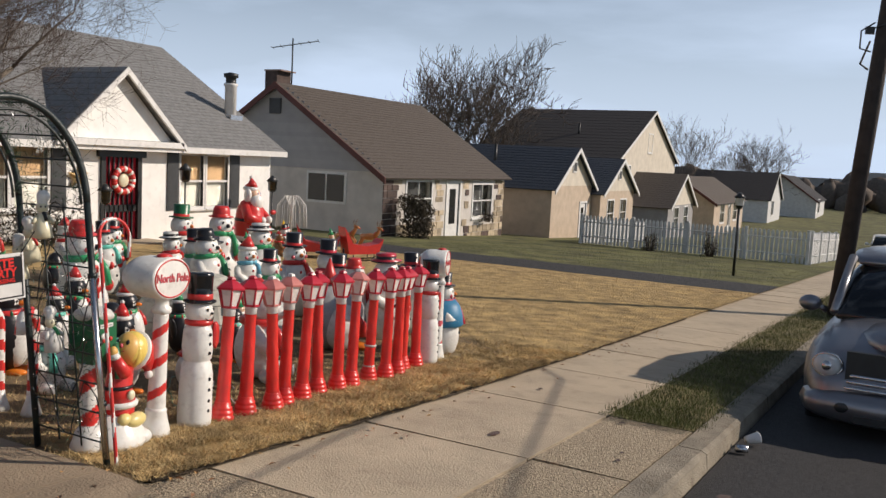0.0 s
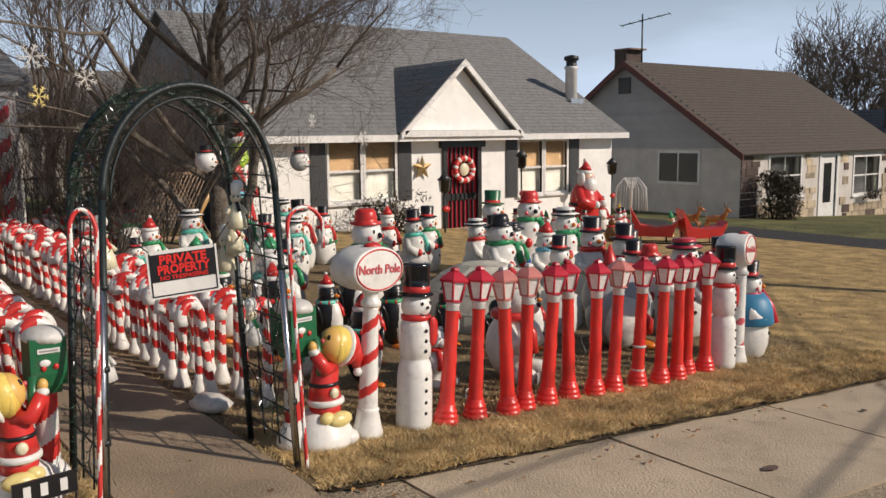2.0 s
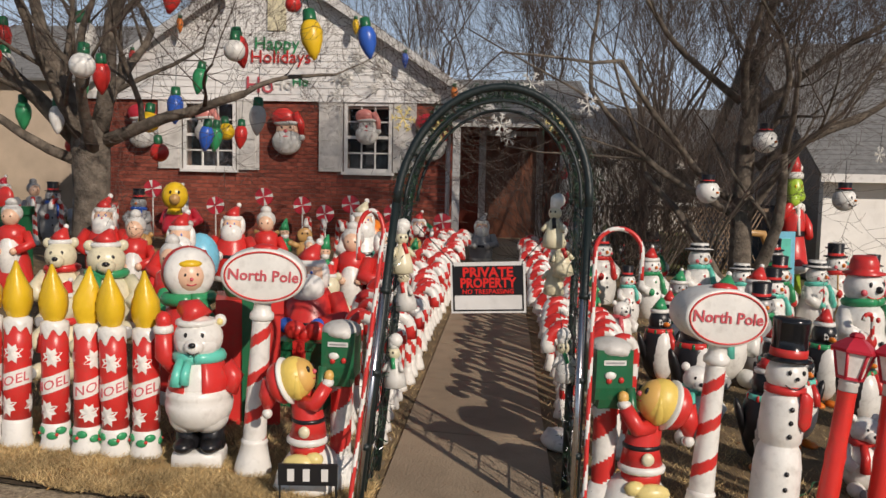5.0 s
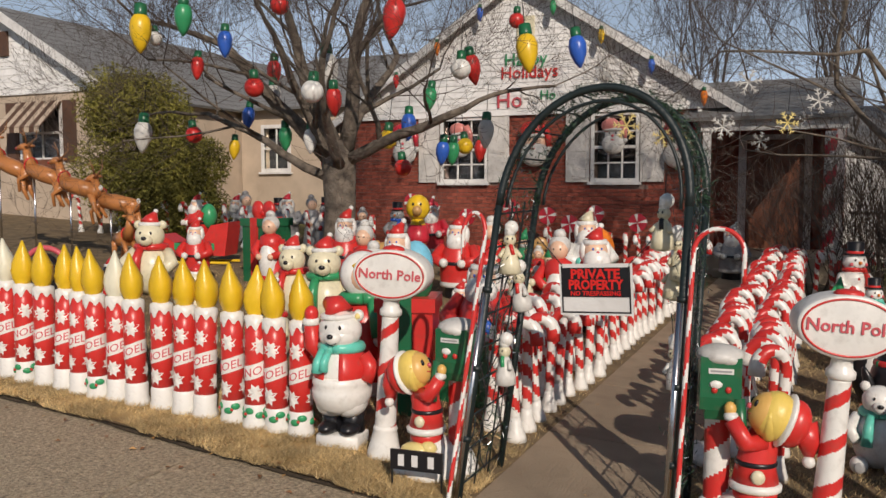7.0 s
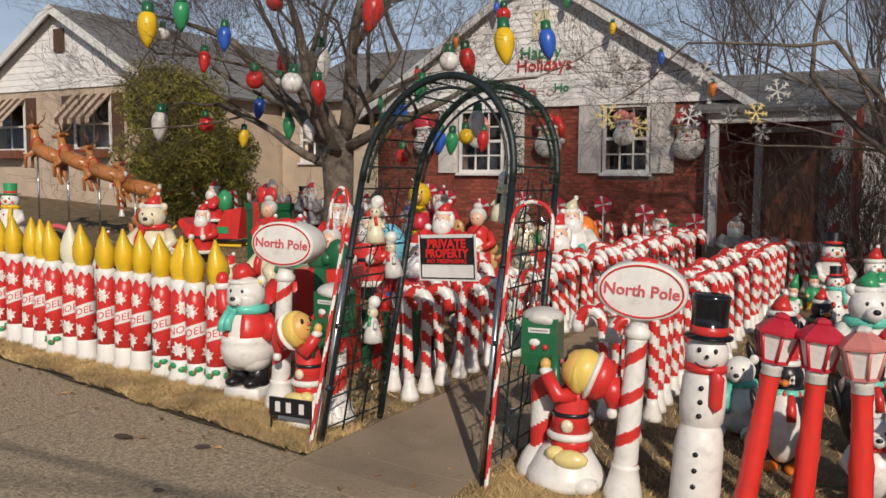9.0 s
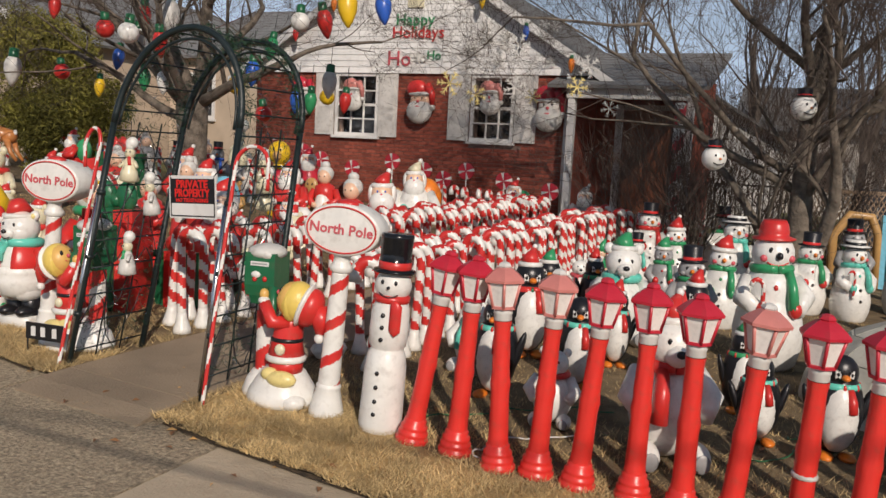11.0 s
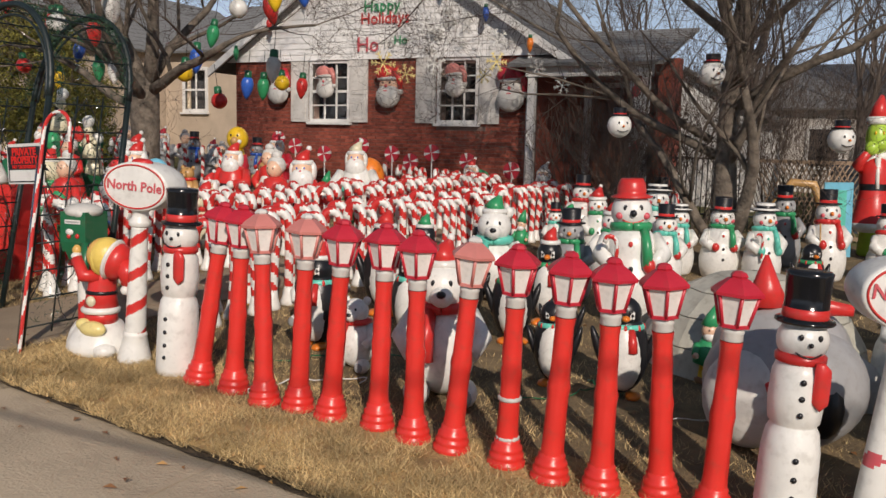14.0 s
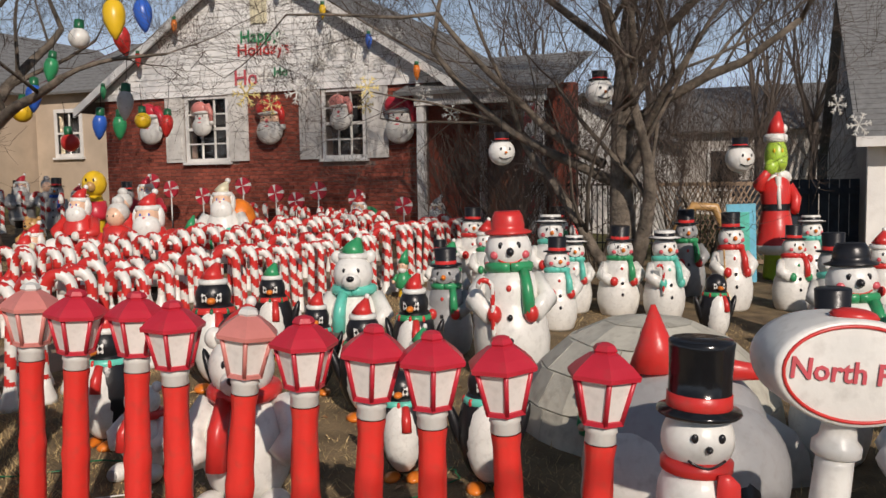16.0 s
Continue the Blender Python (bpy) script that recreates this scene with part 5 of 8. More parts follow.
    for i, (r, z) in enumerate(prof):
        for k in range(n):
            a = 2 * math.pi * k / n + z * 5.5
            q = r * (1 + 0.10 * math.sin(3 * a) + 0.04 * math.sin(5 * a + 1))
            vs.append((q * math.cos(a) + 0.004 * i * (i > 3), q * math.sin(a), z))
    fs = [(i * n + k, i * n + (k + 1) % n, (i + 1) * n + (k + 1) % n, (i + 1) * n + k) for i in range(6) for k in range(n)] + [tuple(6 * n + k for k in range(n))]
    part("flame", f.add(vs, fs, "paleflame" if pale else "yellow"), t)
    return t


CY = [1.62, 1.47, 1.33, 1.16, 0.96, 0.81, 0.64, 0.46, 0.30, 0.15, 0.0, -0.15, -0.33, -0.50, -0.67, -0.84, -1.0, -1.17, -1.34, -1.5]
kinds = {}
for i, y in enumerate(CY):
    pale = i in (8, 14)
    m = pose(-4.18 + random.uniform(-0.025, 0.025), y, gz(y) - 0.006, random.uniform(-1.5, 1.5), random.uniform(-2, 2), random.uniform(-10, 50))
    look_ = (pale, i < 4 or i in (9, 13))
    if look_ in kinds:
        copy_thing(kinds[look_], m)
    else:
        kinds[look_] = noel_candle(*look_)
        kinds[look_].matrix_basis = m


def cane(h=0.74):
    mb = MB()
    pts = [(0, 0, 0.13 + (h - 0.30) * i / 26) for i in range(27)]
    c = 0.075
    top = h - 0.17
    for i in range(1, 13):
        a = math.pi * i / 12 * 1.05
        pts.append((c - c * math.cos(a), 0, top + (c * 1.25) * math.sin(a) + (0 if i < 12 else -0.02)))
    mb.tube(pts, [0.031] * 27 + [0.031 + 0.001 * i for i in range(12)], lambda i, k: "red" if ((k + i * 1.5) % 12) < 6 else "white", 12)
    mb.lathe([(0.062, 0), (0.058, 0.03), (0.036, 0.10), (0.031, 0.14)], "white", 12)
    return mb.mesh("candy_cane")


cane_mesh = cane()
rc = random.Random(12)
GROUP_C = "candy canes along the garden path"


def put_cane(x, y, rz, s=1.0, label="red and white striped plastic candy cane beside the path", group=GROUP_C):
    ob = new("candy_cane", cane_mesh)
    ob.matrix_basis = pose(x, y, gz(y) - 0.006, rc.uniform(-4, 4), rc.uniform(-4, 4), rz) @ Matrix.Diagonal((s, s, s, 1))
    tagged(ob, label, "candy cane", group)


for row, (yy, rz) in enumerate(((2.70, 90), (2.47, 80), (3.80, -90), (4.04, -80))):
    x = -4.75 - 0.12 * (row % 2)
    while x > -12.6:
        if not (row == 2 and x > -5.0):
            put_cane(x, yy + rc.uniform(-0.03, 0.03), rz + rc.uniform(-22, 22), rc.uniform(0.94, 1.06))
        x -= rc.uniform(0.20, 0.25)
for i in range(12):
    put_cane(-12.9 + rc.uniform(-0.05, 0.05), 0.4 + i * 0.2, rc.uniform(-40, 40), 1.0, "faded candy cane in a row before the brick wall", "candy canes before the house")
for i in range(16):
    put_cane(-12.2 + rc.uniform(-0.1, 0.1), -8.6 + i * 0.42, rc.uniform(-40, 40), 1.05, "striped candy cane at the side of the yard", "candy canes at the side of the yard")
for i in range(7):
    put_cane(-12.4 + rc.uniform(-0.1, 0.1), 4.2 + i * 0.22, rc.uniform(-40, 40), 1.0, "striped candy cane near the porch", "candy canes near the porch")

# arch over the path
arch = thing("garden_arch", "dark green metal garden arch wound with garland and tinsel", "arch")
AZ = gz(3.2)


def lean_at(xx, y, h, over):
    """A point of the arch at height h: it leans back from the street, and sideways by over at the spring."""
    return (xx - 0.15 * h, y + over * min(h, 1.4) / 1.4, AZ + h)


def hoop_at(xx, u):
    """A point of a hoop, u from 0 to 1 across."""
    a, b = 2.76 + 0.125, 3.70 + 0.035
    w = math.sin(math.pi * u)
    return lean_at(xx, (a + b) / 2 - (b - a) / 2 * math.cos(math.pi * u) + 0.035 * w, 1.38 + 0.525 * w, 0)


for xx in (-3.75, -4.31):
    for yy, d in ((2.76, 0.125), (3.70, 0.035)):
        part("leg", MB().tube([lean_at(xx, yy, -0.03, d), lean_at(xx, yy, 1.39, d)], 0.018, "archgreen", 8), arch)
        if xx > -4:
            part("sleeve", MB().tube([lean_at(xx + 0.006, yy - 0.008, 0.02, d), lean_at(xx + 0.006, yy - 0.008, 0.98, d)], 0.0165, "chrome", 8), arch, "bare metal sleeve")
            for h in (0.3, 0.62, 0.98):
                part("clip", MB().tube([lean_at(xx, yy, h, d), lean_at(xx, yy, h + 0.025, d)], 0.025, "archgreen", 8), arch)
    part("hoop", MB().tube([hoop_at(xx, i / 28) for i in range(29)], 0.019, "archgreen", 8), arch)
    part("hoop", MB().tube([(p[0], p[1] + 0.035 * math.cos(math.pi * i / 28), p[2] - 0.05 * math.sin(math.pi * i / 28) - 0.01) for i, p in enumerate([hoop_at(xx, i / 28) for i in range(29)])], 0.008, "archgreen", 6), arch)
for yy, d in ((2.76, 0.125), (3.70, 0.035)):
    for i in range(9):
        h = 0.10 + 0.155 * i
        part("rung", MB().tube([lean_at(-3.76, yy, h, d), lean_at(-4.30, yy, h, d)], 0.005, "archgreen", 5), arch)
    for xx in (-3.94, -4.12):
        part("side_bar", MB().tube([lean_at(xx, yy, 0.05, d), lean_at(xx, yy, 1.39, d)], 0.005, "archgreen", 5), arch)
for i in range(11):
    part("cross_bar", MB().tube([hoop_at(-3.75, (i + 0.5) / 11), hoop_at(-4.31, (i + 0.5) / 11)], 0.005, "archgreen", 5), arch)
rg = random.Random(21)


def fluff(mb, p, q, r, n, key, leaf):
    p, q = Vector(p), Vector(q)
    for i in range(n):
        c = p.lerp(q, rg.random()) + Vector((rg.gauss(0, r), rg.gauss(0, r), rg.gauss(0, r)))
        e = Vector((rg.gauss(0, 1), rg.gauss(0, 1), rg.gauss(0, 1))).normalized() * leaf
        g = Vector((rg.gauss(0, 1), rg.gauss(0, 1), rg.gauss(0, 1))).normalized() * leaf * 0.2
        mb.add([c - e, c + g, c + e], [(0, 1, 2)], key, False)


mb = MB()
for i in range(14):
    for xx, r, n in ((-3.80, 0.022, 75), (-4.26, 0.022, 60), (-3.95, 0.03, 14), (-4.10, 0.03, 14)):
        fluff(mb, hoop_at(xx, i / 14), hoop_at(xx, (i + 1) / 14), r, n, "garland", 0.026)
    fluff(mb, hoop_at(-4.0, i / 14), hoop_at(-4.0, (i + 1) / 14), 0.06, 10 if 3 < i < 10 else 16, "tinsel", 0.018)
tagged(part("garland", mb, arch), "dark green garland with bits of tinsel", kind="stuff")
for yy, d in ((2.76, 0.125), (3.70, 0.035)):
    mb = MB()
    for k in range(4):
        x = -3.82 - 0.14 * k
        fluff(mb, lean_at(x, yy, 0.1, d), lean_at(x, yy, 1.38, d), 0.03, 170, "tinsel", 0.015)
        fluff(mb, lean_at(x, yy, 0.1, d), lean_at(x, yy, 1.38, d), 0.03, 190, "garland", 0.024)
    tagged(part("tinsel", mb, arch), "silver tinsel wound through the side", kind="stuff")
    for k in range(5):
        z0 = 0.15 + 0.24 * k
        pts = [lean_at(-3.77 - 0.53 * (i / 16), yy + 0.012 * math.sin(i * 1.7 + k), z0 + 0.16 * math.sin(i * 0.55 + k) + 0.1, d) for i in range(17)]
        part("light_string", MB().tube(pts, 0.0035, "cable", 4), arch)


def hook_cane(y, s, d, top, w):
    mb = MB()
    z0 = gz(y) - AZ
    pts = [lean_at(-3.715, y, z0 + top * i / 46, d) for i in range(47)]
    e = pts[-1]
    pts += [(e[0] - 0.02 * math.sin(a), e[1] + s * w * (1 - math.cos(a)), e[2] + 0.10 * math.sin(a)) for a in [math.pi * i / 14 for i in range(1, 15)]]
    pts += [(e[0], e[1] + s * 2 * w, e[2] - 0.03 * i) for i in range(1, 5)]
    stripes(mb, pts, 0.0105, 12, 1.4, 0.62)
    tagged(part("tall_cane", mb), "thin striped candy cane tied to the arch leg", "candy cane", "tall canes on the arch")


hook_cane(2.725, -1, 0.125, 1.22, 0.055)
hook_cane(3.735, 1, 0.035, 1.22, 0.10)
sign = thing("warning_sign", "black private property sign with red letters hung in the arch", "sign", at=pose(-4.12, 3.30, AZ + 0.99, 0, 0, -4) @ pose(0, 0, 0, 3))
part("plate", MB().box(-0.004, -0.175, -0.12, 0.0, 0.175, 0.12, "trim"), sign)
part("field", MB().box(0.0005, -0.158, -0.035, 0.003, 0.158, 0.102, "black"), sign)
part("border", MB().box(0.0005, -0.165, -0.110, 0.002, -0.158, 0.110, "black").box(0.0005, 0.158, -0.110, 0.002, 0.165, 0.110, "black").box(0.0005, -0.158, -0.110, 0.002, 0.158, -0.103, "black"), sign)
for word, z, size in (("PRIVATE", 0.052, 0.062), ("PROPERTY", 0.002, 0.062), ("NO TRESPASSING", -0.028, 0.030)):
    vs, fs = letters(word, size, 0.001, "CENTER", 0.0022 if size > 0.05 else 0.0006)
    part("lettering", MB().add([(0.0045 + v.z, v.x * (0.88 if len(word) == 8 else 1.02), z + v.y) for v in vs], fs, "signred", False), sign)
for s in (-1, 1):
    part("cord", MB().tube([(0, s * 0.16, 0.115), (-0.05, s * 0.34, 0.30)], 0.003, "cable", 4), sign)
plate = thing("number_stand", "black house number plate on short wire legs", "sign", at=pose(-3.80, 2.53, gz(2.53), 0, 0, 5) @ Matrix.Diagonal((1.25, 1.25, 1.2, 1)))
part("plate", MB().box(-0.006, -0.105, 0.075, 0.006, 0.105, 0.155, "black"), plate)
for i, yy in enumerate((-0.06, -0.005, 0.06)):
    part("bar", MB().box(0.006, yy - 0.012, 0.092, 0.009, yy + 0.012, 0.138, "trim"), plate)
for s in (-1, 1):
    part("leg", MB().tube([(0, s * 0.1, -0.02), (0, s * 0.1, 0.14)], 0.004, "blackmetal", 5), plate)


# ---- plastic figures: each one plain mesh, facing +x ----
girth = random.Random(61)


def stand(mb, name, x, y, label, cat, group="", rz=0.0, s=1.0, lean=0.0, z=None):
    ob = new(name, mb if isinstance(mb, bpy.types.Mesh) else mb.mesh(name))
    ob.matrix_basis = pose(x, y, (gz(y) if z is None else z) - 0.006, lean, 0, rz) @ pose(0, 0, 0, girth.uniform(-2, 2), girth.uniform(-2, 2)) @ Matrix.Diagonal((s * girth.uniform(0.9, 1.04), s * girth.uniform(0.9, 1.04), s, 1))
    return tagged(ob, label, cat, group)


def eyes(mb, x, z, dy, r, key="black"):
    for s in (-1, 1):
        mb.ball((x, s * dy, z), (r * 0.5, r, r * 1.25), key, 7, 5)


def hat_top(mb, z, r, h, key="black", band="red", brim=1.55, x=0.0):
    mb.lathe([(r * brim, z), (r * brim, z + 0.012), (r * 1.02, z + 0.018), (r * 1.02, z + h * 0.3), (r, z + h * 0.31), (r * 1.06, z + h * 0.97), (r * 0.98, z + h)], [key, key, band, key, key, key], 18, c=(x, 0, 0))


def hat_cone(mb, z, r, h, key="red", droop=0.05, x=0.0):
    mb.lathe([(r * 1.12, z), (r * 1.18, z + 0.02), (r * 1.12, z + 0.045), (r, z + 0.05)], "white", 16, c=(x, 0, 0))
    mb.tube([(x, 0, z + 0.04), (x, droop * 0.3, z + h * 0.55), (x - droop * 0.6, droop, z + h * 0.95)], [r, r * 0.62, r * 0.16], key, 12)
    mb.ball((x - droop * 0.6, droop, z + h), 0.03, "white", 10, 6)


def snowman(hat="top", hatkey="black", band="red", scarf="green", body="white", mitt="red", cane_=False, broom=False):
    """About 1 m high."""
    mb = MB()
    mb.lathe([(0.20, 0.0), (0.235, 0.03), (0.275, 0.14), (0.285, 0.25), (0.262, 0.37), (0.215, 0.455), (0.21, 0.49), (0.213, 0.54), (0.19, 0.61), (0.12, 0.665)], body, 22)
    mb.ball((0.01, 0, 0.765), (0.145, 0.15, 0.14), body, 18, 12)
    mb.tube([(0.13 * math.cos(a), 0.135 * math.sin(a), 0.662 + 0.012 * math.cos(a)) for a in [i * 0.3307 for i in range(20)]], 0.034, scarf, 8)
    mb.tube([(0.14, 0.09, 0.65), (0.215, 0.11, 0.56), (0.245, 0.12, 0.42)], [0.035, 0.042, 0.048], scarf, 8)
    for k, z in enumerate((0.56, 0.40, 0.27)):
        xx = (0.205, 0.26, 0.283)[k]
        mb.ball((xx, -0.02, z), 0.02, mitt if k == 0 else "black", 8, 5)
    eyes(mb, 0.135, 0.80, 0.055, 0.017)
    mb.ball((0.155, 0, 0.765), (0.035, 0.026, 0.026), "black" if body == "white" and hat == "red" else "orange", 8, 6)
    mb.tube([(0.142 - 0.02 * abs(t), 0.075 * t, 0.72 - 0.022 * (1 - t * t)) for t in [-1 + 0.25 * i for i in range(9)]], 0.007, "red" if hat == "red" else "black", 5)
    for s in (-1, 1):
        mb.ball((0.115, s * 0.095, 0.745), (0.02, 0.03, 0.025), "pink" if body == "white" else body, 8, 5)
        mb.tube([(0.0, s * 0.19, 0.58), (0.10, s * 0.265, 0.48), (0.225, s * 0.16, 0.42)], [0.065, 0.07, 0.06], body, 10)
        mb.ball((0.245, s * 0.13, 0.42), (0.05, 0.055, 0.055), mitt, 10, 7)
    if hat == "top":
        hat_top(mb, 0.865, 0.105, 0.17, hatkey, band)
    elif hat == "red":
        mb.lathe([(0.150, 0.86), (0.155, 0.87), (0.105, 0.885), (0.108, 0.91), (0.098, 0.96), (0.08, 0.99), (0.04, 0.98)], hatkey, 18)
    elif hat == "flat":
        mb.lathe([(0.10, 0.86), (0.185, 0.875), (0.19, 0.89), (0.12, 0.905), (0.125, 0.94), (0.118, 0.965)], ["black", "black", hatkey, "black", hatkey], 18)
    else:
        hat_cone(mb, 0.85, 0.125, 0.2, hatkey)
    if cane_:
        stripes(mb, [(0.27, -0.14, 0.30 + 0.02 * i) for i in range(14)] + [(0.27, -0.14 - 0.05 * (1 - math.cos(a)), 0.57 + 0.05 * math.sin(a)) for a in [0.5 * i for i in range(7)]], 0.018, 10, 1.6, 0.5)
    if broom:
        mb.tube([(0.24, -0.15, 0.2), (0.24, -0.17, 0.66)], 0.013, "tan", 6).tube([(0.24, -0.15, 0.22), (0.25, -0.14, 0.04)], [0.025, 0.075], "yellow", 8)
    for i, (x, y, z) in enumerate(mb.v):
        k = 0.84 if z < 0.6 else 0.84 + 0.12 * min(1.0, (z - 0.6) / 0.12)
        mb.v[i] = (x * k, y * k, z)
    return mb


def pole_snowman(x, y, rz, lean):
    """The slim pillar snowman of the front row."""
    t = thing("pillar_snowman", "slim white pillar snowman with black top hat and red scarf", "snowman", "pillar snowmen in the front row", at=pose(x, y, gz(y) - 0.006, lean, 0, rz))
    body = part("body", MB().lathe([(0.094, 0), (0.105, 0.012), (0.109, 0.05), (0.107, 0.15), (0.104, 0.33), (0.093, 0.40), (0.081, 0.422), (0.081, 0.428), (0.091, 0.44), (0.098, 0.52), (0.093, 0.62), (0.072, 0.675)], "white", 26), t)
    head = part("head", MB().ball((0, 0, 0.738), (0.088, 0.091, 0.086), "white", 22, 14), t)
    sc = part("scarf", MB().lathe([(0.074, 0.652), (0.089, 0.660), (0.090, 0.684), (0.074, 0.694)], "red", 20), t)
    part("scarf_end", loft(MB(), [(0.022, 0.0, 0.53, 0.66), (0.024, 0.012, 0.525, 0.675), (0.05, 0.015, 0.50, 0.68), (0.076, 0.012, 0.525, 0.655), (0.078, 0.0, 0.53, 0.65)], "red", 14, 3), sc, at=pose(0.095, 0, 0))
    for z in (0.11, 0.175, 0.245, 0.315, 0.48, 0.54, 0.60):
        part("button", MB().ball((0.105 if z < 0.4 else 0.096, -0.012, z), (0.009, 0.0115, 0.0115), "black", 9, 6), body)
    for s in (-1, 1):
        part("eye", MB().ball((0.082, s * 0.033, 0.760), (0.006, 0.009, 0.012), "black", 9, 6), head)
    part("nose", MB().ball((0.092, 0, 0.735), (0.012, 0.009, 0.009), "black", 9, 6), head)
    part("mouth", MB().tube([(0.090 - 0.014 * abs(u), 0.046 * u, 0.704 - 0.016 * (1 - u * u)) for u in [-1 + 0.2 * i for i in range(11)]], 0.0035, "black", 5), head)
    hat = part("hat", MB().lathe([(0.099, 0.80), (0.105, 0.806), (0.103, 0.814), (0.079, 0.820), (0.077, 0.90), (0.080, 0.97), (0.082, 0.984), (0.074, 0.990)], "hatblack", 26), t, "shiny black top hat")
    part("hat_band", MB().lathe([(0.079, 0.819), (0.0815, 0.822), (0.0805, 0.855), (0.077, 0.857)], "red", 26), hat)
    return t


def santa(coat="red", trim="white", hat="red", bag="", beard="white", mitt=""):
    mb = MB()
    mb.lathe([(0.15, 0), (0.16, 0.04), (0.15, 0.12), (0.20, 0.14), (0.215, 0.17), (0.20, 0.20), (0.215, 0.30), (0.21, 0.40), (0.215, 0.42), (0.20, 0.44), (0.19, 0.55), (0.13, 0.66), (0.08, 0.69)],
             ["black", "black", "black", trim, trim, coat, coat, "black", "black", coat, coat, coat], 20)
    mb.ball((0.03, 0, 0.755), (0.105, 0.11, 0.115), "skin", 16, 10)
    mb.ball((0.085, 0, 0.665), (0.10, 0.125, 0.125), beard, 16, 10)
    mb.ball((0.135, 0, 0.745), 0.024, "pink", 8, 6)
    mb.ball((0.12, 0.045, 0.715), (0.03, 0.05, 0.02), beard, 8, 5).ball((0.12, -0.045, 0.715), (0.03, 0.05, 0.02), beard, 8, 5)
    eyes(mb, 0.125, 0.785, 0.038, 0.010, "blue")
    for s in (-1, 1):
        mb.ball((0.0, s * 0.105, 0.75), (0.06, 0.04, 0.10), beard, 8, 6)
        mb.tube([(0.0, s * 0.18, 0.60), (0.10, s * 0.26, 0.46), (0.22, s * 0.13, 0.43)], [0.07, 0.075, 0.06], coat, 10)
        mb.ball((0.245, s * 0.11, 0.43), 0.055, mitt or (trim if coat != "white" else "teal"), 10, 7)
    hat_cone(mb, 0.815, 0.098, 0.17, hat, 0.06)
    if bag:
        mb.ball((-0.16, 0.14, 0.55), (0.16, 0.19, 0.24), bag, 14, 9)
    return mb


def lady(dress="red", hair="oldwhite", apron="white"):
    mb = MB()
    mb.lathe([(0.19, 0), (0.21, 0.02), (0.195, 0.10), (0.17, 0.30), (0.12, 0.46), (0.15, 0.56), (0.13, 0.66), (0.06, 0.70)], dress, 18)
    mb.ball((0.09, 0, 0.33), (0.115, 0.12, 0.27), apron, 12, 9)
    mb.ball((0.02, 0, 0.78), (0.095, 0.095, 0.105), "skin", 14, 9)
    mb.ball((-0.02, 0, 0.82), (0.10, 0.115, 0.105), hair, 14, 9).ball((-0.02, 0, 0.93), (0.06, 0.065, 0.055), hair, 10, 7)
    eyes(mb, 0.105, 0.79, 0.034, 0.009)
    for s in (-1, 1):
        mb.tube([(0.0, s * 0.14, 0.60), (0.05, s * 0.21, 0.48), (0.17, s * 0.10, 0.42)], [0.055, 0.058, 0.045], dress, 9)
        mb.ball((0.185, s * 0.08, 0.42), 0.04, "skin", 8, 6)
    return mb


def penguin(scarf="green", hat="red"):
    mb = MB()
    mb.ball((0, 0, 0.43), (0.24, 0.26, 0.40), "black", 18, 12).ball((0.08, 0, 0.40), (0.20, 0.20, 0.34), "white", 16, 10)
    mb.ball((0.02, 0, 0.80), (0.16, 0.17, 0.16), "black", 16, 10).ball((0.075, 0.045, 0.80), (0.10, 0.075, 0.11), "white", 10, 7).ball((0.075, -0.045, 0.80), (0.10, 0.075, 0.11), "white", 10, 7)
    eyes(mb, 0.170, 0.825, 0.04, 0.016)
    for k in range(8):
        a = k * math.pi / 4
        mb.ball((0.185 * math.cos(a), 0.195 * math.sin(a), 0.675), (0.022, 0.022, 0.036), "red" if scarf != "red" else "dkgreen", 7, 5)
    mb.ball((0.19, 0, 0.775), (0.07, 0.045, 0.03), "orange", 8, 6)
    for s in (-1, 1):
        mb.ball((0.14, s * 0.11, 0.03), (0.14, 0.085, 0.04), "orange", 10, 6)
        mb.ball((0.0, s * 0.26, 0.45), (0.07, 0.05, 0.23), "black", 10, 7, Matrix.Rotation(-s * 0.35, 3, "X"))
    mb.tube([(0.16 * math.cos(a), 0.17 * math.sin(a), 0.675) for a in [i * 0.3307 for i in range(20)]], 0.04, scarf, 8)
    mb.tube([(0.17, 0.06, 0.66), (0.235, 0.075, 0.56), (0.255, 0.08, 0.46)], [0.04, 0.05, 0.05], "red", 8)
    if hat:
        hat_cone(mb, 0.90, 0.12, 0.2, hat)
    for i, (x, y, z) in enumerate(mb.v):
        mb.v[i] = (x * 0.9, y * 0.88, z)
    return mb


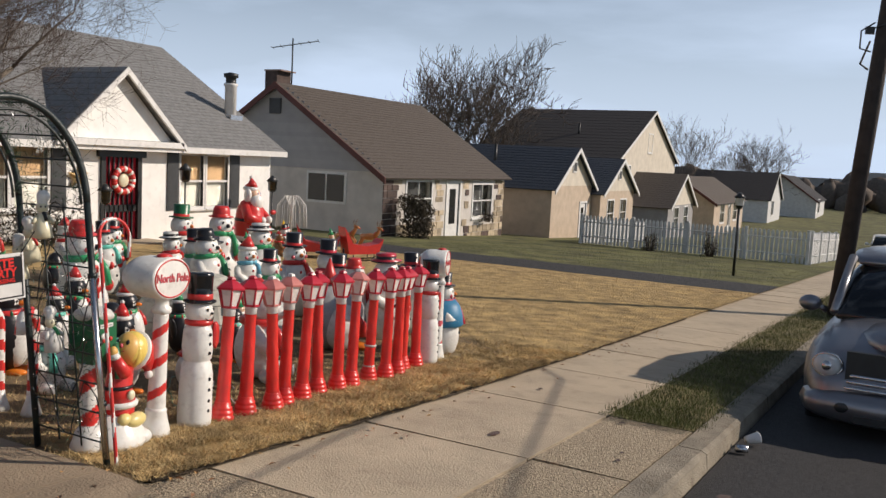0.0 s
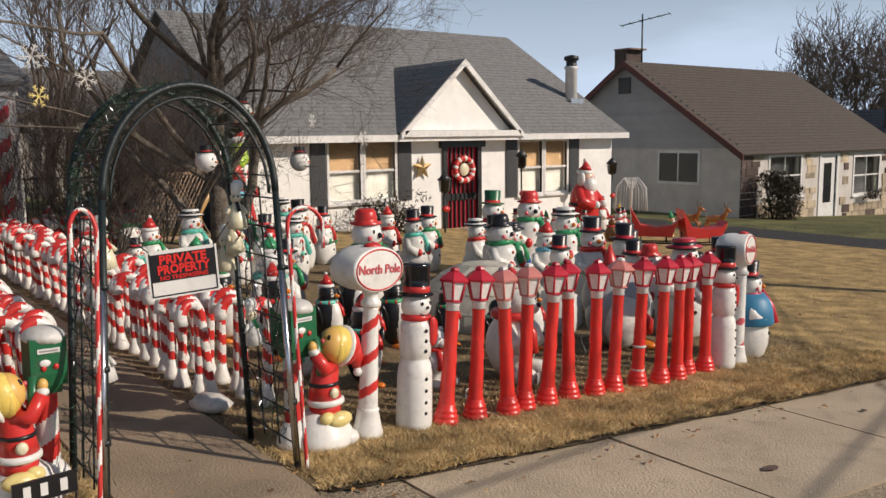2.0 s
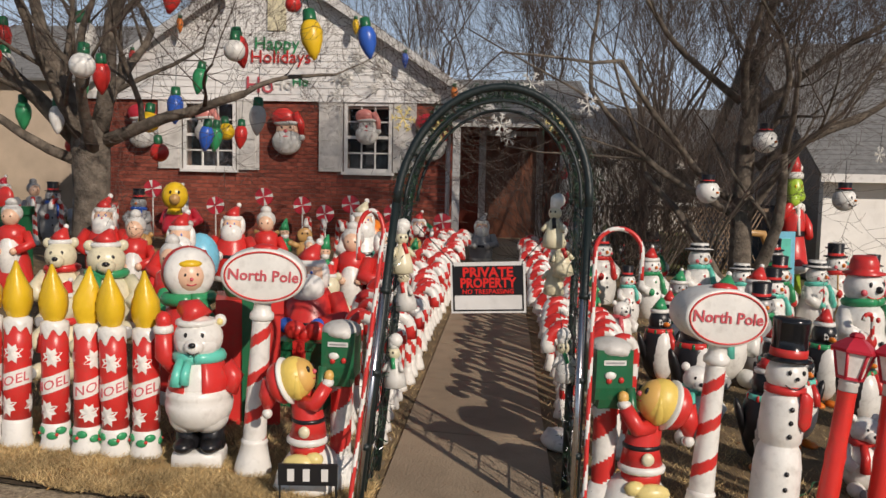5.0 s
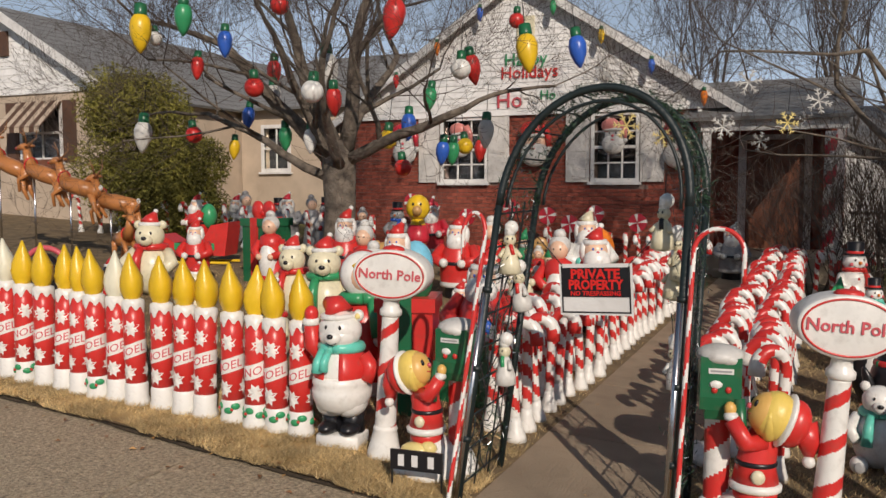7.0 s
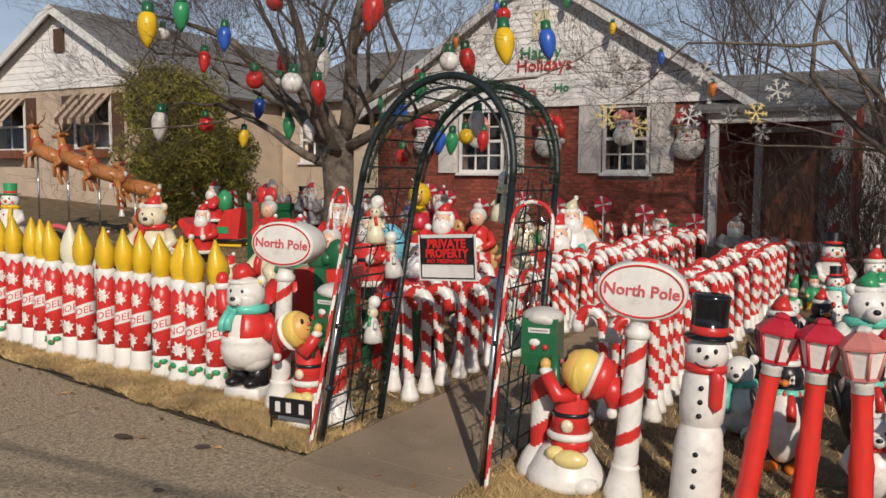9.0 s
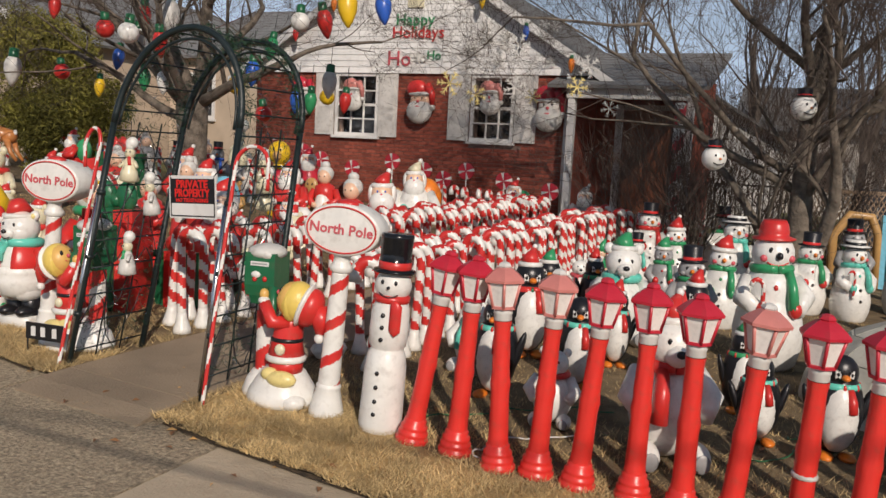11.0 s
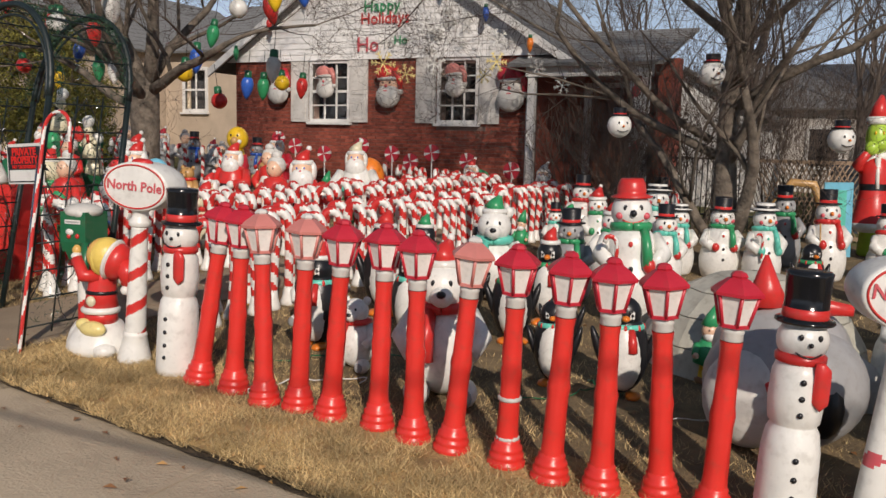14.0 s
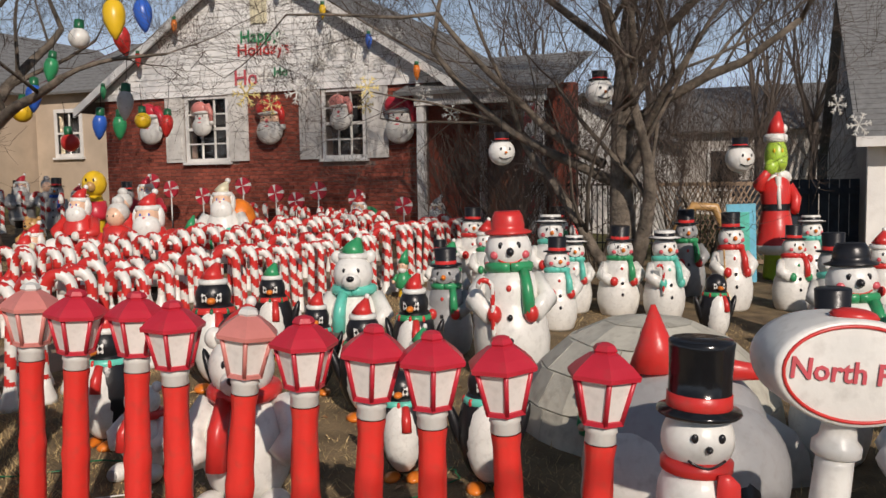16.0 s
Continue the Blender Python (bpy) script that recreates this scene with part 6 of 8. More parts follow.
def bear(fur="white", scarf="red", hat="", coat=""):
    mb = MB()
    mb.ball((0, 0, 0.33), (0.235, 0.25, 0.31), fur, 18, 12)
    mb.ball((0.05, 0, 0.745), (0.165, 0.175, 0.16), fur, 18, 12).ball((0.19, 0, 0.70), (0.085, 0.085, 0.07), fur, 12, 8)
    mb.ball((0.265, 0, 0.725), (0.025, 0.035, 0.025), "black", 8, 6)
    eyes(mb, 0.195, 0.785, 0.06, 0.017)
    for s in (-1, 1):
        mb.ball((0.02, s * 0.145, 0.88), (0.04, 0.055, 0.055), fur, 10, 7)
        mb.ball((0.20, s * 0.17, 0.085), (0.14, 0.095, 0.09), fur, 12, 8).ball((0.335, s * 0.17, 0.09), (0.01, 0.055, 0.06), "grey", 8, 6)
        mb.tube([(0.0, s * 0.19, 0.55), (0.11, s * 0.28, 0.42), (0.2, s * 0.2, 0.33)], [0.075, 0.08, 0.065], coat or fur, 10)
    if coat:
        mb.lathe([(0.20, 0.36), (0.26, 0.38), (0.262, 0.45), (0.22, 0.56), (0.12, 0.63)], coat, 18)
    mb.tube([(0.155 * math.cos(a), 0.165 * math.sin(a), 0.615) for a in [i * 0.3307 for i in range(20)]], 0.042, scarf, 8)
    mb.tube([(0.15, -0.08, 0.60), (0.235, -0.10, 0.48), (0.255, -0.11, 0.30)], [0.045, 0.055, 0.06], scarf, 8)
    if hat:
        hat_cone(mb, 0.865, 0.125, 0.18, hat)
    return mb


def coat_bear():
    """The standing polar bear of the front row."""
    mb = loft(MB(), [(-0.125, 0.075, 0.008, 0.068), (-0.12, 0.09, 0.0, 0.078), (0.0, 0.097, 0.0, 0.082), (0.12, 0.09, 0.0, 0.078), (0.125, 0.075, 0.008, 0.068)], "white", 20, 5)
    for s in (-1, 1):
        mb.lathe([(0.058, 0.075), (0.066, 0.09), (0.060, 0.14), (0.062, 0.205)], "black", 14, c=(-0.01, s * 0.062, 0)).ball((0.045, s * 0.066, 0.108), (0.078, 0.056, 0.036), "black", 12, 7)
        mb.ball((0.005, s * 0.052, 0.245), (0.118, 0.098, 0.085), "white", 16, 10)
    mb.lathe([(0.10, 0.19), (0.142, 0.225), (0.164, 0.275), (0.168, 0.315), (0.158, 0.335), (0.165, 0.35), (0.160, 0.378), (0.142, 0.392)], "white", 26)
    # the coat is open down the front
    n, rows = 26, [(0.150, 0.375), (0.156, 0.39), (0.150, 0.43), (0.134, 0.48), (0.108, 0.525), (0.075, 0.55)]
    vs = []
    for r, z in rows:
        for k in range(n):
            a = 0.30 + (2 * math.pi - 0.60) * k / (n - 1)
            vs.append((r * math.cos(a), r * math.sin(a), z))
    vs += [(x * 0.88, y * 0.88, z) for x, y, z in vs]
    m = n * len(rows)
    fs = [(j * n + k, j * n + k + 1, (j + 1) * n + k + 1, (j + 1) * n + k) for j in range(len(rows) - 1) for k in range(n - 1)]
    fs += [tuple(m + i for i in reversed(f)) for f in fs]
    fs += [(j * n + k, (j + 1) * n + k, m + (j + 1) * n + k, m + j * n + k) for j in range(len(rows) - 1) for k in (0, n - 1)] + [(k, k + 1, m + k + 1, m + k) for k in range(n - 1)]
    mb.add(vs, fs, "red")
    mb.lathe([(0.140, 0.37), (0.146, 0.40), (0.136, 0.45), (0.118, 0.50), (0.08, 0.54)], "white", 22)
    mb.ball((0.015, 0, 0.625), (0.108, 0.122, 0.105), "white", 20, 12).ball((0.05, 0, 0.598), (0.078, 0.108, 0.07), "white", 16, 10).ball((0.112, 0, 0.598), (0.040, 0.052, 0.040), "white", 14, 8).ball((0.152, 0, 0.612), (0.014, 0.019, 0.013), "black", 9, 6)
    eyes(mb, 0.112, 0.652, 0.040, 0.010)
    mb.tube([(0.148 - 0.012 * abs(t), 0.030 * t, 0.578 - 0.010 * (1 - t * t)) for t in [-1 + 0.25 * i for i in range(9)]], 0.003, "black", 5)
    mb.tube([(0.098 * math.cos(a), 0.105 * math.sin(a), 0.535 + 0.006 * math.cos(a)) for a in [i * 0.3307 for i in range(20)]], 0.031, "teal", 9)
    mb.tube([(0.10, -0.07, 0.53), (0.145, -0.078, 0.47), (0.150, -0.082, 0.42)], [0.022, 0.027, 0.030], "teal", 8).tube([(0.10, -0.03, 0.53), (0.150, -0.035, 0.48), (0.154, -0.04, 0.43)], [0.02, 0.024, 0.026], "teal", 8)
    mb.ball((0.005, 0.105, 0.705), (0.024, 0.032, 0.032), "white", 12, 8).ball((0.02, 0.107, 0.703), (0.016, 0.018, 0.018), "paleyellow", 8, 6)
    mb.lathe([(0.092, 0.685), (0.103, 0.692), (0.100, 0.71), (0.086, 0.715)], "white", 18, c=(0.01, -0.012, 0))
    mb.tube([(0.01, -0.012, 0.705), (0.0, -0.04, 0.755), (-0.02, -0.10, 0.765)], [0.088, 0.062, 0.03], "red", 14)
    mb.tube([(0, 0.125, 0.49), (0.0, 0.172, 0.43), (0.03, 0.155, 0.36)], [0.046, 0.05, 0.038], "red", 12)
    mb.tube([(0, -0.115, 0.48), (0.01, -0.170, 0.54), (0.02, -0.172, 0.67)], [0.048, 0.050, 0.042], "red", 12).lathe([(0.043, 0.645), (0.05, 0.652), (0.05, 0.675), (0.042, 0.682)], "white", 12, c=(0.02, -0.172, 0)).ball((0.02, -0.172, 0.705), (0.04, 0.04, 0.045), "red", 12, 8)
    return mb


def mail_elf(s):
    """A kneeling fair-haired child figure looking up at a green letter box on a striped post, on a snowy foot. s: the side of the post."""
    mb = MB()
    mb.lathe([(0.175, 0), (0.188, 0.03), (0.178, 0.07), (0.150, 0.115), (0.115, 0.17), (0.06, 0.20)], "white", 22, c=(0.03, -s * 0.03, 0))
    mb.lathe([(0.11, 0), (0.115, 0.04), (0.09, 0.11), (0.06, 0.15)], "white", 16, c=(-0.02, s * 0.10, 0)).ball((0.14, -s * 0.13, 0.035), (0.07, 0.07, 0.045), "white", 10, 6)
    stripes(mb, [(-0.03, s * 0.10, 0.08 + 0.0115 * i) for i in range(42)], 0.054, 18, 0.95, 0.5)
    # letter box with its snow cap, label and hanging flap
    c = s * 0.10
    mb.prism([(-0.105, 0.545), (0.075, 0.545), (0.09, 0.60), (0.09, 0.765), (-0.105, 0.765)], c - 0.082, c + 0.082, "y", "dkgreen")
    mb.prism([(-0.06, 0.50), (0.05, 0.50), (0.075, 0.545), (-0.09, 0.545)], c - 0.06, c + 0.06, "y", "dkgreen")
    mb.box(0.09, c - 0.05, 0.70, 0.094, c + 0.05, 0.722, "trim").box(0.094, c - 0.042, 0.707, 0.0955, c + 0.042, 0.715, "grey")
    mb.tube([(0.08, c - s * 0.075, 0.60), (0.10, c - s * 0.085, 0.48), (0.10, c - s * 0.085, 0.40)], [0.024, 0.022, 0.018], "dkgreen", 8)
    mb.ball((0.093, c - 0.02, 0.655), (0.008, 0.028, 0.018), "white", 8, 5).ball((0.093, c - 0.025, 0.632), (0.009, 0.014, 0.014), "red", 7, 5).ball((0.093, c + 0.03, 0.635), (0.009, 0.014, 0.014), "red", 7, 5)
    mb.ball((-0.005, c, 0.765), (0.115, 0.10, 0.045), "oldwhite", 16, 9).ball((0.06, c + 0.03, 0.758), (0.045, 0.05, 0.03), "oldwhite", 10, 6)
    # kneeling body
    y = -s * 0.05
    mb.ball((0.155, y - s * 0.02, 0.150), (0.045, 0.082, 0.042), "paleyellow", 14, 8, Matrix.Rotation(0.5, 3, "Y")).ball((0.135, y + s * 0.05, 0.165), (0.04, 0.05, 0.035), "paleyellow", 10, 6)
    mb.tube([(0.05, y, 0.17), (0.05, y, 0.235)], [0.088, 0.090], "red", 16)
    mb.lathe([(0.092, 0.222), (0.105, 0.230), (0.107, 0.248), (0.094, 0.258)], "white", 16, c=(0.055, y, 0))
    mb.tube([(0.05, y, 0.25), (0.045, y, 0.33), (0.05, y - s * 0.015, 0.42), (0.055, y - s * 0.04, 0.48)], [0.096, 0.080, 0.074, 0.05], "red", 16)
    mb.lathe([(0.079, 0.325), (0.086, 0.329), (0.086, 0.343), (0.079, 0.347)], "black", 16, c=(0.046, y, 0))
    mb.ball((0.140, y, 0.295), (0.018, 0.030, 0.030), "cream", 10, 6)
    mb.tube([(0.09, y - s * 0.02, 0.43), (0.135, y + s * 0.05, 0.43), (0.115, s * 0.055, 0.52)], [0.040, 0.038, 0.034], "red", 10).ball((0.112, s * 0.058, 0.532), (0.036, 0.032, 0.022), "white", 10, 6).ball((0.105, s * 0.062, 0.562), (0.026, 0.026, 0.030), "goldskin", 9, 6)
    # tipped-back head: face towards the post, hair, fur band and cap behind
    A = Vector((0.10, s * 0.90, 0.36)).normalized()
    R = A.to_track_quat("Y", "Z").to_matrix()
    h = Vector((0.085, -s * 0.125, 0.535))
    mb.ball(h + A * 0.015, (0.098, 0.088, 0.104), "hair", 18, 12, R)
    mb.ball(h + A * 0.052, (0.082, 0.066, 0.086), "goldskin", 16, 10, R)
    mb.tube([h + A * 0.06 + Vector((0.075 * math.cos(a), 0, 0)) + Vector((0, 0, 0.088 * math.sin(a))) - A * 0.02 for a in [-2.6 + 0.26 * i for i in range(12)]], [0.012 + 0.018 * math.sin(math.pi * i / 11) for i in range(12)], "hair", 8)
    mb.ball(h - A * 0.030, (0.110, 0.026, 0.116), "white", 18, 10, R)
    mb.ball(h - A * 0.062, (0.098, 0.068, 0.102), "red", 18, 10, R)
    mb.tube([h - A * 0.10, h - A * 0.135 + Vector((0.02, 0, -0.05)), h - A * 0.13 + Vector((0.03, 0, -0.10))], [0.07, 0.045, 0.02], "red", 12).ball(h - A * 0.13 + Vector((0.035, 0, -0.12)), 0.026, "white", 10, 6)
    side, upv = R @ Vector((1, 0, 0)), R @ Vector((0, 0, 1))
    for q in (-0.030, 0.034):
        mb.ball(h + A * 0.108 + side * q + upv * 0.022, (0.012, 0.008, 0.017), "black", 8, 5, R)
    mb.ball(h + A * 0.120, 0.013, "pink", 8, 5)
    mb.tube([h + A * 0.112 + side * (0.022 * t) - upv * (0.026 + 0.006 * (1 - t * t)) for t in (-1, -0.5, 0, 0.5, 1)], 0.003, "dkred", 5)
    return mb


def hood_child():
    """A child in a red hood with a wide fur rim and green scarf, about 1 m high."""
    mb = MB().lathe([(0.20, 0), (0.215, 0.03), (0.205, 0.10), (0.20, 0.32), (0.17, 0.50), (0.10, 0.64)], ["white", "white", "red", "red", "red"], 20)
    mb.ball((-0.02, 0, 0.80), (0.155, 0.165, 0.165), "red", 18, 12)
    R = Matrix.Rotation(-0.15, 3, "Y")
    mb.ball((0.045, 0, 0.80), (0.10, 0.155, 0.158), "white", 18, 12, R).ball((0.095, 0, 0.785), (0.07, 0.092, 0.098), "skin", 16, 10)
    mb.ball((0.10, 0, 0.86), (0.055, 0.075, 0.03), "yellow", 10, 7)
    eyes(mb, 0.155, 0.80, 0.034, 0.010)
    mb.ball((0.165, 0, 0.775), 0.012, "pink", 8, 5).tube([(0.158, 0.028 * t, 0.745 - 0.008 * (1 - t * t)) for t in (-1, -0.5, 0, 0.5, 1)], 0.004, "dkred", 5)
    mb.tube([(0.125 * math.cos(a), 0.135 * math.sin(a), 0.645) for a in [i * 0.3307 for i in range(20)]], 0.04, "green", 9).tube([(0.12, 0.06, 0.63), (0.20, 0.09, 0.52), (0.215, 0.10, 0.40)], [0.04, 0.05, 0.05], "green", 9)
    for s in (-1, 1):
        mb.tube([(0, s * 0.15, 0.54), (0.08, s * 0.22, 0.42), (0.19, s * 0.13, 0.38)], [0.065, 0.066, 0.05], "red", 10).ball((0.20, s * 0.11, 0.38), 0.05, "white", 10, 7)
    return mb


def gingerbread():
    mb = MB()
    mb.ball((0, 0, 0.36), (0.06, 0.16, 0.22), "tan", 14, 9).ball((0, 0, 0.68), (0.06, 0.15, 0.15), "tan", 14, 9)
    for s in (-1, 1):
        mb.tube([(0, s * 0.1, 0.46), (0, s * 0.26, 0.52)], [0.06, 0.055], "tan", 10).ball((0, s * 0.27, 0.525), 0.056, "tan", 10, 6)
        mb.tube([(0, s * 0.08, 0.24), (0, s * 0.13, 0.05)], [0.075, 0.065], "tan", 10).ball((0, s * 0.13, 0.06), (0.065, 0.07, 0.06), "tan", 10, 6)
    eyes(mb, 0.055, 0.72, 0.05, 0.018)
    for z in (0.3, 0.42):
        mb.ball((0.06, 0, z), 0.02, "red", 7, 5)
    return mb


def elf():
    mb = MB()
    mb.lathe([(0.13, 0), (0.14, 0.05), (0.10, 0.08), (0.09, 0.22), (0.17, 0.25), (0.15, 0.42), (0.08, 0.56)], ["brown", "brown", "yellow", "green", "green", "green"], 16)
    mb.ball((0.03, 0, 0.64), (0.10, 0.105, 0.105), "skin", 14, 9).ball((0.06, 0, 0.575), (0.08, 0.09, 0.07), "white", 12, 8)
    eyes(mb, 0.125, 0.66, 0.04, 0.010)
    mb.tube([(0, 0, 0.69), (0, 0.02, 0.82), (-0.03, 0.06, 0.95)], [0.115, 0.07, 0.015], "green", 12)
    for s in (-1, 1):
        mb.tube([(0.0, s * 0.13, 0.46), (0.10, s * 0.17, 0.36)], [0.05, 0.045], "green", 8).ball((0.12, s * 0.17, 0.35), 0.04, "skin", 8, 6)
    return mb


def deer():
    mb = MB()
    mb.tube([(-0.36, 0, 0.62), (-0.1, 0, 0.64), (0.22, 0, 0.66)], [0.12, 0.14, 0.13], "deer", 12).ball((-0.37, 0, 0.62), 0.12, "deer", 10, 7)
    mb.tube([(0.20, 0, 0.68), (0.33, 0, 0.86), (0.38, 0, 0.98)], [0.115, 0.075, 0.06], "deer", 10)
    mb.tube([(0.35, 0, 1.02), (0.46, 0, 1.0), (0.55, 0, 0.95)], [0.075, 0.06, 0.035], "deer", 10).ball((0.56, 0, 0.95), 0.03, "red", 8, 6)
    for s in (-1, 1):
        mb.tube([(0.2, s * 0.08, 0.6), (0.36, s * 0.08, 0.45), (0.30, s * 0.08, 0.25)], [0.05, 0.035, 0.025], "deer", 8)
        mb.tube([(-0.36, s * 0.08, 0.58), (-0.46, s * 0.08, 0.36), (-0.60, s * 0.08, 0.22)], [0.065, 0.04, 0.025], "deer", 8)
        mb.tube([(0.36, s * 0.04, 1.07), (0.33, s * 0.13, 1.2), (0.38, s * 0.17, 1.32)], [0.016, 0.013, 0.008], "brown", 6).tube([(0.33, s * 0.13, 1.2), (0.42, s * 0.16, 1.25)], 0.009, "brown", 5)
        mb.ball((0.33, s * 0.08, 1.05), (0.03, 0.05, 0.025), "deer", 8, 5)
    mb.tube([(0.24 + 0.03 * math.cos(a), 0.115 * math.cos(a), 0.74 + 0.12 * math.sin(a)) for a in [i * 0.3307 for i in range(20)]], 0.014, "red", 6)
    mb.ball((-0.47, 0, 0.70), (0.04, 0.03, 0.05), "white", 8, 6)
    return mb


SM = "plastic snowmen in the yard"
X0 = 20
pole_snowman(-4.0, 4.60, 12, -3)
pole_snowman(-3.96, 7.62, 22, -2)
stand(coat_bear(), "polar_bear_figure", -4.18, 1.90, "standing plastic polar bear in red coat and teal scarf", "bear figure", rz=8, s=1.02)
stand(mail_elf(1), "mailbox_figure", -4.08, 2.52, "kneeling red-coated child figure posting at a green letter box", "figurine", "letter box figures by the arch", 0, s=0.98)
stand(mail_elf(-1), "mailbox_figure", -4.06, 3.96, "kneeling red-coated child figure posting at a green letter box", "figurine", "letter box figures by the arch", 10, s=1.03)
stand(snowman("red", "red", scarf="green", cane_=True), "snowman_figure", -7.1, 6.24, "large plastic snowman in red hat and green scarf", "snowman", SM, X0, 1.12)
for x, y, h, args, lab in (
        (-9.84, 6.05, 0.80, dict(hat="flat", hatkey="white", scarf="teal"), "plastic snowman with dark cap and teal scarf"),
        (-9.94, 6.46, 0.86, dict(hat="top", scarf="green", broom=False), "plastic snowman with black top hat and green scarf"),
        (-9.95, 6.89, 0.90, dict(hat="flat", hatkey="white", scarf="teal", mitt="teal", cane_=True), "plastic snowman with white brimmed hat and teal scarf"),
        (-10.85, 7.46, 1.0, dict(hat="top", scarf="red", broom=True), "plastic snowman with red scarf and yellow broom"),
        (-11.2, 8.03, 0.88, dict(hat="top", scarf="red", mitt="green"), "plastic snowman with black hat and red plaid scarf"),
        # grey body colour stands for the shade on this snowman
        (-11.66, 6.95, 0.97, dict(hat="top", scarf="green", body="grey"), "plastic snowman with top hat, coloured grey for shade"),
        (-10.35, 5.69, 0.97, dict(hat="flat", hatkey="white", scarf="teal"), "plastic snowman with white cap and teal scarf"),
        (-13.0, 8.3, 0.98, dict(hat="flat", hatkey="white", scarf="teal"), "plastic snowman with white sailor hat"),
        (-9.6, 4.75, 0.64, dict(hat="top", scarf="teal", mitt="red"), "small plastic snowman with black hat and teal scarf"),
        (-8.85, 5.16, 0.70, dict(hat="cone", hatkey="green", scarf="green", body="grey"), "small grey snowman in a green hood"),
        (-10.1, 5.1, 0.82, dict(hat="cone", hatkey="red", scarf="green", mitt="green"), "plastic snowman in red cap and green scarf"),
        (-7.4, 8.3, 1.05, dict(hat="red", scarf="green"), "large plastic snowman in a red felt-like hat"),
        (-7.9, 8.9, 0.92, dict(hat="flat", hatkey="black", scarf="green", mitt="blue"), "plastic snowman with black cap and green scarf"),
        (-6.3, 8.1, 0.86, dict(hat="top", scarf="green"), "plastic snowman with shiny black top hat"),
        (-5.6, 8.5, 0.86, dict(hat="top", hatkey="black", scarf="red"), "plastic snowman with black hat and red scarf"),
        (-4.9, 8.55, 0.84, dict(hat="red", scarf="red"), "plastic snowman with red hat"),
        (-5.0, 9.1, 0.92, dict(hat="top", hatkey="black", scarf="teal"), "plastic snowman with wide black hat"),
        (-6.2, 9.1, 0.9, dict(hat="top", scarf="red"), "plastic snowman with red scarf and black hat"),
        (-9.2, 8.3, 0.95, dict(hat="top", scarf="teal", body="oldwhite"), "weathered plastic snowman with black hat"),
        (-8.6, 8.9, 0.92, dict(hat="flat", hatkey="white", scarf="red"), "plastic snowman with white banded hat"),
        (-9.9, 9.0, 0.95, dict(hat="top", scarf="green"), "plastic snowman with black top hat and green scarf"),
        (-10.6, 8.8, 0.90, dict(hat="cone", hatkey="red", scarf="red"), "plastic snowman in a red cap"),
        (-11.0, 4.6, 0.9, dict(hat="top", scarf="red"), "plastic snowman with top hat near the canes"),
        (-8.9, 6.1, 0.80, dict(hat="top", scarf="teal"), "plastic snowman with black hat and teal scarf"),
        (-8.3, 5.75, 0.84, dict(hat="cone", hatkey="red", scarf="green", mitt="green"), "plastic snowman in red cap and green mittens"),
        (-7.6, 5.6, 0.78, dict(hat="top", scarf="green", body="grey"), "grey plastic snowman with dark hat"),
        (-11.9, 5.4, 0.92, dict(hat="top", scarf="green"), "plastic snowman with black hat below the tree")):
    stand(snowman(**args), "snowman_figure", x, y, lab, "snowman", SM, random.uniform(8, 34), h * 0.97)
for x, y, h, args, lab in (
        (-6.6, 8.95, 1.02, dict(hat="top", scarf="red"), "plastic snowman with black hat and red scarf"),
        (-5.9, 8.65, 1.0, dict(hat="top", scarf="dkred", band="dkred"), "plastic snowman with black hat and dark red scarf"),
        (-5.35, 8.45, 0.88, dict(hat="red", hatkey="red", scarf="red"), "plastic snowman in a red hat and scarf"),
        (-4.95, 8.45, 1.0, dict(hat="flat", hatkey="dkred", scarf="dkred"), "plastic snowman with wide black and red hat"),
        (-4.85, 9.05, 0.88, dict(hat="cone", hatkey="red", scarf="red"), "plastic snowman in a pointed red cap"),
        (-7.8, 9.75, 1.12, dict(hat="flat", hatkey="white", scarf="green"), "large plastic snowman with flat hat and green scarf"),
        (-7.3, 8.9, 0.9, dict(hat="cone", hatkey="red", scarf="sky"), "plastic snowman with red cap and blue scarf"),
        (-8.7, 9.9, 1.28, dict(hat="red", hatkey="red", scarf="green"), "very tall plastic snowman in red hat and green scarf"),
        (-9.4, 9.8, 1.2, dict(hat="top", hatkey="dkgreen", scarf="red"), "tall plastic snowman with dark green hat"),
        (-8.0, 8.7, 0.95, dict(hat="top", scarf="green"), "plastic snowman with black hat and green scarf")):
    stand(snowman(**args), "snowman_figure", x, y, lab, "snowman", SM, random.uniform(-20, 34), h * 0.97)
es = snowman("top", scarf="dkred", mitt="green")
es.lathe([(0.268, 0.36), (0.288, 0.38), (0.268, 0.52), (0.23, 0.62), (0.17, 0.69)], "coatblue", 18).tube([(0.10, 0.19, 0.68), (0.2, 0.22, 0.52), (0.26, 0.18, 0.34)], [0.05, 0.06, 0.06], "dkred", 9)
stand(es, "snowman_figure", -4.12, 8.20, "plastic snowman in a blue coat and dark scarf", "snowman", SM, 25, 0.80)
stand(bear("white", "red", "red"), "polar_bear_figure", -4.58, 5.89, "seated white polar bear in red scarf and cap", "bear figure", "bear figures", 24, 0.80)
stand(bear("white", "red"), "polar_bear_figure", -4.70, 5.28, "small seated white bear with a red ribbon", "bear figure", "bear figures", 10, 0.45)
stand(bear("white", "teal", "green"), "polar_bear_figure", -7.0, 5.13, "panda-like white bear in a green and red cap", "bear figure", "bear figures", 20, 0.84)
stand(bear("white", "pink"), "polar_bear_figure", -8.2, 4.5, "small white bear among the canes", "bear figure", "bear figures", 20, 0.48)
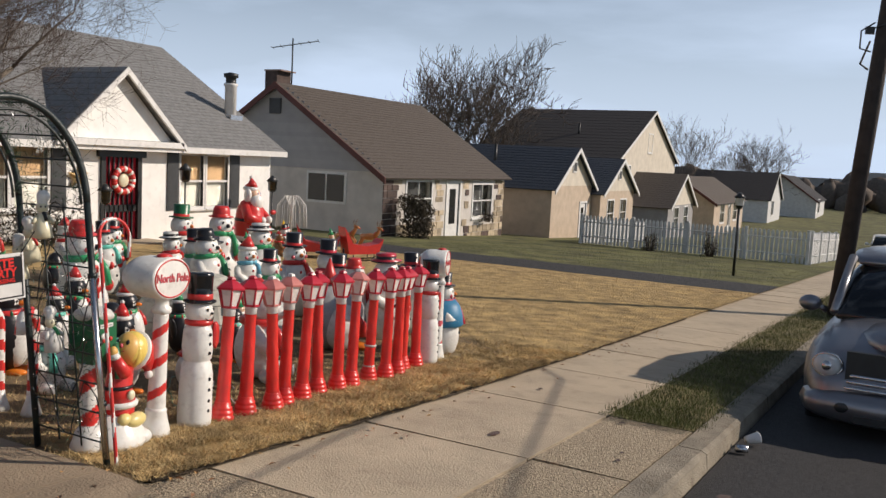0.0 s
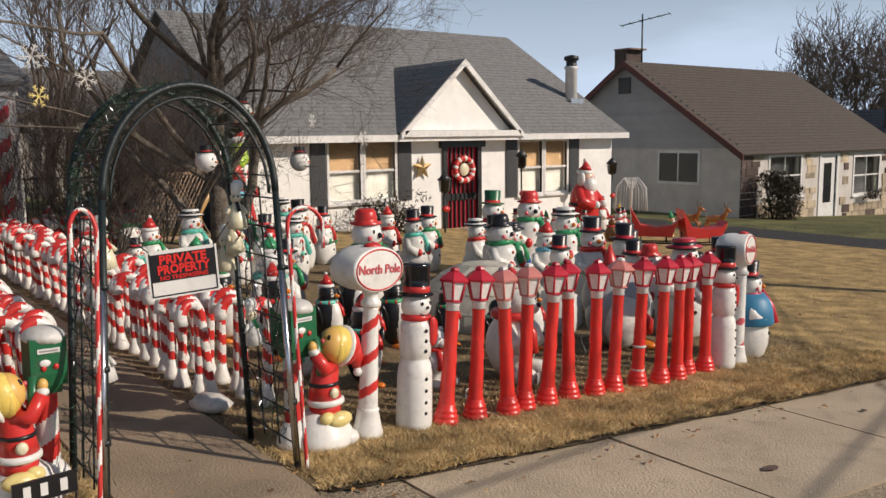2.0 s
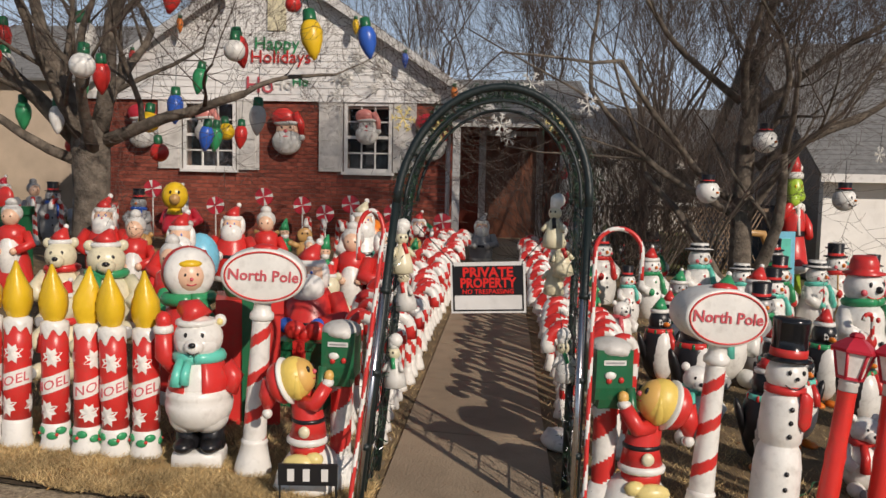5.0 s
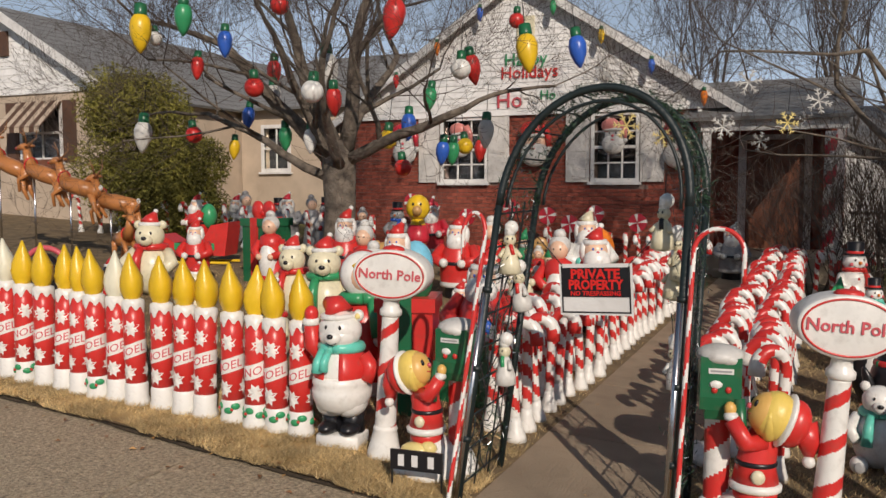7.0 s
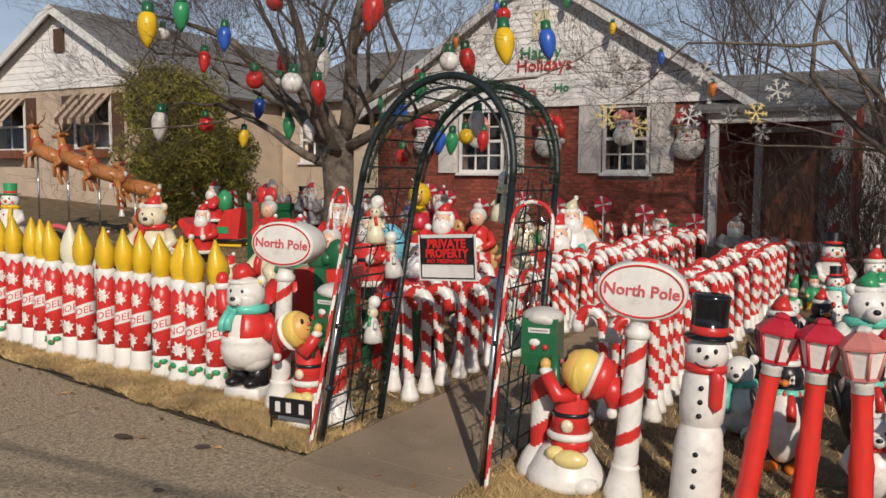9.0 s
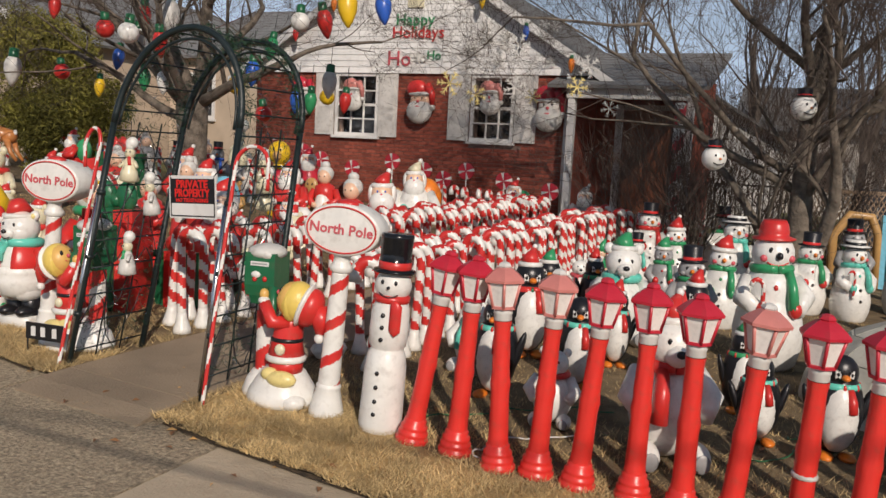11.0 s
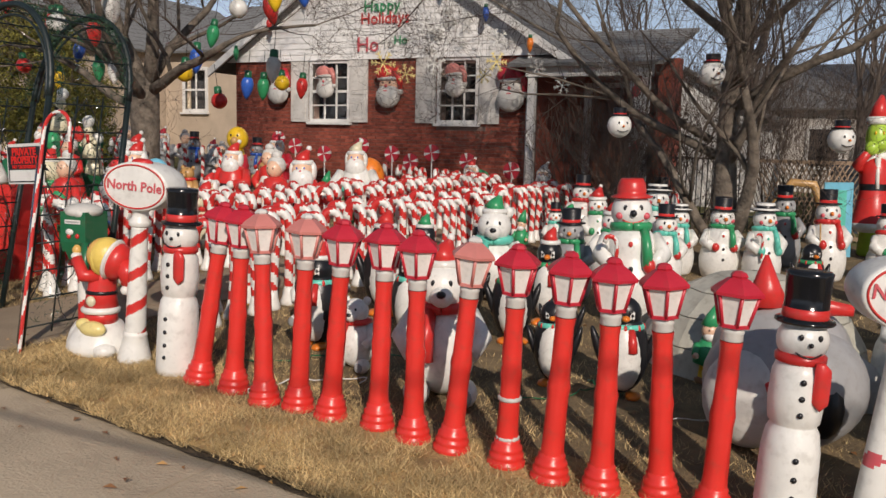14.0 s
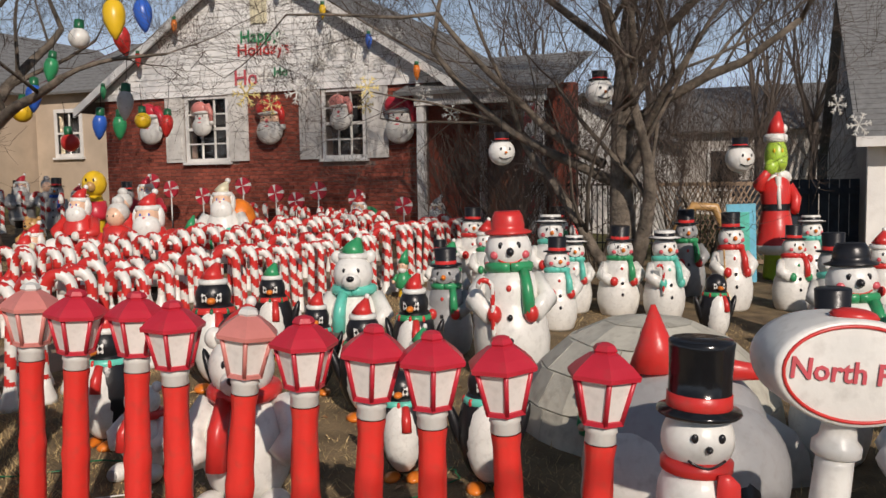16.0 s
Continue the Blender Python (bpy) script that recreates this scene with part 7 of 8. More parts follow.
stand(bear("white", "teal"), "polar_bear_figure", -5.35, 4.55, "small white seated bear behind the sign", "bear figure", "bear figures", 0, 0.52)
for x, y, h, hat in ((-5.19, 6.30, 0.5, ""), (-5.23, 6.68, 0.58, ""), (-4.95, 4.85, 0.60, "red"), (-6.2, 5.27, 0.56, "red"), (-5.9, 5.75, 0.60, "red"), (-6.6, 5.75, 0.66, "red"), (-5.5, 5.2, 0.6, ""), (-6.0, 4.7, 0.7, "red"), (-6.8, 4.6, 0.62, "green"), (-7.5, 4.8, 0.6, "red"), (-5.7, 6.15, 0.52, "green"), (-9.0, 7.4, 0.6, "")):
    stand(penguin(random.choice(("green", "red", "teal")), hat), "penguin_figure", x, y, "black and white plastic penguin with orange feet" + (" and a pointed cap" if hat else " and a plaid scarf"), "penguin", "penguin figures", random.uniform(0, 35), h)
bigp = MB().ball((0, 0, 0.36), (0.34, 0.42, 0.37), "grey", 24, 16).ball((0.17, -0.17, 0.30), (0.20, 0.25, 0.28), "oldwhite", 18, 12).ball((-0.10, -0.02, 0.52), (0.30, 0.36, 0.30), "grey", 20, 12)
bigp.ball((0.22, 0.18, 0.30), (0.10, 0.10, 0.17), "black", 12, 8).ball((0.30, 0.05, 0.05), (0.16, 0.11, 0.05), "orange", 12, 7).tube([(0.30, -0.10, 0.42), (0.36, 0.0, 0.30), (0.34, 0.02, 0.18)], [0.05, 0.06, 0.06], "red", 9)
bigp.tube([(-0.05, -0.12, 0.78), (-0.05, -0.13, 0.90), (-0.05, -0.14, 1.06)], [0.12, 0.07, 0.01], "red", 12).tube([(-0.05, 0.0, 0.80), (0.02, 0.30, 0.80)], [0.07, 0.03], "red", 10)
stand(bigp, "penguin_figure", -4.95, 7.52, "very large round grey and white plastic penguin", "penguin", "penguin figures", 10, 0.86)
stand(elf(), "elf_figure", -5.79, 7.04, "small green elf with a red pointed hat", "elf", "elf figures", 25, 0.5)
igloo = thing("igloo", "weathered off-white plastic igloo with block joints", "igloo", at=pose(-6.45, 7.2, gz(7.2) - 0.006, 0, 0, 35))
for j in range(5):
    g0, g1 = j * 0.31 + 0.007, (j + 1) * 0.31 - 0.007
    z0, z1, r0, r1 = 0.62 * math.sin(g0), 0.62 * math.sin(g1), 0.72 * math.cos(g0), 0.72 * math.cos(g1)
    m_ = max(5, 14 - 3 * j)
    for k in range(m_):
        a, b = 2 * math.pi * (k + 0.5 * (j % 2) + 0.008) / m_, 2 * math.pi * (k + 0.5 * (j % 2) + 0.992) / m_
        am = (a + b) / 2
        vs = []
        for q in (1.0, 0.9):
            for r, z in ((r0, z0), (r1, z1)):
                vs += [(q * r * math.cos(t), q * r * math.sin(t), z) for t in (a, am, b)]
        part("block", MB().add(vs, [(0, 1, 4, 3), (1, 2, 5, 4), (6, 9, 10, 7), (7, 10, 11, 8), (0, 3, 9, 6), (2, 8, 11, 5), (3, 4, 10, 9), (4, 5, 11, 10), (0, 6, 7, 1), (1, 7, 8, 2)], "iglooshell", False), igloo)
part("shell", MB().lathe([(0.69 * math.cos(0.1 * i), 0.595 * math.sin(0.1 * i)) for i in range(16)], "blackmetal", 24), igloo)
part("entrance", MB().tube([(0.6, 0, 0.0), (0.95, 0, 0.0)], [0.34, 0.32], "oldwhite", 16), igloo)
tall = MB().lathe([(0.16, 0), (0.20, 0.04), (0.17, 0.30), (0.34, 0.34), (0.36, 0.42), (0.30, 0.44), (0.22, 0.82), (0.225, 0.90), (0.24, 1.1), (0.12, 1.30)], ["lime", "lime", "white", "white", "red", "red", "black", "red", "red"], 20)
tall.tube([(0.18, 0.0, 1.22), (0.215, 0.0, 1.0), (0.225, 0.01, 0.84)], [0.05, 0.035, 0.03], "white", 10).tube([(0.11 * math.cos(a), 0.19 * math.sin(a), 1.22 + 0.02 * math.sin(3 * a)) for a in [i * 0.3307 for i in range(20)]], 0.06, "white", 8)
tall.ball((0.03, 0, 1.45), (0.18, 0.18, 0.24), "lime", 16, 10).ball((0.15, 0.02, 1.38), (0.11, 0.13, 0.09), "lime", 12, 8)
tall.tube([(0.05, -0.22, 1.10), (0.18, -0.32, 1.12), (0.24, -0.16, 1.28)], [0.08, 0.075, 0.06], "red", 10).ball((0.25, -0.12, 1.33), (0.08, 0.11, 0.09), "lime", 10, 7).tube([(0.02, 0.20, 1.10), (0.06, 0.30, 0.95), (0.18, 0.25, 0.82)], [0.08, 0.085, 0.07], "red", 10)
tall.lathe([(0.16, 1.62), (0.185, 1.64), (0.185, 1.70), (0.15, 1.72)], "white", 16).tube([(0, 0, 1.70), (0.0, 0.02, 1.84), (-0.02, 0.05, 1.98)], [0.145, 0.11, 0.03], "red", 14).ball((0.0, 0.13, 1.78), 0.055, "white", 9, 6)
eyes(tall, 0.195, 1.52, 0.06, 0.02, "yellow")
stand(tall, "tall_coat_figure", -13.8, 7.9, "tall figure in red fur-trimmed coat with bright green head and cap", "figurine", rz=12, s=1.12).scale = (0.86, 0.82, 1.12)
play = MB()
play.tube([(0, -0.3, 0), (0, -0.3, 0.7), (0, -0.1, 0.98), (0, 0.15, 0.95), (0, 0.25, 0.7), (0, 0.25, 0)], 0.06, "tan", 10)
play.box(-0.05, 0.28, 0, 0.05, 0.62, 0.98, "sky").box(0.05, 0.36, 0.1, 0.08, 0.54, 0.88, "teal")
stand(play, "play_panel", -12.9, 7.05, "toddler play frame of tan and turquoise plastic", "play frame", rz=10)
lf = thing("lattice_fence", "tan crossed lattice panel behind the play frame", "fence")
for i in range(19):
    u = 6.35 + i * 0.075
    for s in (-1, 1):
        part("slat", MB().tube([(-15.6 + 0.012 * s, u - s * 0.32, gz(7) + 0.0), (-15.6 + 0.012 * s, u + s * 0.32, gz(7) + 1.22)], 0.014, "fencewood", 4), lf)
for z in (0.0, 1.2):
    part("rail", MB().box(-15.63, 6.0, gz(7) + z - 0.02, -15.57, 8.05, gz(7) + z + 0.04, "fencewood"), lf)
bf = thing("board_fence", "dark weathered board fence between the houses", "fence")
for i in range(13):
    part("board", MB().box(-17.4, 7.2 + i * 0.155, gz(7) - 0.3, -17.36, 7.34 + i * 0.155, gz(7) + 1.25, "roofblue"), bf)
for i in range(2):
    part("rail", MB().box(-17.36, 7.2, gz(7) + 0.2 + i * 0.8, -17.32, 9.2, gz(7) + 0.3 + i * 0.8, "roofblue"), bf)
rf = thing("iron_fence", "low black iron railing beside the porch", "fence")
for i in range(17):
    part("bar", MB().tube([(-15.2, 4.75 + i * 0.085, gz(5) - 0.05), (-15.2, 4.75 + i * 0.085, gz(5) + 1.15)], 0.011, "blackmetal", 5), rf)
for z in (0.2, 1.12):
    part("rail", MB().tube([(-15.2, 4.65, gz(5) + z), (-15.2, 6.2, gz(5) + z)], 0.016, "blackmetal", 5), rf)
shed = thing("white_garage", "white clapboard garage with a gable, behind the yard", "garage")
part("wall", MB().box(-25.0, 2.6, -0.6, -20.0, 5.65, 2.05, "whitewall").prism([(2.6, 2.05), (5.65, 2.05), (4.1, 2.95)], -25.0, -20.0, "x", "whitewall"), shed)
boards(shed, -19.99, lambda z: (2.6, 5.65), -0.2, 2.05, 0.15, "siding")
sr = MB()
lap_roof(sr, (-19.75, 5.9, 1.94), (-25.2, 5.9, 1.94), (-19.75, 4.1, 3.02), (-25.2, 4.1, 3.02), 12, "roofgrey")
lap_roof(sr, (-19.75, 2.3, 1.94), (-25.2, 2.3, 1.94), (-19.75, 4.1, 3.02), (-25.2, 4.1, 3.02), 12, "roofgrey")
part("roof", sr, shed)
yh = thing("back_house", "pale grey-green house beyond the back yards", "house")
part("wall", MB().box(-38, 4.0, -1, -31, 15.5, 2.7, "stucco"), yh)
sr = MB()
lap_roof(sr, (-30.6, 3.6, 2.65), (-30.6, 15.9, 2.65), (-34.5, 3.6, 4.4), (-34.5, 15.9, 4.4), 16, "roofgrey")
lap_roof(sr, (-38.4, 3.6, 2.65), (-38.4, 15.9, 2.65), (-34.5, 3.6, 4.4), (-34.5, 15.9, 4.4), 16, "roofgrey")
part("roof", sr, yh)
for a in (6.0, 9.2, 12.4):
    w = part("window", MB().box(-31.0, a - 0.1, 0.7, -30.94, a + 1.0, 2.1, "trim"), yh)
    part("pane", MB().box(-30.94, a, 0.8, -30.93, a + 0.9, 2.0, "carglass"), w)

# left of the path
SG = "santa and lady figures in the yard"
for x, y, h, mk, lab, nm, cat in (
        (-8.6, -1.7, 0.95, lambda: lady(), "plastic lady in red dress and white apron", "lady_figure", "figurine"),
        (-8.95, -0.9, 1.02, lambda: santa(), "large plastic santa in red suit", "santa_figure", "santa"),
        (-7.7, 0.45, 1.0, lambda: santa(bag="sky"), "plastic santa carrying a light blue sack", "santa_figure", "santa"),
        (-8.16, -0.22, 0.96, lambda: lady(), "plastic lady with white hair and red dress", "lady_figure", "figurine"),
        (-8.3, 1.90, 1.0, lambda: lady(), "plastic lady in red with white apron", "lady_figure", "figurine"),
        (-8.36, 2.27, 1.05, lambda: santa(), "round-bellied plastic santa in red suit", "santa_figure", "santa"),
        (-10.35, 1.68, 1.12, lambda: santa("white", "white", "cream", "orange"), "faded white plastic santa with an orange sack", "santa_figure", "santa"),
        (-9.43, 0.33, 1.0, lambda: santa(), "plastic santa holding a toy", "santa_figure", "santa"),
        (-9.86, 0.62, 1.0, lambda: lady(), "plastic lady with piled white hair", "lady_figure", "figurine"),
        (-6.0, 2.02, 0.98, lambda: santa(mitt="blue"), "plastic santa with a long white beard and blue mittens", "santa_figure", "santa"),
        (-5.2, 1.47, 1.0, lambda: hood_child(), "plastic child in a fur-trimmed red hood and green scarf", "child_figure", "figurine"),
        (-6.4, 0.85, 0.92, lambda: lady("red", "oldwhite", "green"), "plastic lady in red with a green apron", "lady_figure", "figurine"),
        (-8.5, -2.75, 0.78, lambda: santa(), "small plastic santa in red suit", "santa_figure", "santa"),
        (-7.6, 1.6, 0.75, lambda: santa("red", "white", "red", "white"), "plastic santa with a white sack", "santa_figure", "santa"),
        (-12.9, -1.6, 1.05, lambda: santa("dkred", "oldwhite", "dkred"), "dark weathered santa near the tree", "santa_figure", "santa"),
        (-13.2, 2.05, 0.9, lambda: santa("red", "white", "red", "green"), "plastic santa by the porch corner", "santa_figure", "santa"),
        # grey coat and hat: porch-side shade put into the colours
        (-14.0, 3.0, 0.9, lambda: santa("grey", "oldwhite", "grey"), "plastic santa on the porch side, coloured grey for shade", "santa_figure", "santa"),
        (-13.0, 4.6, 0.8, lambda: santa(), "plastic santa near the porch", "santa_figure", "santa"),
        (-13.6, 16.2, 1.75, lambda: santa(), "tall plastic santa on the neighbour's lawn", "santa_figure", "santa")):
    stand(mk(), nm, x, y, lab, cat, SG, random.uniform(-5, 30), h)
for x, y, h in ((-10.7, -0.15, 0.82), (-12.0, 0.55, 0.72), (-12.5, 2.1, 0.65), (-9.9, 0.75, 0.62), (-13.4, -0.4, 0.7)):
    stand(gingerbread(), "gingerbread_figure", x, y, "flat tan gingerbread figure with dark eyes", "figurine", "gingerbread figures", random.uniform(0, 25), h)
for x, y, h in ((-11.8, 2.15, 0.62), (-10.3, 1.2, 0.7), (-9.3, 2.2, 0.6), (-10.6, 4.45, 0.55), (-9.6, 4.35, 0.55), (-12.6, 0.1, 0.7), (-10.6, 2.2, 0.6)):
    stand(elf(), "elf_figure", x, y, "green-suited plastic elf with a pointed hat", "elf", "elf figures", random.uniform(0, 40), h)
for x, y, h, fur, sc in ((-7.0, -0.3, 0.80, "cream", "red"), (-6.77, 0.18, 0.84, "cream", "green"), (-7.3, -2.35, 0.88, "cream", "red"), (-9.9, -0.9, 0.6, "tan", "red"), (-6.3, -0.9, 0.55, "cream", "red")):
    stand(bear(fur, sc, "red" if fur == "cream" else ""), "teddy_figure", x, y, "cream plastic teddy bear in a red cap and scarf" if fur == "cream" else "tan plastic teddy bear", "bear figure", "teddy figures", random.uniform(0, 35), h)
for x, y, w, h, a, b in ((-5.0, 1.90, 0.34, 0.86, "red", "dkgreen"), (-5.4, 2.15, 0.3, 0.5, "dkgreen", "red"), (-9.05, -2.1, 0.42, 0.95, "dkgreen", "red"), (-8.4, 1.15, 0.34, 0.4, "dkgreen", "red")):
    g = thing("gift_box", "plastic gift box in red and green with a large bow", "gift", "gift boxes", at=pose(x, y, gz(y) - 0.01, 0, 0, random.uniform(-10, 25)))
    part("box", MB().box(-w / 2, -w / 2, 0, w / 2, w / 2, h * 0.75, a), g)
    part("lid", MB().box(-w * 0.55, -w * 0.55, h * 0.75, w * 0.55, w * 0.55, h * 0.85, a), g)
    part("ribbon", MB().box(-w * 0.56, -w * 0.13, 0.01, w * 0.56, w * 0.13, h * 0.86, b), g)
    part("bow", MB().ball((0.05, w * 0.22, h * 0.95), (0.05, w * 0.24, h * 0.13), b, 12, 8).ball((0.05, -w * 0.22, h * 0.95), (0.05, w * 0.24, h * 0.13), b, 12, 8).ball((0.05, 0, h * 0.92), 0.05, b, 8, 6), g)
lion = MB().lathe([(0.14, 0), (0.15, 0.04), (0.10, 0.3), (0.14, 0.5), (0.08, 0.7)], "yellow", 14).ball((0.02, 0, 0.83), (0.14, 0.16, 0.16), "yellow", 14, 9).ball((0.12, 0, 0.80), (0.08, 0.07, 0.07), "tan", 10, 7)
eyes(lion, 0.16, 0.88, 0.05, 0.015)
lion.lathe([(0.15, 0.40), (0.16, 0.45), (0.13, 0.62)], "dkred", 14)
stand(lion, "toy_figure", -11.1, -1.0, "yellow plastic toy animal in a red waistcoat", "figurine", rz=20, s=1.15)
for i, (x, y, z, rx) in enumerate(((-9.0, -6.8, 1.36, 18), (-9.05, -6.15, 1.26, 14), (-9.1, -5.5, 1.10, 10), (-9.3, -4.95, 0.90, 5))):
    d = new("reindeer_figure", deer().mesh("reindeer_figure"))
    d.matrix_basis = pose(x, y, gz(y) + z - 0.62, 0, 0, -80) @ pose(0, 0, 0, 0, -rx, 0) @ Matrix.Diagonal((0.85, 0.85, 0.85, 1))
    tagged(d, "brown plastic reindeer held up on a metal pole", "reindeer", "flying reindeer team")
    tagged(part("support_pole", MB().tube([(x, y, gz(y) - 0.05), (x, y, gz(y) + z - 0.10)], 0.016, "chrome", 6)), "thin metal pole under a reindeer", "pole", "reindeer poles")
stand(deer(), "reindeer_figure", -8.3, -3.7, "standing brown plastic reindeer", "reindeer", "flying reindeer team", 60, 0.72)
sl = thing("sleigh", "red plastic sleigh with green trim and curled runners", "sleigh", at=pose(-9.95, -3.9, gz(-3.9), 0, 0, -75))
part("body", MB().prism([(-0.45, 0.12), (0.40, 0.12), (0.55, 0.35), (0.50, 0.42), (0.30, 0.30), (-0.1, 0.30), (-0.25, 0.55), (-0.52, 0.60)], -0.22, 0.22, "y", "red"), sl)
part("trim", MB().box(-0.3, -0.23, 0.2, 0.3, 0.23, 0.3, "green"), sl)
for s in (-1, 1):
    part("runner", MB().tube([(-0.5, s * 0.2, 0.02), (0.45, s * 0.2, 0.02), (0.62, s * 0.2, 0.1), (0.66, s * 0.2, 0.24), (0.58, s * 0.2, 0.3)], 0.02, "yellow", 7), sl)
ss = santa("red", "white", "red", "green").mesh("santa_figure")
o = new("santa_figure", ss)
o.matrix_basis = pose(-9.95, -3.95, gz(-3.9) + 0.26, 0, 0, -30) @ Matrix.Diagonal((0.75, 0.75, 0.75, 1))
tagged(o, "plastic santa seated in the red sleigh", "santa", SG)
pen = MB().tube([(0, 0.3 * math.cos(a), 0.32 + 0.3 * math.sin(a)) for a in [math.pi * i / 14 for i in range(15)]], 0.035, "pink", 10).ball((0, 0, 0.3), (0.14, 0.2, 0.26), "black", 14, 9).ball((0.07, 0, 0.3), (0.1, 0.14, 0.2), "white", 12, 8)
eyes(pen, 0.14, 0.42, 0.06, 0.02)
pen.lathe([(0.3, 0), (0.3, 0.05), (0.2, 0.06)], "oldwhite", 16)
stand(pen, "penguin_figure", -6.5, -3.0, "plastic penguin standing in a rounded snow doorway", "penguin", "penguin figures", 25, 0.85)
gh = snowman("top", "green", "red", "yellow")
stand(gh, "snowman_figure", -7.3, -5.0, "plastic snowman in a green hat", "snowman", SM, 25, 0.86)
for i in range(15):
    y = -8.4 + i * 0.42
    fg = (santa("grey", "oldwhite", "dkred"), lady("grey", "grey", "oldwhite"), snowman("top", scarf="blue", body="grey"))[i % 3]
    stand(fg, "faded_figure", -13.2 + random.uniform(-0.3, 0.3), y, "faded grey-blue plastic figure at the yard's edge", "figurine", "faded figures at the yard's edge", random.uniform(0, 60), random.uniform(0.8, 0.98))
for i, (x, y) in enumerate(((-7.2, 1.9), (-7.0, 1.4), (-5.95, 1.1), (-5.4, -0.2), (-6.0, -1.6), (-5.5, 0.5), (-8.9, 0.9), (-9.2, 1.6), (-10.8, 0.9))):
    mk = (bear("cream", "red", "red"), santa(), snowman("cone", "red", scarf="green"), lady(), penguin("red", "red"))[i % 5]
    stand(mk, ("teddy_figure", "santa_figure", "snowman_figure", "lady_figure", "penguin_figure")[i % 5], x, y, "small plastic Christmas figure in red and white", "figurine", "small figures behind the candles", random.uniform(-10, 30), random.uniform(0.5, 0.66))
for i in range(9):
    y = -2.6 + i * 0.6
    lp = thing("lollipop", "red and white swirled lollipop stake at the brick wall", "lollipop", "lollipop stakes", at=pose(-14.2, y + 0.2 * math.sin(i * 5.0), gz(y) - 0.02 - 0.1 * (i % 3)))
    part("stick", MB().tube([(0, 0, 0), (0, 0, 0.8)], 0.012, "white", 6), lp)
    ring = [(0.15 * math.cos(2 * math.pi * k / 16), 0.9 + 0.15 * math.sin(2 * math.pi * k / 16)) for k in range(16)]
    disc = MB()
    disc.add([(s, u, w) for s in (0.02, -0.02) for u, w in ring] + [(0.026, 0, 0.9), (-0.026, 0, 0.9)],
             [f for k in range(16) for f in ((32, k, (k + 1) % 16), (33, 16 + (k + 1) % 16, 16 + k), (k, 16 + k, 16 + (k + 1) % 16, (k + 1) % 16))], [("dkred" if k % 4 else "white") for k in range(16) for f in range(3)], False)
    part("disc", disc, lp)

# neighbour's decorations
st = MB()
pts = [(0.0, 0.30 * (1 if k % 2 == 0 else 0.42) * math.sin(k * math.pi / 5), 0.30 * (1 if k % 2 == 0 else 0.42) * math.cos(k * math.pi / 5)) for k in range(10)]
st.add([(0.06, 0, 0)] + pts, [(0, 1 + k, 1 + (k + 1) % 10) for k in range(10)], "goldstar", False)
so = part("barn_star", st, at=pose(-16.12, 13.45, 1.0))
tagged(so, "dull gold metal barn star on the white wall", "star")
for y, h in ((15.75, 1.5), (19.0, 1.4), (13.4, 0.9)):
    q = thing("garden_lantern", "black wrought-iron lantern stand with red bows", "lantern", "lantern stands", at=pose(-15.2, y, gz(y)))
    part("stand", MB().tube([(0, 0, 0), (0, 0, h)], 0.02, "blackmetal", 6), q)
    part("lantern", MB().lathe([(0.07, h), (0.12, h + 0.05), (0.14, h + 0.28), (0.17, h + 0.3), (0.02, h + 0.45)], ["blackmetal", "carglass", "blackmetal", "blackmetal"], 6), q)
    part("bow", MB().ball((0.05, 0, h * 0.6), (0.06, 0.12, 0.07), "red", 8, 6), q)
fnt = thing("wire_tree", "white wire fountain-shaped light tree", "decoration", at=pose(-14.2, 18.6, gz(18.6)))
for k in range(16):
    a = k * 0.393
    part("wire", MB().tube([(0, 0, 0), (0.02 * math.cos(a), 0.02 * math.sin(a), 1.0), (0.18 * math.cos(a), 0.18 * math.sin(a), 1.35), (0.38 * math.cos(a), 0.38 * math.sin(a), 1.1), (0.42 * math.cos(a), 0.42 * math.sin(a), 0.5)], 0.008, "trim", 4), fnt)
for x, y, k in ((-12.6, 18.9, "red"), (-12.2, 19.4, "red"), (-12.4, 17.9, "orange"), (-12.7, 16.4, "yellow"), (-12.9, 14.6, "white"), (-13.1, 13.7, "black"), (-13.0, 16.9, "white")):
    stand((deer() if k == "red" else elf() if k == "orange" else snowman("top", scarf="red")), "lawn_figure", x, y, "small plastic figure on the neighbour's lawn", "figurine", "figures on the neighbour's lawn", random.uniform(0, 60), 0.66)


for x, y, rz in ((-11.6, 16.3, 40), (-10.9, 17.0, 60)):
    c = thing("lawn_sleigh", "small red wooden sleigh on the neighbour's lawn", "sleigh", "sleighs on the neighbour's lawn", at=pose(x, y, gz(y), 0, 0, rz))
    part("body", MB().prism([(-0.4, 0.16), (0.36, 0.16), (0.48, 0.50), (0.36, 0.40), (0.05, 0.34), (-0.30, 0.40), (-0.52, 0.78)], -0.2, 0.2, "y", "red"), c)
    for s in (-1, 1):
        part("runner", MB().tube([(-0.5, s * 0.17, 0.02), (0.4, s * 0.17, 0.02), (0.56, s * 0.17, 0.12), (0.55, s * 0.17, 0.26)], 0.016, "blackmetal", 6), c)
        for xx in (-0.28, 0.25):
            part("strut", MB().tube([(xx, s * 0.17, 0.02), (xx, s * 0.17, 0.18)], 0.012, "blackmetal", 5), c)
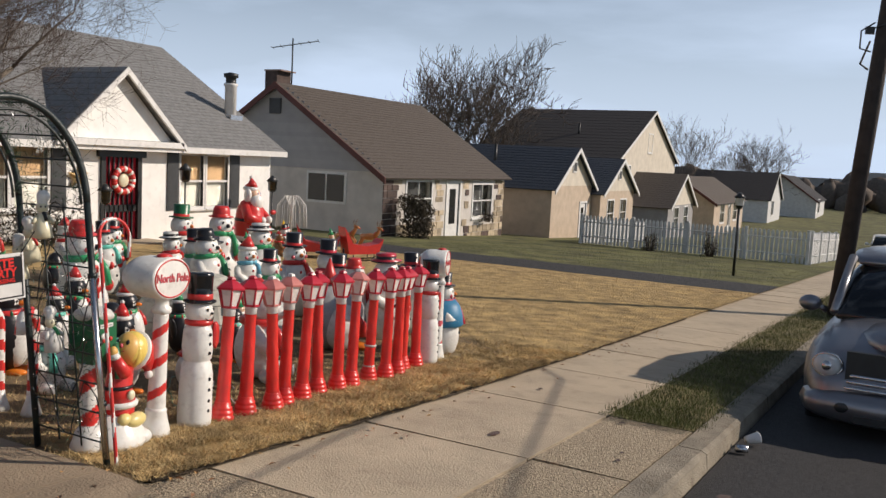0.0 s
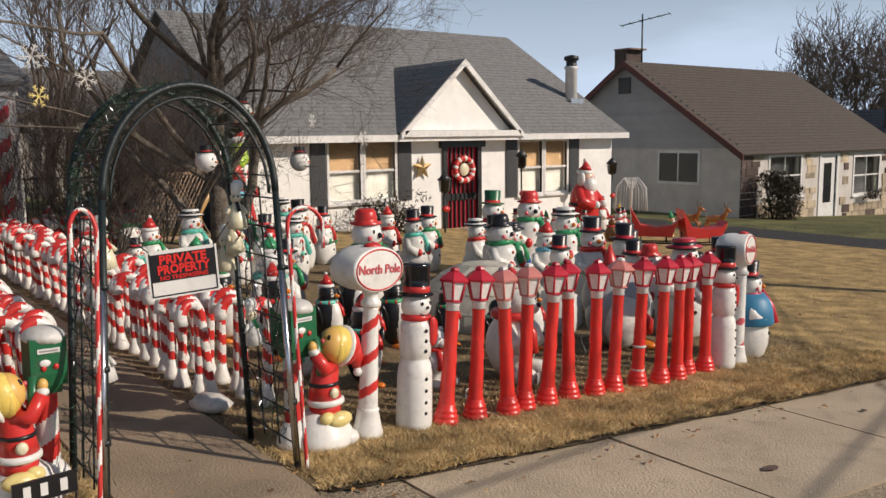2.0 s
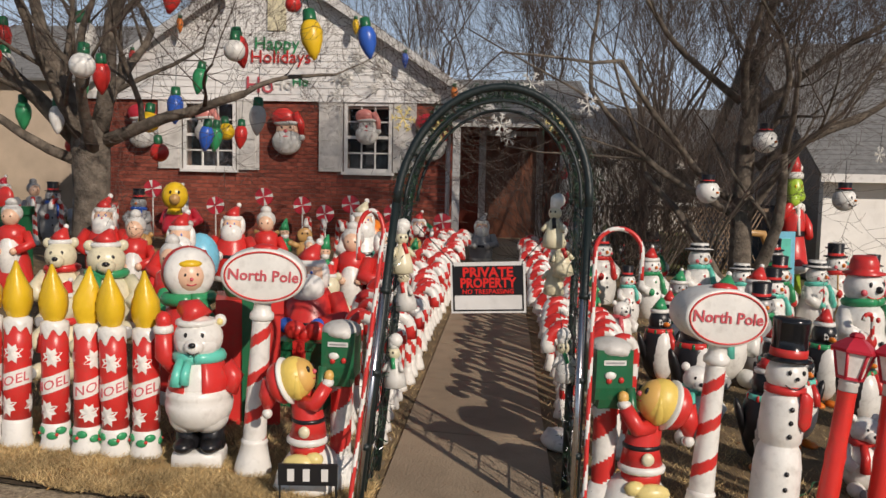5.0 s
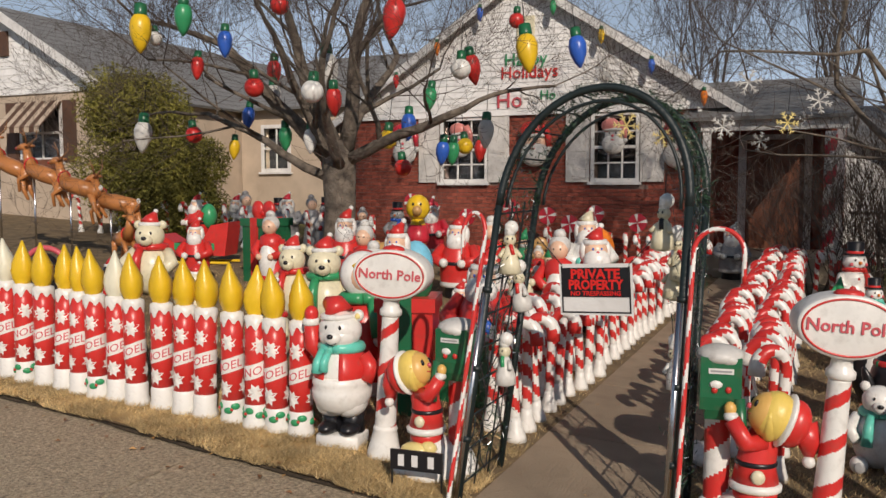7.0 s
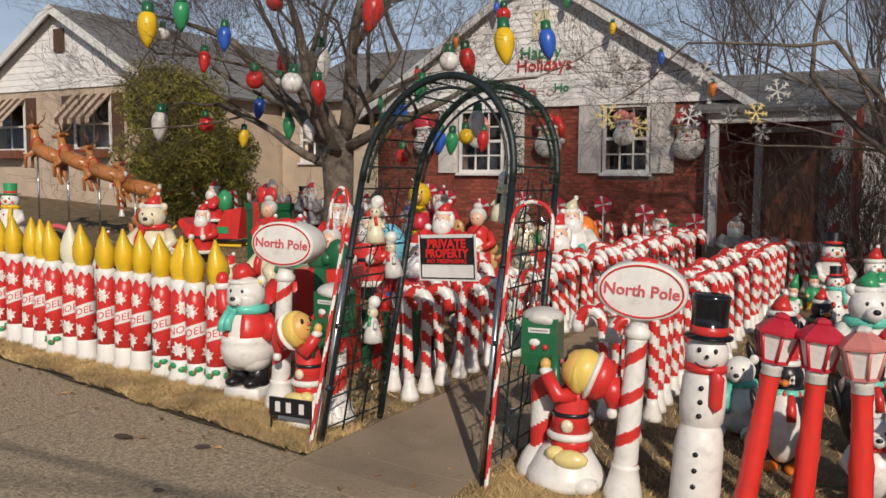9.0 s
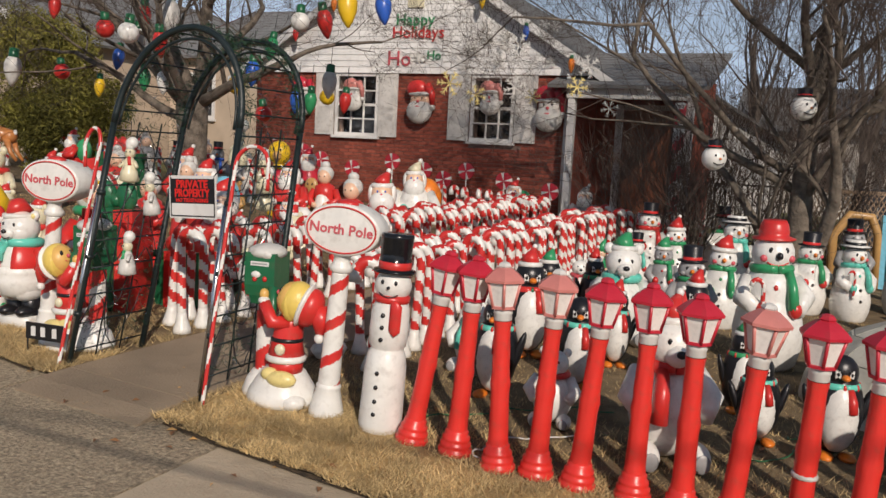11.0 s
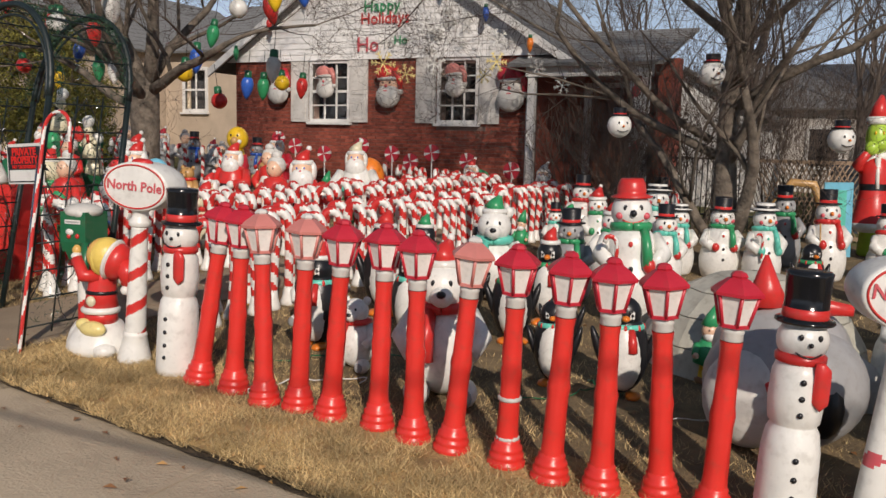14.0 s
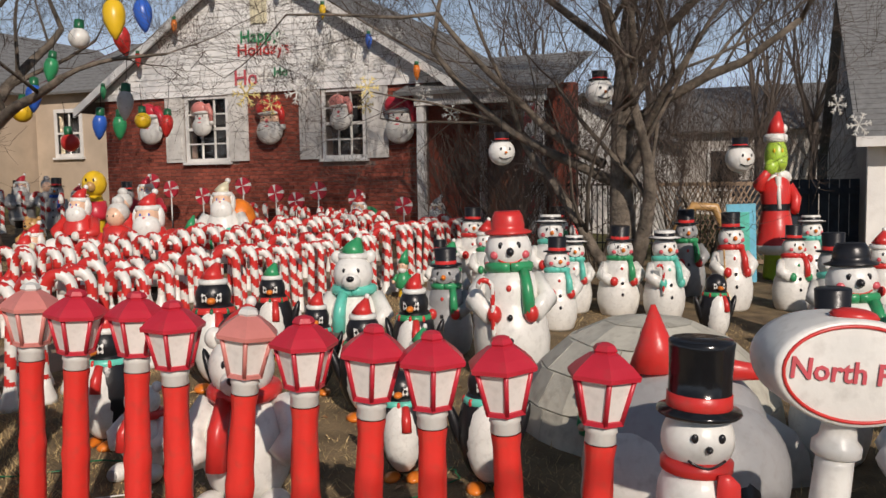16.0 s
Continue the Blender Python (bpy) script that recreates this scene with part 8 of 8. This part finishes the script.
for x, y, kind_, h in ((-14.0, 15.4, "elf", 0.6), (-13.2, 17.0, "candle", 0.8), (-12.9, 15.5, "snow", 0.62), (-14.2, 16.9, "penguin", 0.6), (-12.6, 15.0, "elf", 0.55), (-14.3, 17.6, "snow", 0.85), (-12.2, 15.6, "bear", 0.55), (-13.4, 14.7, "penguin", 0.5)):
    f = elf() if kind_ == "elf" else penguin("red", "red") if kind_ == "penguin" else bear("brown", "red", "red") if kind_ == "bear" else snowman("top", scarf="red") if kind_ == "snow" else MB().lathe([(0.1, 0), (0.1, 0.6), (0.04, 0.62), (0.08, 0.72), (0.01, 0.95)], ["red", "white", "yellow", "yellow"], 14)
    stand(f, "lawn_figure", x, y, {"elf": "small green and red elf", "penguin": "small black and white penguin", "bear": "small brown bear in a red cap", "snow": "small snowman in a black hat", "candle": "red candle with yellow flame"}[kind_] + " on the neighbour's lawn", "figurine", "figures on the neighbour's lawn", random.uniform(0, 60), h)


# ---- things hung in the trees ----
def bulb(x, y, z, key, kind="cone", s=1.0):
    """A giant lamp-shaped ornament, hanging by its dark cap."""
    t = thing("giant_bulb", f"giant {key if key not in ('sky',) else 'pale'} plastic {'round' if kind == 'round' else 'teardrop'} bulb hanging from a branch", "ornament", "giant bulbs in the tree", at=pose(x, y, z, random.uniform(-10, 10), random.uniform(-10, 10), 0) @ Matrix.Diagonal((s, s, s, 1)))
    if kind == "round":
        part("globe", MB().ball((0, 0, 0), 0.115, key, 18, 12), t)
        top = 0.10
    else:
        part("globe", MB().lathe([(0.012, -0.21), (0.05, -0.15), (0.085, -0.06), (0.092, 0.02), (0.075, 0.08), (0.05, 0.11)], key, 18), t)
        top = 0.10
    part("cap", MB().lathe([(0.052, top), (0.056, top + 0.02), (0.05, top + 0.10), (0.02, top + 0.11)], "dkgreen", 14), t)
    part("string", MB().tube([(0, 0, top + 0.1), (0, 0, top + 0.42)], 0.004, "cable", 4), t)


BULBS = [(-7.96, 0.28, 3.28, "red", "cone", 1.25), (-7.87, -0.38, 2.46, "red", "cone", 0.9), (-8.52, -1.86, 2.71, "red", "round", 1), (-7.95, -1.82, 3.16, "blue", "cone", 0.9), (-8.38, -2.57, 2.99, "red", "cone", 0.85), (-9.98, -2.61, 3.13, "red", "cone", 1.1),
         (-7.26, -0.25, 2.46, "white", "round", 0.95), (-9.51, -0.05, 2.62, "green", "cone", 0.9), (-9.5, -0.33, 2.31, "blue", "cone", 1), (-9.67, -0.71, 2.13, "yellow", "round", 1.05), (-10.73, -1.03, 1.81, "red", "round", 1.05), (-9.37, -2.02, 2.2, "green", "cone", 0.95),
         (-9.21, -1.54, 2.15, "white", "cone", 0.95), (-9.34, -2.8, 2.07, "yellow", "cone", 0.8), (-9.16, -3.31, 2.23, "red", "round", 0.95), (-8.79, -3.83, 2.25, "oldwhite", "cone", 1.25), (-7.23, -1.77, 3.3, "green", "cone", 1), (-7.84, -2.71, 3.23, "white", "round", 0.7),
         (-9.8, -2.91, 2.52, "blue", "cone", 0.95), (-10.57, 0.06, 3.11, "red", "cone", 1.2), (-9.58, 0.32, 2.93, "white", "round", 1.05), (-9.06, 1.31, 3.03, "yellow", "cone", 1.3), (-8.2, -1.26, 3.54, "red", "round", 0.9), (-10.57, -0.36, 2.03, "blue", "cone", 1),
         (-10.96, -0.38, 2.04, "green", "cone", 1), (-11.44, -0.4, 2.12, "yellow", "round", 1), (-11.86, -0.33, 2.11, "red", "cone", 1), (-8.75, 1.95, 2.95, "blue", "cone", 1), (-7.5, -2.6, 3.28, "yellow", "cone", 1.3), (-10.0, -1.75, 1.85, "red", "round", 1.05),
         (-9.6, -2.35, 2.75, "oldwhite", "cone", 1.1), (-8.6, -0.9, 2.9, "oldwhite", "cone", 1.3), (-10.2, 0.4, 2.25, "oldwhite", "cone", 1.1), (-8.9, -0.2, 3.7, "green", "cone", 0.9), (-9.9, 0.9, 3.5, "red", "round", 0.8)]
for b in BULBS:
    bulb(*b)


def head_ball(x, y, z, s=1.0):
    mb = MB().ball((0, 0, 0), 0.15, "white", 18, 12)
    eyes(mb, 0.135, 0.03, 0.05, 0.015)
    mb.ball((0.155, 0, -0.01), (0.03, 0.015, 0.015), "orange", 7, 5).tube([(0.138 - 0.015 * abs(t), 0.07 * t, -0.06 - 0.02 * (1 - t * t)) for t in (-1, -0.5, 0, 0.5, 1)], 0.006, "black", 5)
    hat_top(mb, 0.12, 0.08, 0.10, "black", "red", 1.5)
    mb.tube([(0, 0, 0.22), (0, 0, 0.5)], 0.004, "cable", 4)
    o = part("snowman_ball", mb, at=pose(x, y, z, 0, 0, 35) @ Matrix.Diagonal((s, s, s, 1)))
    tagged(o, "white round snowman-face ornament with a black hat", "ornament", "snowman balls in the tree")


for b in ((-9.3, 5.5, 1.48, 0.82), (-10.0, 6.27, 2.05, 0.9), (-10.9, 7.52, 1.40, 0.95)):
    head_ball(*b)


def flake(x, y, z, r, key="paleyellow"):
    mb = MB()
    for k in range(6):
        a = k * math.pi / 3
        u = Vector((0, math.cos(a), math.sin(a)))
        w = Vector((0, -math.sin(a), math.cos(a)))
        mb.tube([Vector((0, 0, 0)), u * r], r * 0.06, key, 5)
        for q in (0.45, 0.75):
            for s in (-1, 1):
                mb.tube([u * r * q, u * r * (q + 0.22) + w * r * 0.22 * s], r * 0.05, key, 4)
    mb.tube([(0, 0, r), (0, 0, r + 0.3)], 0.003, "cable", 4)
    tagged(part("snowflake", mb, at=pose(x, y, z, random.uniform(-20, 20), 0, random.uniform(0, 40))), "flat plastic snowflake ornament on a thread", "ornament", "snowflake ornaments")


for b in ((-10.2, 2.15, 2.25, 0.16, "paleyellow"), (-10.0, 2.6, 2.1, 0.12, "paleyellow"), (-9.4, 3.3, 2.15, 0.13, "oldwhite"), (-9.8, 3.9, 2.2, 0.12, "paleyellow"), (-9.1, 4.2, 2.35, 0.12, "oldwhite"), (-8.6, 3.6, 2.5, 0.12, "oldwhite"),
          (-12.3, 8.5, 2.0, 0.12, "oldwhite"), (-10.9, 8.6, 1.7, 0.12, "oldwhite"), (-12.8, 2.4, 2.3, 0.12, "paleyellow"), (-13.6, 3.4, 2.2, 0.14, "oldwhite"), (-13.8, 2.9, 2.5, 0.14, "oldwhite"), (-13.8, 4.0, 2.5, 0.14, "oldwhite")):
    flake(*b)


def small_hanger(x, y, z, key, cap):
    mb = MB().lathe([(0.012, -0.135), (0.046, -0.125), (0.042, -0.085), (0.024, -0.025), (0.016, -0.01)], key, 12).ball((0, 0, 0.012), 0.027, "cream", 10, 7)
    for s in (-1, 1):
        mb.tube([(0.0, s * 0.022, -0.03), (0.02, s * 0.045, -0.06)], [0.012, 0.009], key, 6)
    mb.tube([(-0.02, 0, -0.012), (0.022, 0.004, -0.014), (0.03, 0.012, -0.05)], 0.009, cap, 6)
    hat_cone(mb, 0.028, 0.018, 0.035, cap, 0.008)
    eyes(mb, 0.026, 0.016, 0.010, 0.004)
    mb.tube([(0, 0, 0.06), (0, 0, 0.17)], 0.002, "cable", 4)
    tagged(part("hanging_figure", mb, at=pose(x, y, z, random.uniform(-8, 8), random.uniform(-8, 8), random.uniform(-30, 30)) @ Matrix.Diagonal((1.15, 1.15, 1.15, 1))), "small pale snowman ornament hanging on the arch", "ornament", "small ornaments on the arch")


for yy, u, z, key, cap in ((2.90, 0.10, 1.20, "cream", "red"), (2.89, 0.30, 1.00, "oldwhite", "red"), (2.87, 0.20, 0.66, "oldwhite", "green"), (3.60, 0.16, 1.33, "cream", "black"), (3.64, 0.34, 1.18, "cream", "red"), (3.66, 0.26, 0.70, "oldwhite", "green"), (3.62, 0.42, 1.08, "cream", "green")):
    small_hanger(-3.78 - u - 0.15 * z, yy, AZ + z, key, cap)

# on the brick house's front
# plaque at y 2.08: dark red hat and greyish face carry its shade
for y, z, k, q in ((-3.0, 2.35, "dkred", 1.0), (-1.85, 2.40, "fadedred", 0.82), (-0.42, 2.30, "red", 1.05), (0.98, 2.40, "fadedred", 0.8), (2.08, 2.24, "dkred", 1.05)):
    f = MB().ball((0, 0, 0), (0.09, 0.19, 0.23), "skin" if k == "red" else "oldwhite", 16, 10).ball((0.02, 0, -0.17), (0.11, 0.25, 0.22), "oldwhite", 16, 10)
    f.ball((0.02, -0.06, 0.22), (0.10, 0.20, 0.16), k, 14, 9).ball((0.04, 0, 0.13), (0.085, 0.22, 0.05), "oldwhite", 12, 7).tube([(0.0, 0.12, 0.28), (0.02, 0.24, 0.12), (0.02, 0.25, -0.06)], [0.09, 0.06, 0.04], k, 9).ball((0.02, 0.25, -0.10), 0.06, "oldwhite", 9, 6)
    f.ball((0.10, 0, 0.0), 0.03, "pink", 8, 6).ball((0.10, 0, -0.09), (0.03, 0.06, 0.02), "pink", 8, 5)
    eyes(f, 0.085, 0.06, 0.07, 0.016)
    tagged(part("santa_plaque", f, at=pose(BX + 0.13, y, z) @ Matrix.Diagonal((q, q, q, 1))), "moulded santa face plaque hung on the house front", "plaque", "santa faces on the house")
for word, y, z, size, key in (("Happy", -0.62, 3.70, 0.31, "green"), ("Holidays", -0.55, 3.47, 0.31, "red"), ("Ho", -0.92, 2.96, 0.40, "pink"), ("Ho", -0.52, 3.02, 0.30, "oldwhite"), ("Ho", -0.20, 3.08, 0.23, "green")):
    vs, fs = letters(word, size, 0.008)
    tagged(part("wall_lettering", MB().add([(BX + 0.09 + v.z, y + v.x, z + v.y) for v in vs], fs, key, False)), f"{'green' if key == 'green' else 'red' if key != 'oldwhite' else 'white'} tube lettering reading {word} on the gable", "lettering", "greeting letters on the gable")
for i in range(1, 9, 2):
    t_ = (i + 0.6) / 9.5
    for s in (-1, 1):
        y, z = -0.72 + s * 4.0 * t_, 5.18 - 2.6 * t_
        mb = MB().lathe([(0.01, -0.22), (0.045, -0.14), (0.06, -0.05), (0.04, 0.02)], ("red", "blue", "green", "orange", "yellow")[(i + (s > 0)) % 5], 12).lathe([(0.035, 0.02), (0.035, 0.08)], "dkgreen", 10)
        tagged(part("eave_bulb", mb, at=pose(BX + 0.33, y, z - 0.05)), "coloured plastic bulb on the gable edge", "ornament", "bulbs along the gable")
for k in range(14):
    flake(BX + 0.12, random.uniform(0.2, 2.2), random.uniform(2.95, 3.7), 0.10, "oldwhite")
wre = thing("porch_column", "porch column wound in red and silver garland", "decoration", at=pose(-14.44, 4.36, 0.42))
stripes_mb = MB()
stripes(stripes_mb, [(0.02, 0, 0.05 * i) for i in range(40)], 0.09, 14, 1.5, 0.4, "dkred")
part("garland", stripes_mb, wre)


# ---- grass ----
def blades(name, n, area, key, h, label, seed, lean=0.6):
    """Tufts of thin blades over an area: area(rnd) gives a place."""
    rnd = random.Random(seed)
    vs, fs = [], []
    for i in range(n):
        x, y = area(rnd)
        a, hh, w = rnd.uniform(0, 6.283), h * rnd.uniform(0.4, 1.2), rnd.uniform(0.0013, 0.0034)
        z = gz(y) - 0.004
        o = len(vs)
        dx, dy = math.cos(a), math.sin(a)
        k = hh * rnd.uniform(0.2, 1.2) * lean
        b = rnd.uniform(0, 6.283)
        vs += [(x - w * dy, y + w * dx, z), (x + w * dy, y - w * dx, z), (x + k * math.cos(b), y + k * math.sin(b), z + hh)]
        fs.append((o, o + 1, o + 2))
    me = bpy.data.meshes.new(name)
    me.from_pydata(vs, [], fs)
    me.materials.append(M[key])
    tagged(new(name, me), label, "grass", "", "stuff")


def clump(rnd, x0, x1, y0, y1):
    while True:
        x, y = rnd.uniform(x0, x1), rnd.uniform(y0, y1)
        if noise.noise(Vector((x * 1.7, y * 1.7, 3.0))) + 0.35 > rnd.random() * 0.8:
            return x, y


def front(rnd):
    y = rnd.uniform(-5, 9.3)
    if 2.80 < y < 3.66:
        y += 0.9 * (1 if y > 3.23 else -1)
    e = edge(y)
    return e + 0.02 + 0.05 * noise.noise(Vector((y * 2.3, 0, 0))) + 0.02 * noise.noise(Vector((y * 11, 5, 0))) - abs(rnd.gauss(0, 0.55)), y


def tufted(rnd):
    """Places on the front margin, denser in tufts."""
    while True:
        x, y = front(rnd)
        if noise.noise(Vector((x * 6.0, y * 6.0, 8.0))) + 0.5 * noise.noise(Vector((x * 17.0, y * 17.0, 2.0))) + 0.45 > rnd.random():
            return x, y


blades("front_grass", 170000, tufted, "drygrass", 0.042, "straw-coloured dry grass along the pavement edge", 1, 1.6)


def yard(rnd):
    x, y = clump(rnd, -10, -4.4, -4, 9.2)
    return (x, y) if not 2.8 < y < 3.66 else (x, y + 1.2)


blades("yard_grass", 48000, yard, "drygrass", 0.035, "thin dry grass between the figures", 2, 1.5)
blades("dry_lawn_grass", 45000, lambda r: (lambda y: (edge(y) + 0.02 - r.random() ** 1.3 * 9, y))(r.uniform(8.8, 20)), "drygrass", 0.032, "dry winter lawn grass", 3, 1.4)
blades("verge_grass", 26000, lambda r: (lambda y: (-1.69 + sx(y) + r.uniform(-0.40, 0.46) * (0.55 + 0.45 * r.random()), y))(6.85 + 0.2 * r.random() + 16 * r.random() ** 1.6), "greengrass", 0.045, "rough green verge grass", 4)
blades("green_lawn_grass", 15000, lambda r: (lambda y: (edge(y) - r.random() * 12, y))(r.uniform(23, 36)), "greengrass", 0.07, "patchy green lawn grass", 5)
rs = random.Random(77)
stain = MB()
for i in range(34):
    x, y, r = rs.uniform(-3.6, -0.6), rs.uniform(-3.5, 8.5), rs.uniform(0.012, 0.045)
    if x > edge(y) + 0.1:
        stain.add([(x + r * rs.uniform(0.5, 1.3) * math.cos(k * 0.785), y + 1.6 * r * rs.uniform(0.5, 1.3) * math.sin(k * 0.785), gz(y) - 0.021) for k in range(8)], [tuple(range(8))], "darkstone", False)
tagged(part("leaf_scraps", stain), "dark flattened leaf scraps stuck to the pavement", "leaves", kind="stuff")
rl = random.Random(31)
mb = MB()
for i in range(500):
    y = rl.uniform(-4, 12)
    x = edge(y) + rl.gauss(0, 0.25) if i % 2 else rl.uniform(-8, -3.5)
    a = rl.uniform(0, 6.28)
    s = rl.uniform(0.012, 0.03)
    z = gz(y) + 0.006 if x < edge(y) else gz(y) - 0.02
    mb.add([(x + s * math.cos(a), y + s * math.sin(a), z), (x - s * 0.5 * math.sin(a), y + s * 0.5 * math.cos(a), z + 0.012), (x - s * math.cos(a), y - s * math.sin(a), z + 0.003), (x + s * 0.5 * math.sin(a), y - s * 0.5 * math.cos(a), z + 0.008)], [(0, 1, 2, 3)], "brown" if i % 3 else "tan", False)
tagged(part("fallen_leaves", mb), "scattered dry brown leaves", "leaves", kind="stuff")
for i in range(4):
    x, y, a = -4.2 - 0.2 * i, 4.7 + 0.75 * i, 0.6
    pts = []
    for k in range(26):
        a += random.uniform(-0.55, 0.55)
        x, y = x + 0.04 * math.cos(a + 2.2), y + 0.04 * math.sin(a)
        pts.append((x, y, gz(y) + 0.010 + 0.02 * max(0, math.sin(k * 0.7))))
    tagged(part("power_cord", MB().tube(pts, 0.004, "trim" if i % 2 else "dkgreen", 5)), "thin extension cord lying in the grass", "cord", "cords in the yard")
bag = MB().ball((0, 0, 0.05), (0.16, 0.11, 0.06), "oldwhite", 9, 6)
for i, p in enumerate(bag.v):
    q = Vector(p) * (1 + 0.25 * noise.noise(Vector(p) * 25))
    bag.v[i] = tuple(q)
tagged(part("crumpled_bag", bag, at=pose(-4.95, 3.72, gz(3.72) - 0.01, 0, 0, 20)), "crumpled pale plastic sheet beside the path", "litter")

# ---- bricks of the house front ----
brick_me = MB().box(-0.02, 0, 0, 0.0, 0.192, 0.057, "brick").mesh("brick")
rest = MB()
row, z, laid = 0, -0.05, 0
while z < 2.84:
    y = BY0 - (0.1 if row % 2 else 0)
    while y < BY1 - 0.05:
        a, b = max(y, BY0), min(y + 0.192, BY1)
        if b - a > 0.05 and not any(b > h[0] - 0.08 and a < h[1] + 0.08 and z + 0.057 > h[2] - 0.12 and z < h[3] + 0.08 for h in HOLES):
            if laid < 290 and b - a > 0.19 and -0.95 < a < 0.05 and z > 0.5:
                part("brick", brick_me, brick_house, at=pose(BX, a, z))
                laid += 1
            else:
                rest.box(BX - 0.02, a, z, BX, b, z + 0.057, "brickrest")
        y += 0.202
    z += 0.0675
    row += 1
tagged(part("brickwork", rest, brick_house), "red brickwork of the front", kind="stuff")
